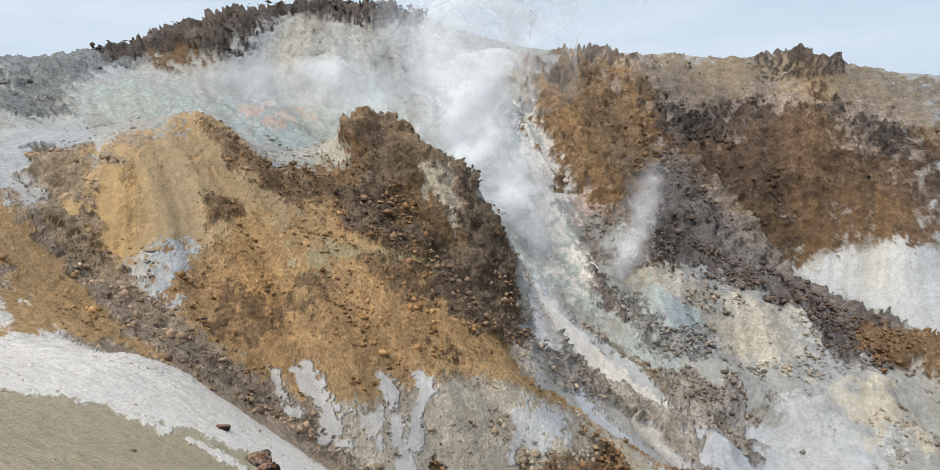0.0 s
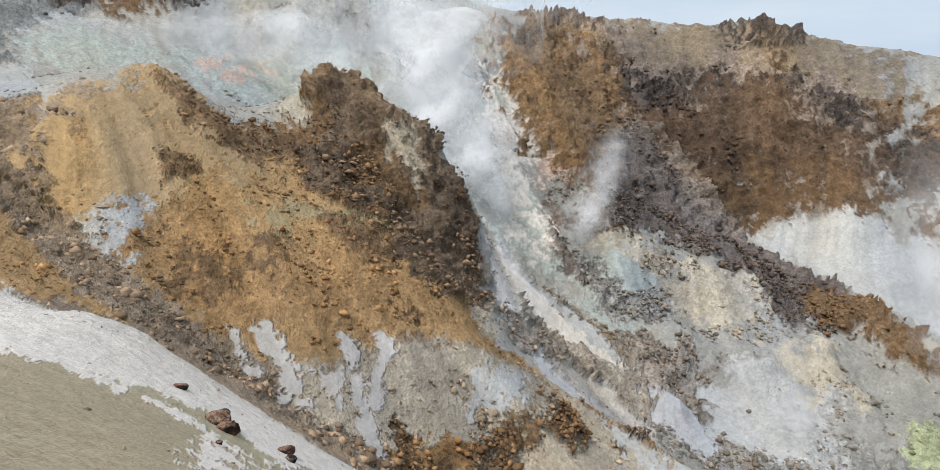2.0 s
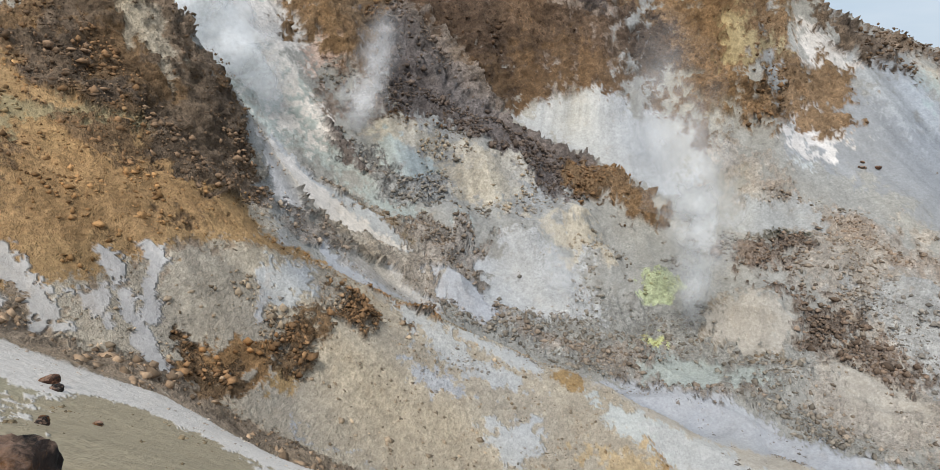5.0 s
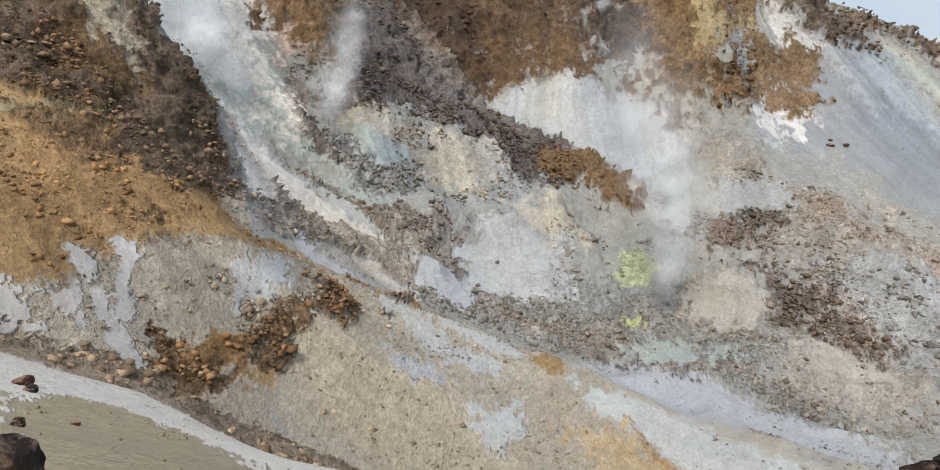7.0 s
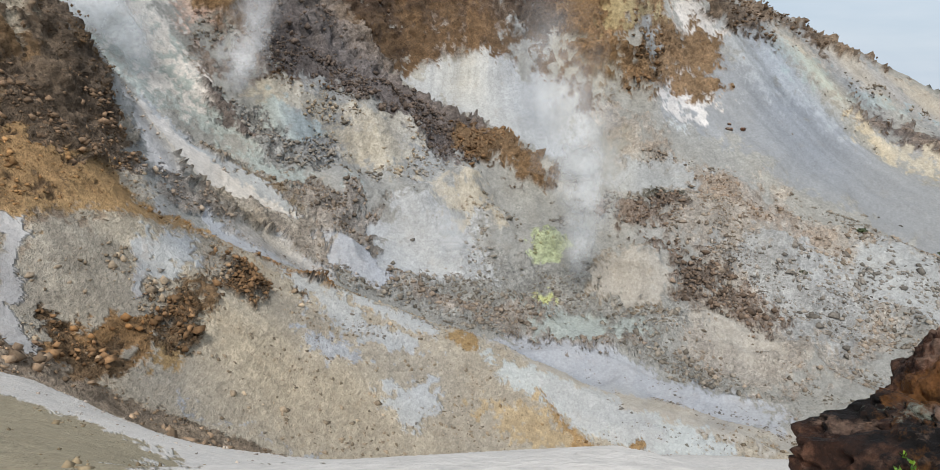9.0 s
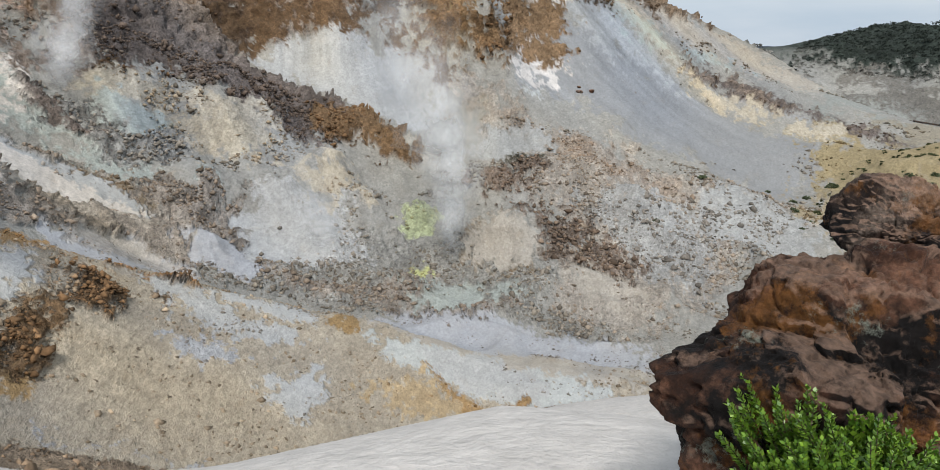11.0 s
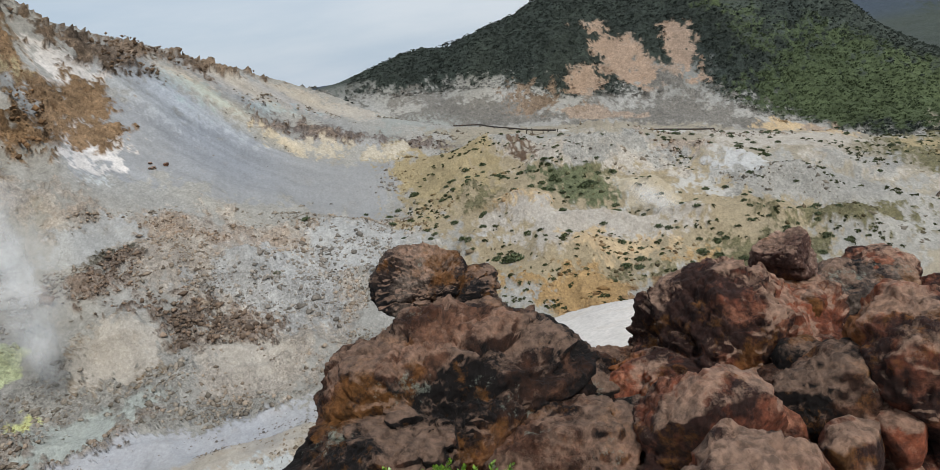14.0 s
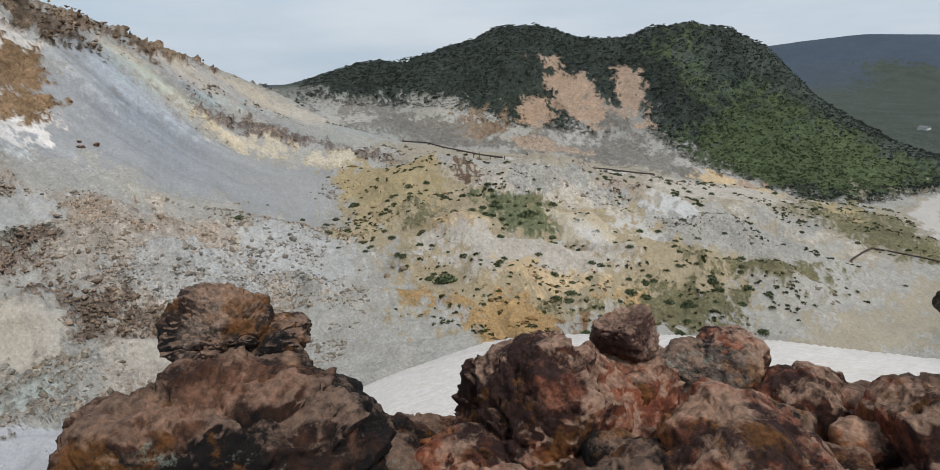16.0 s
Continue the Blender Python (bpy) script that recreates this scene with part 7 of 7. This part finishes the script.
# ---------------------------------------------------------------- steam
def plume(label, density, seed, *path):
    """Steam rising from a vent: nested drifting skins round a line of (x, y, z, radius)."""
    path = np.array(path)
    ob = tagged(new("steam_plume"), label, "steam", "steam plumes")
    ob.location = path[0, :3]
    t = np.linspace(0, len(path) - 1, 46)
    line = np.stack([np.interp(t, np.arange(len(path)), path[:, k]) for k in range(4)], axis=1)
    for k in range(4):
        line[:, k] = np.convolve(np.pad(line[:, k], 4, mode="edge"), np.ones(9) / 9, mode="valid")
    sides = 30
    for ring, share in list(enumerate((1.2, 0.65))):
        verts, dens = [], []
        for i, (x, y, z, r) in enumerate(line):
            way = Vector(line[min(i + 1, 45), :3] - line[max(i - 1, 0), :3]).normalized()
            side = way.cross((0.3, 0.9, 0.2)).normalized()
            up = side.cross(way)
            f = i / 45
            for j in range(sides):
                a = 2 * math.pi * j / sides
                verts.append(Vector((x, y, z)) + (side * math.cos(a) + up * math.sin(a)) * r * share)
                dens.append(density[0] * (1 - f) + density[1] * f if 0 < i < 45 else 0.0)
        verts = np.array([v[:] for v in verts])
        mid = np.repeat(line[:, :3], sides, axis=0)
        rad = np.repeat(line[:, 3], sides)
        off = verts - mid
        wob = fbm3(verts / (rad[:, None] * 0.9 + 0.5), 3, seed + ring, 0.6)
        verts = mid + off * (1 + 0.55 * wob)[:, None] + (0.3 * rad * fbm3(verts / (rad[:, None] * 1.7 + 0.5), 2, seed + 50))[:, None] * np.array((1, 0.4, 0.6))
        dens = np.array(dens) * np.repeat(np.clip(np.minimum(np.arange(46) / 12, (45 - np.arange(46)) / 24), 0, 1), sides)
        # the cloud's cover is faded towards its rim as seen from the lookout
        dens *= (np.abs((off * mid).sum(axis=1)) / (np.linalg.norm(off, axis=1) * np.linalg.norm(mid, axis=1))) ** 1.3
        dens *= (1.1, 2.4)[ring]
        verts -= path[0, :3]
        faces = [(i * sides + j, i * sides + (j + 1) % sides, (i + 1) * sides + (j + 1) % sides, (i + 1) * sides + j) for i in range(45) for j in range(sides)]
        me = mesh_of("skin", verts.tolist(), faces, True)
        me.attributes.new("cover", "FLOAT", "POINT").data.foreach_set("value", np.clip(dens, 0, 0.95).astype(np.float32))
        part("skin", me, STEAM, ob)
    return ob


plume("dense white steam rising from the main vent", (1.0, 0.75), 1,
      (17.3, 134.9, -8.8, 2.2), (12.0, 135.5, -1.0, 5.6), (4.7, 137.9, 9.8, 7.8), (-1.5, 142.0, 20.0, 9.7), (-6.2, 149.9, 31.6, 14.3), (-1.4, 160.0, 45.3, 19.7), (11.7, 171.6, 61.4, 23.5), (24.8, 183.3, 80.8, 20.2))
plume("thin steam drifting across the slope from the main vent", (0.34, 0.12), 2,
      (-12.6, 151.9, 28.6, 8.3), (-20.5, 151.9, 30.0, 10.5), (-34.8, 151.0, 29.6, 8.8), (-50.7, 149.7, 27.9, 6.5), (-61.9, 147.5, 25.5, 4.4), (-70.4, 145.9, 23.5, 1.8))
plume("faint steam over the cream ledge", (0.45, 0.16), 3,
      (32.8, 142.3, -12.5, 1.9), (33.6, 142.1, -5.9, 4.3), (36.7, 143.4, 1.4, 5.1), (39.3, 144.8, 9.4, 4.6), (40.0, 146.6, 16.2, 2.8))
plume("low haze of steam over the pit floor", (0.16, 0.05), 4,
      (60.0, 96.0, -39.0, 2.0), (60.2, 97.0, -35.0, 3.4), (60.0, 98.5, -30.5, 4.2), (59.0, 100.5, -26.0, 4.4), (58.0, 103.0, -21.0, 3.8), (57.5, 105.0, -17.0, 3.0))
plume("tall column of steam beside the sulphur mound", (0.40, 0.06), 5,
      (76.5, 81.8, -39.4, 1.7), (76.3, 82.0, -32.1, 3.2), (77.2, 82.5, -24.9, 5.0), (76.8, 84.3, -17.0, 6.2), (75.2, 87.0, -9.3, 7.1), (73.6, 91.0, -0.7, 8.0), (73.0, 94.0, 8.1, 7.6), (72.8, 96.6, 16.8, 5.5))
plume("small white puff of steam among the hummocks", (0.3, 0.06), 7,
      (147.0, -17.5, -39.1, 0.8), (147.2, -15.0, -36.0, 2.2), (148.7, -9.8, -33.0, 3.0), (149.9, -5.8, -31.4, 1.6))
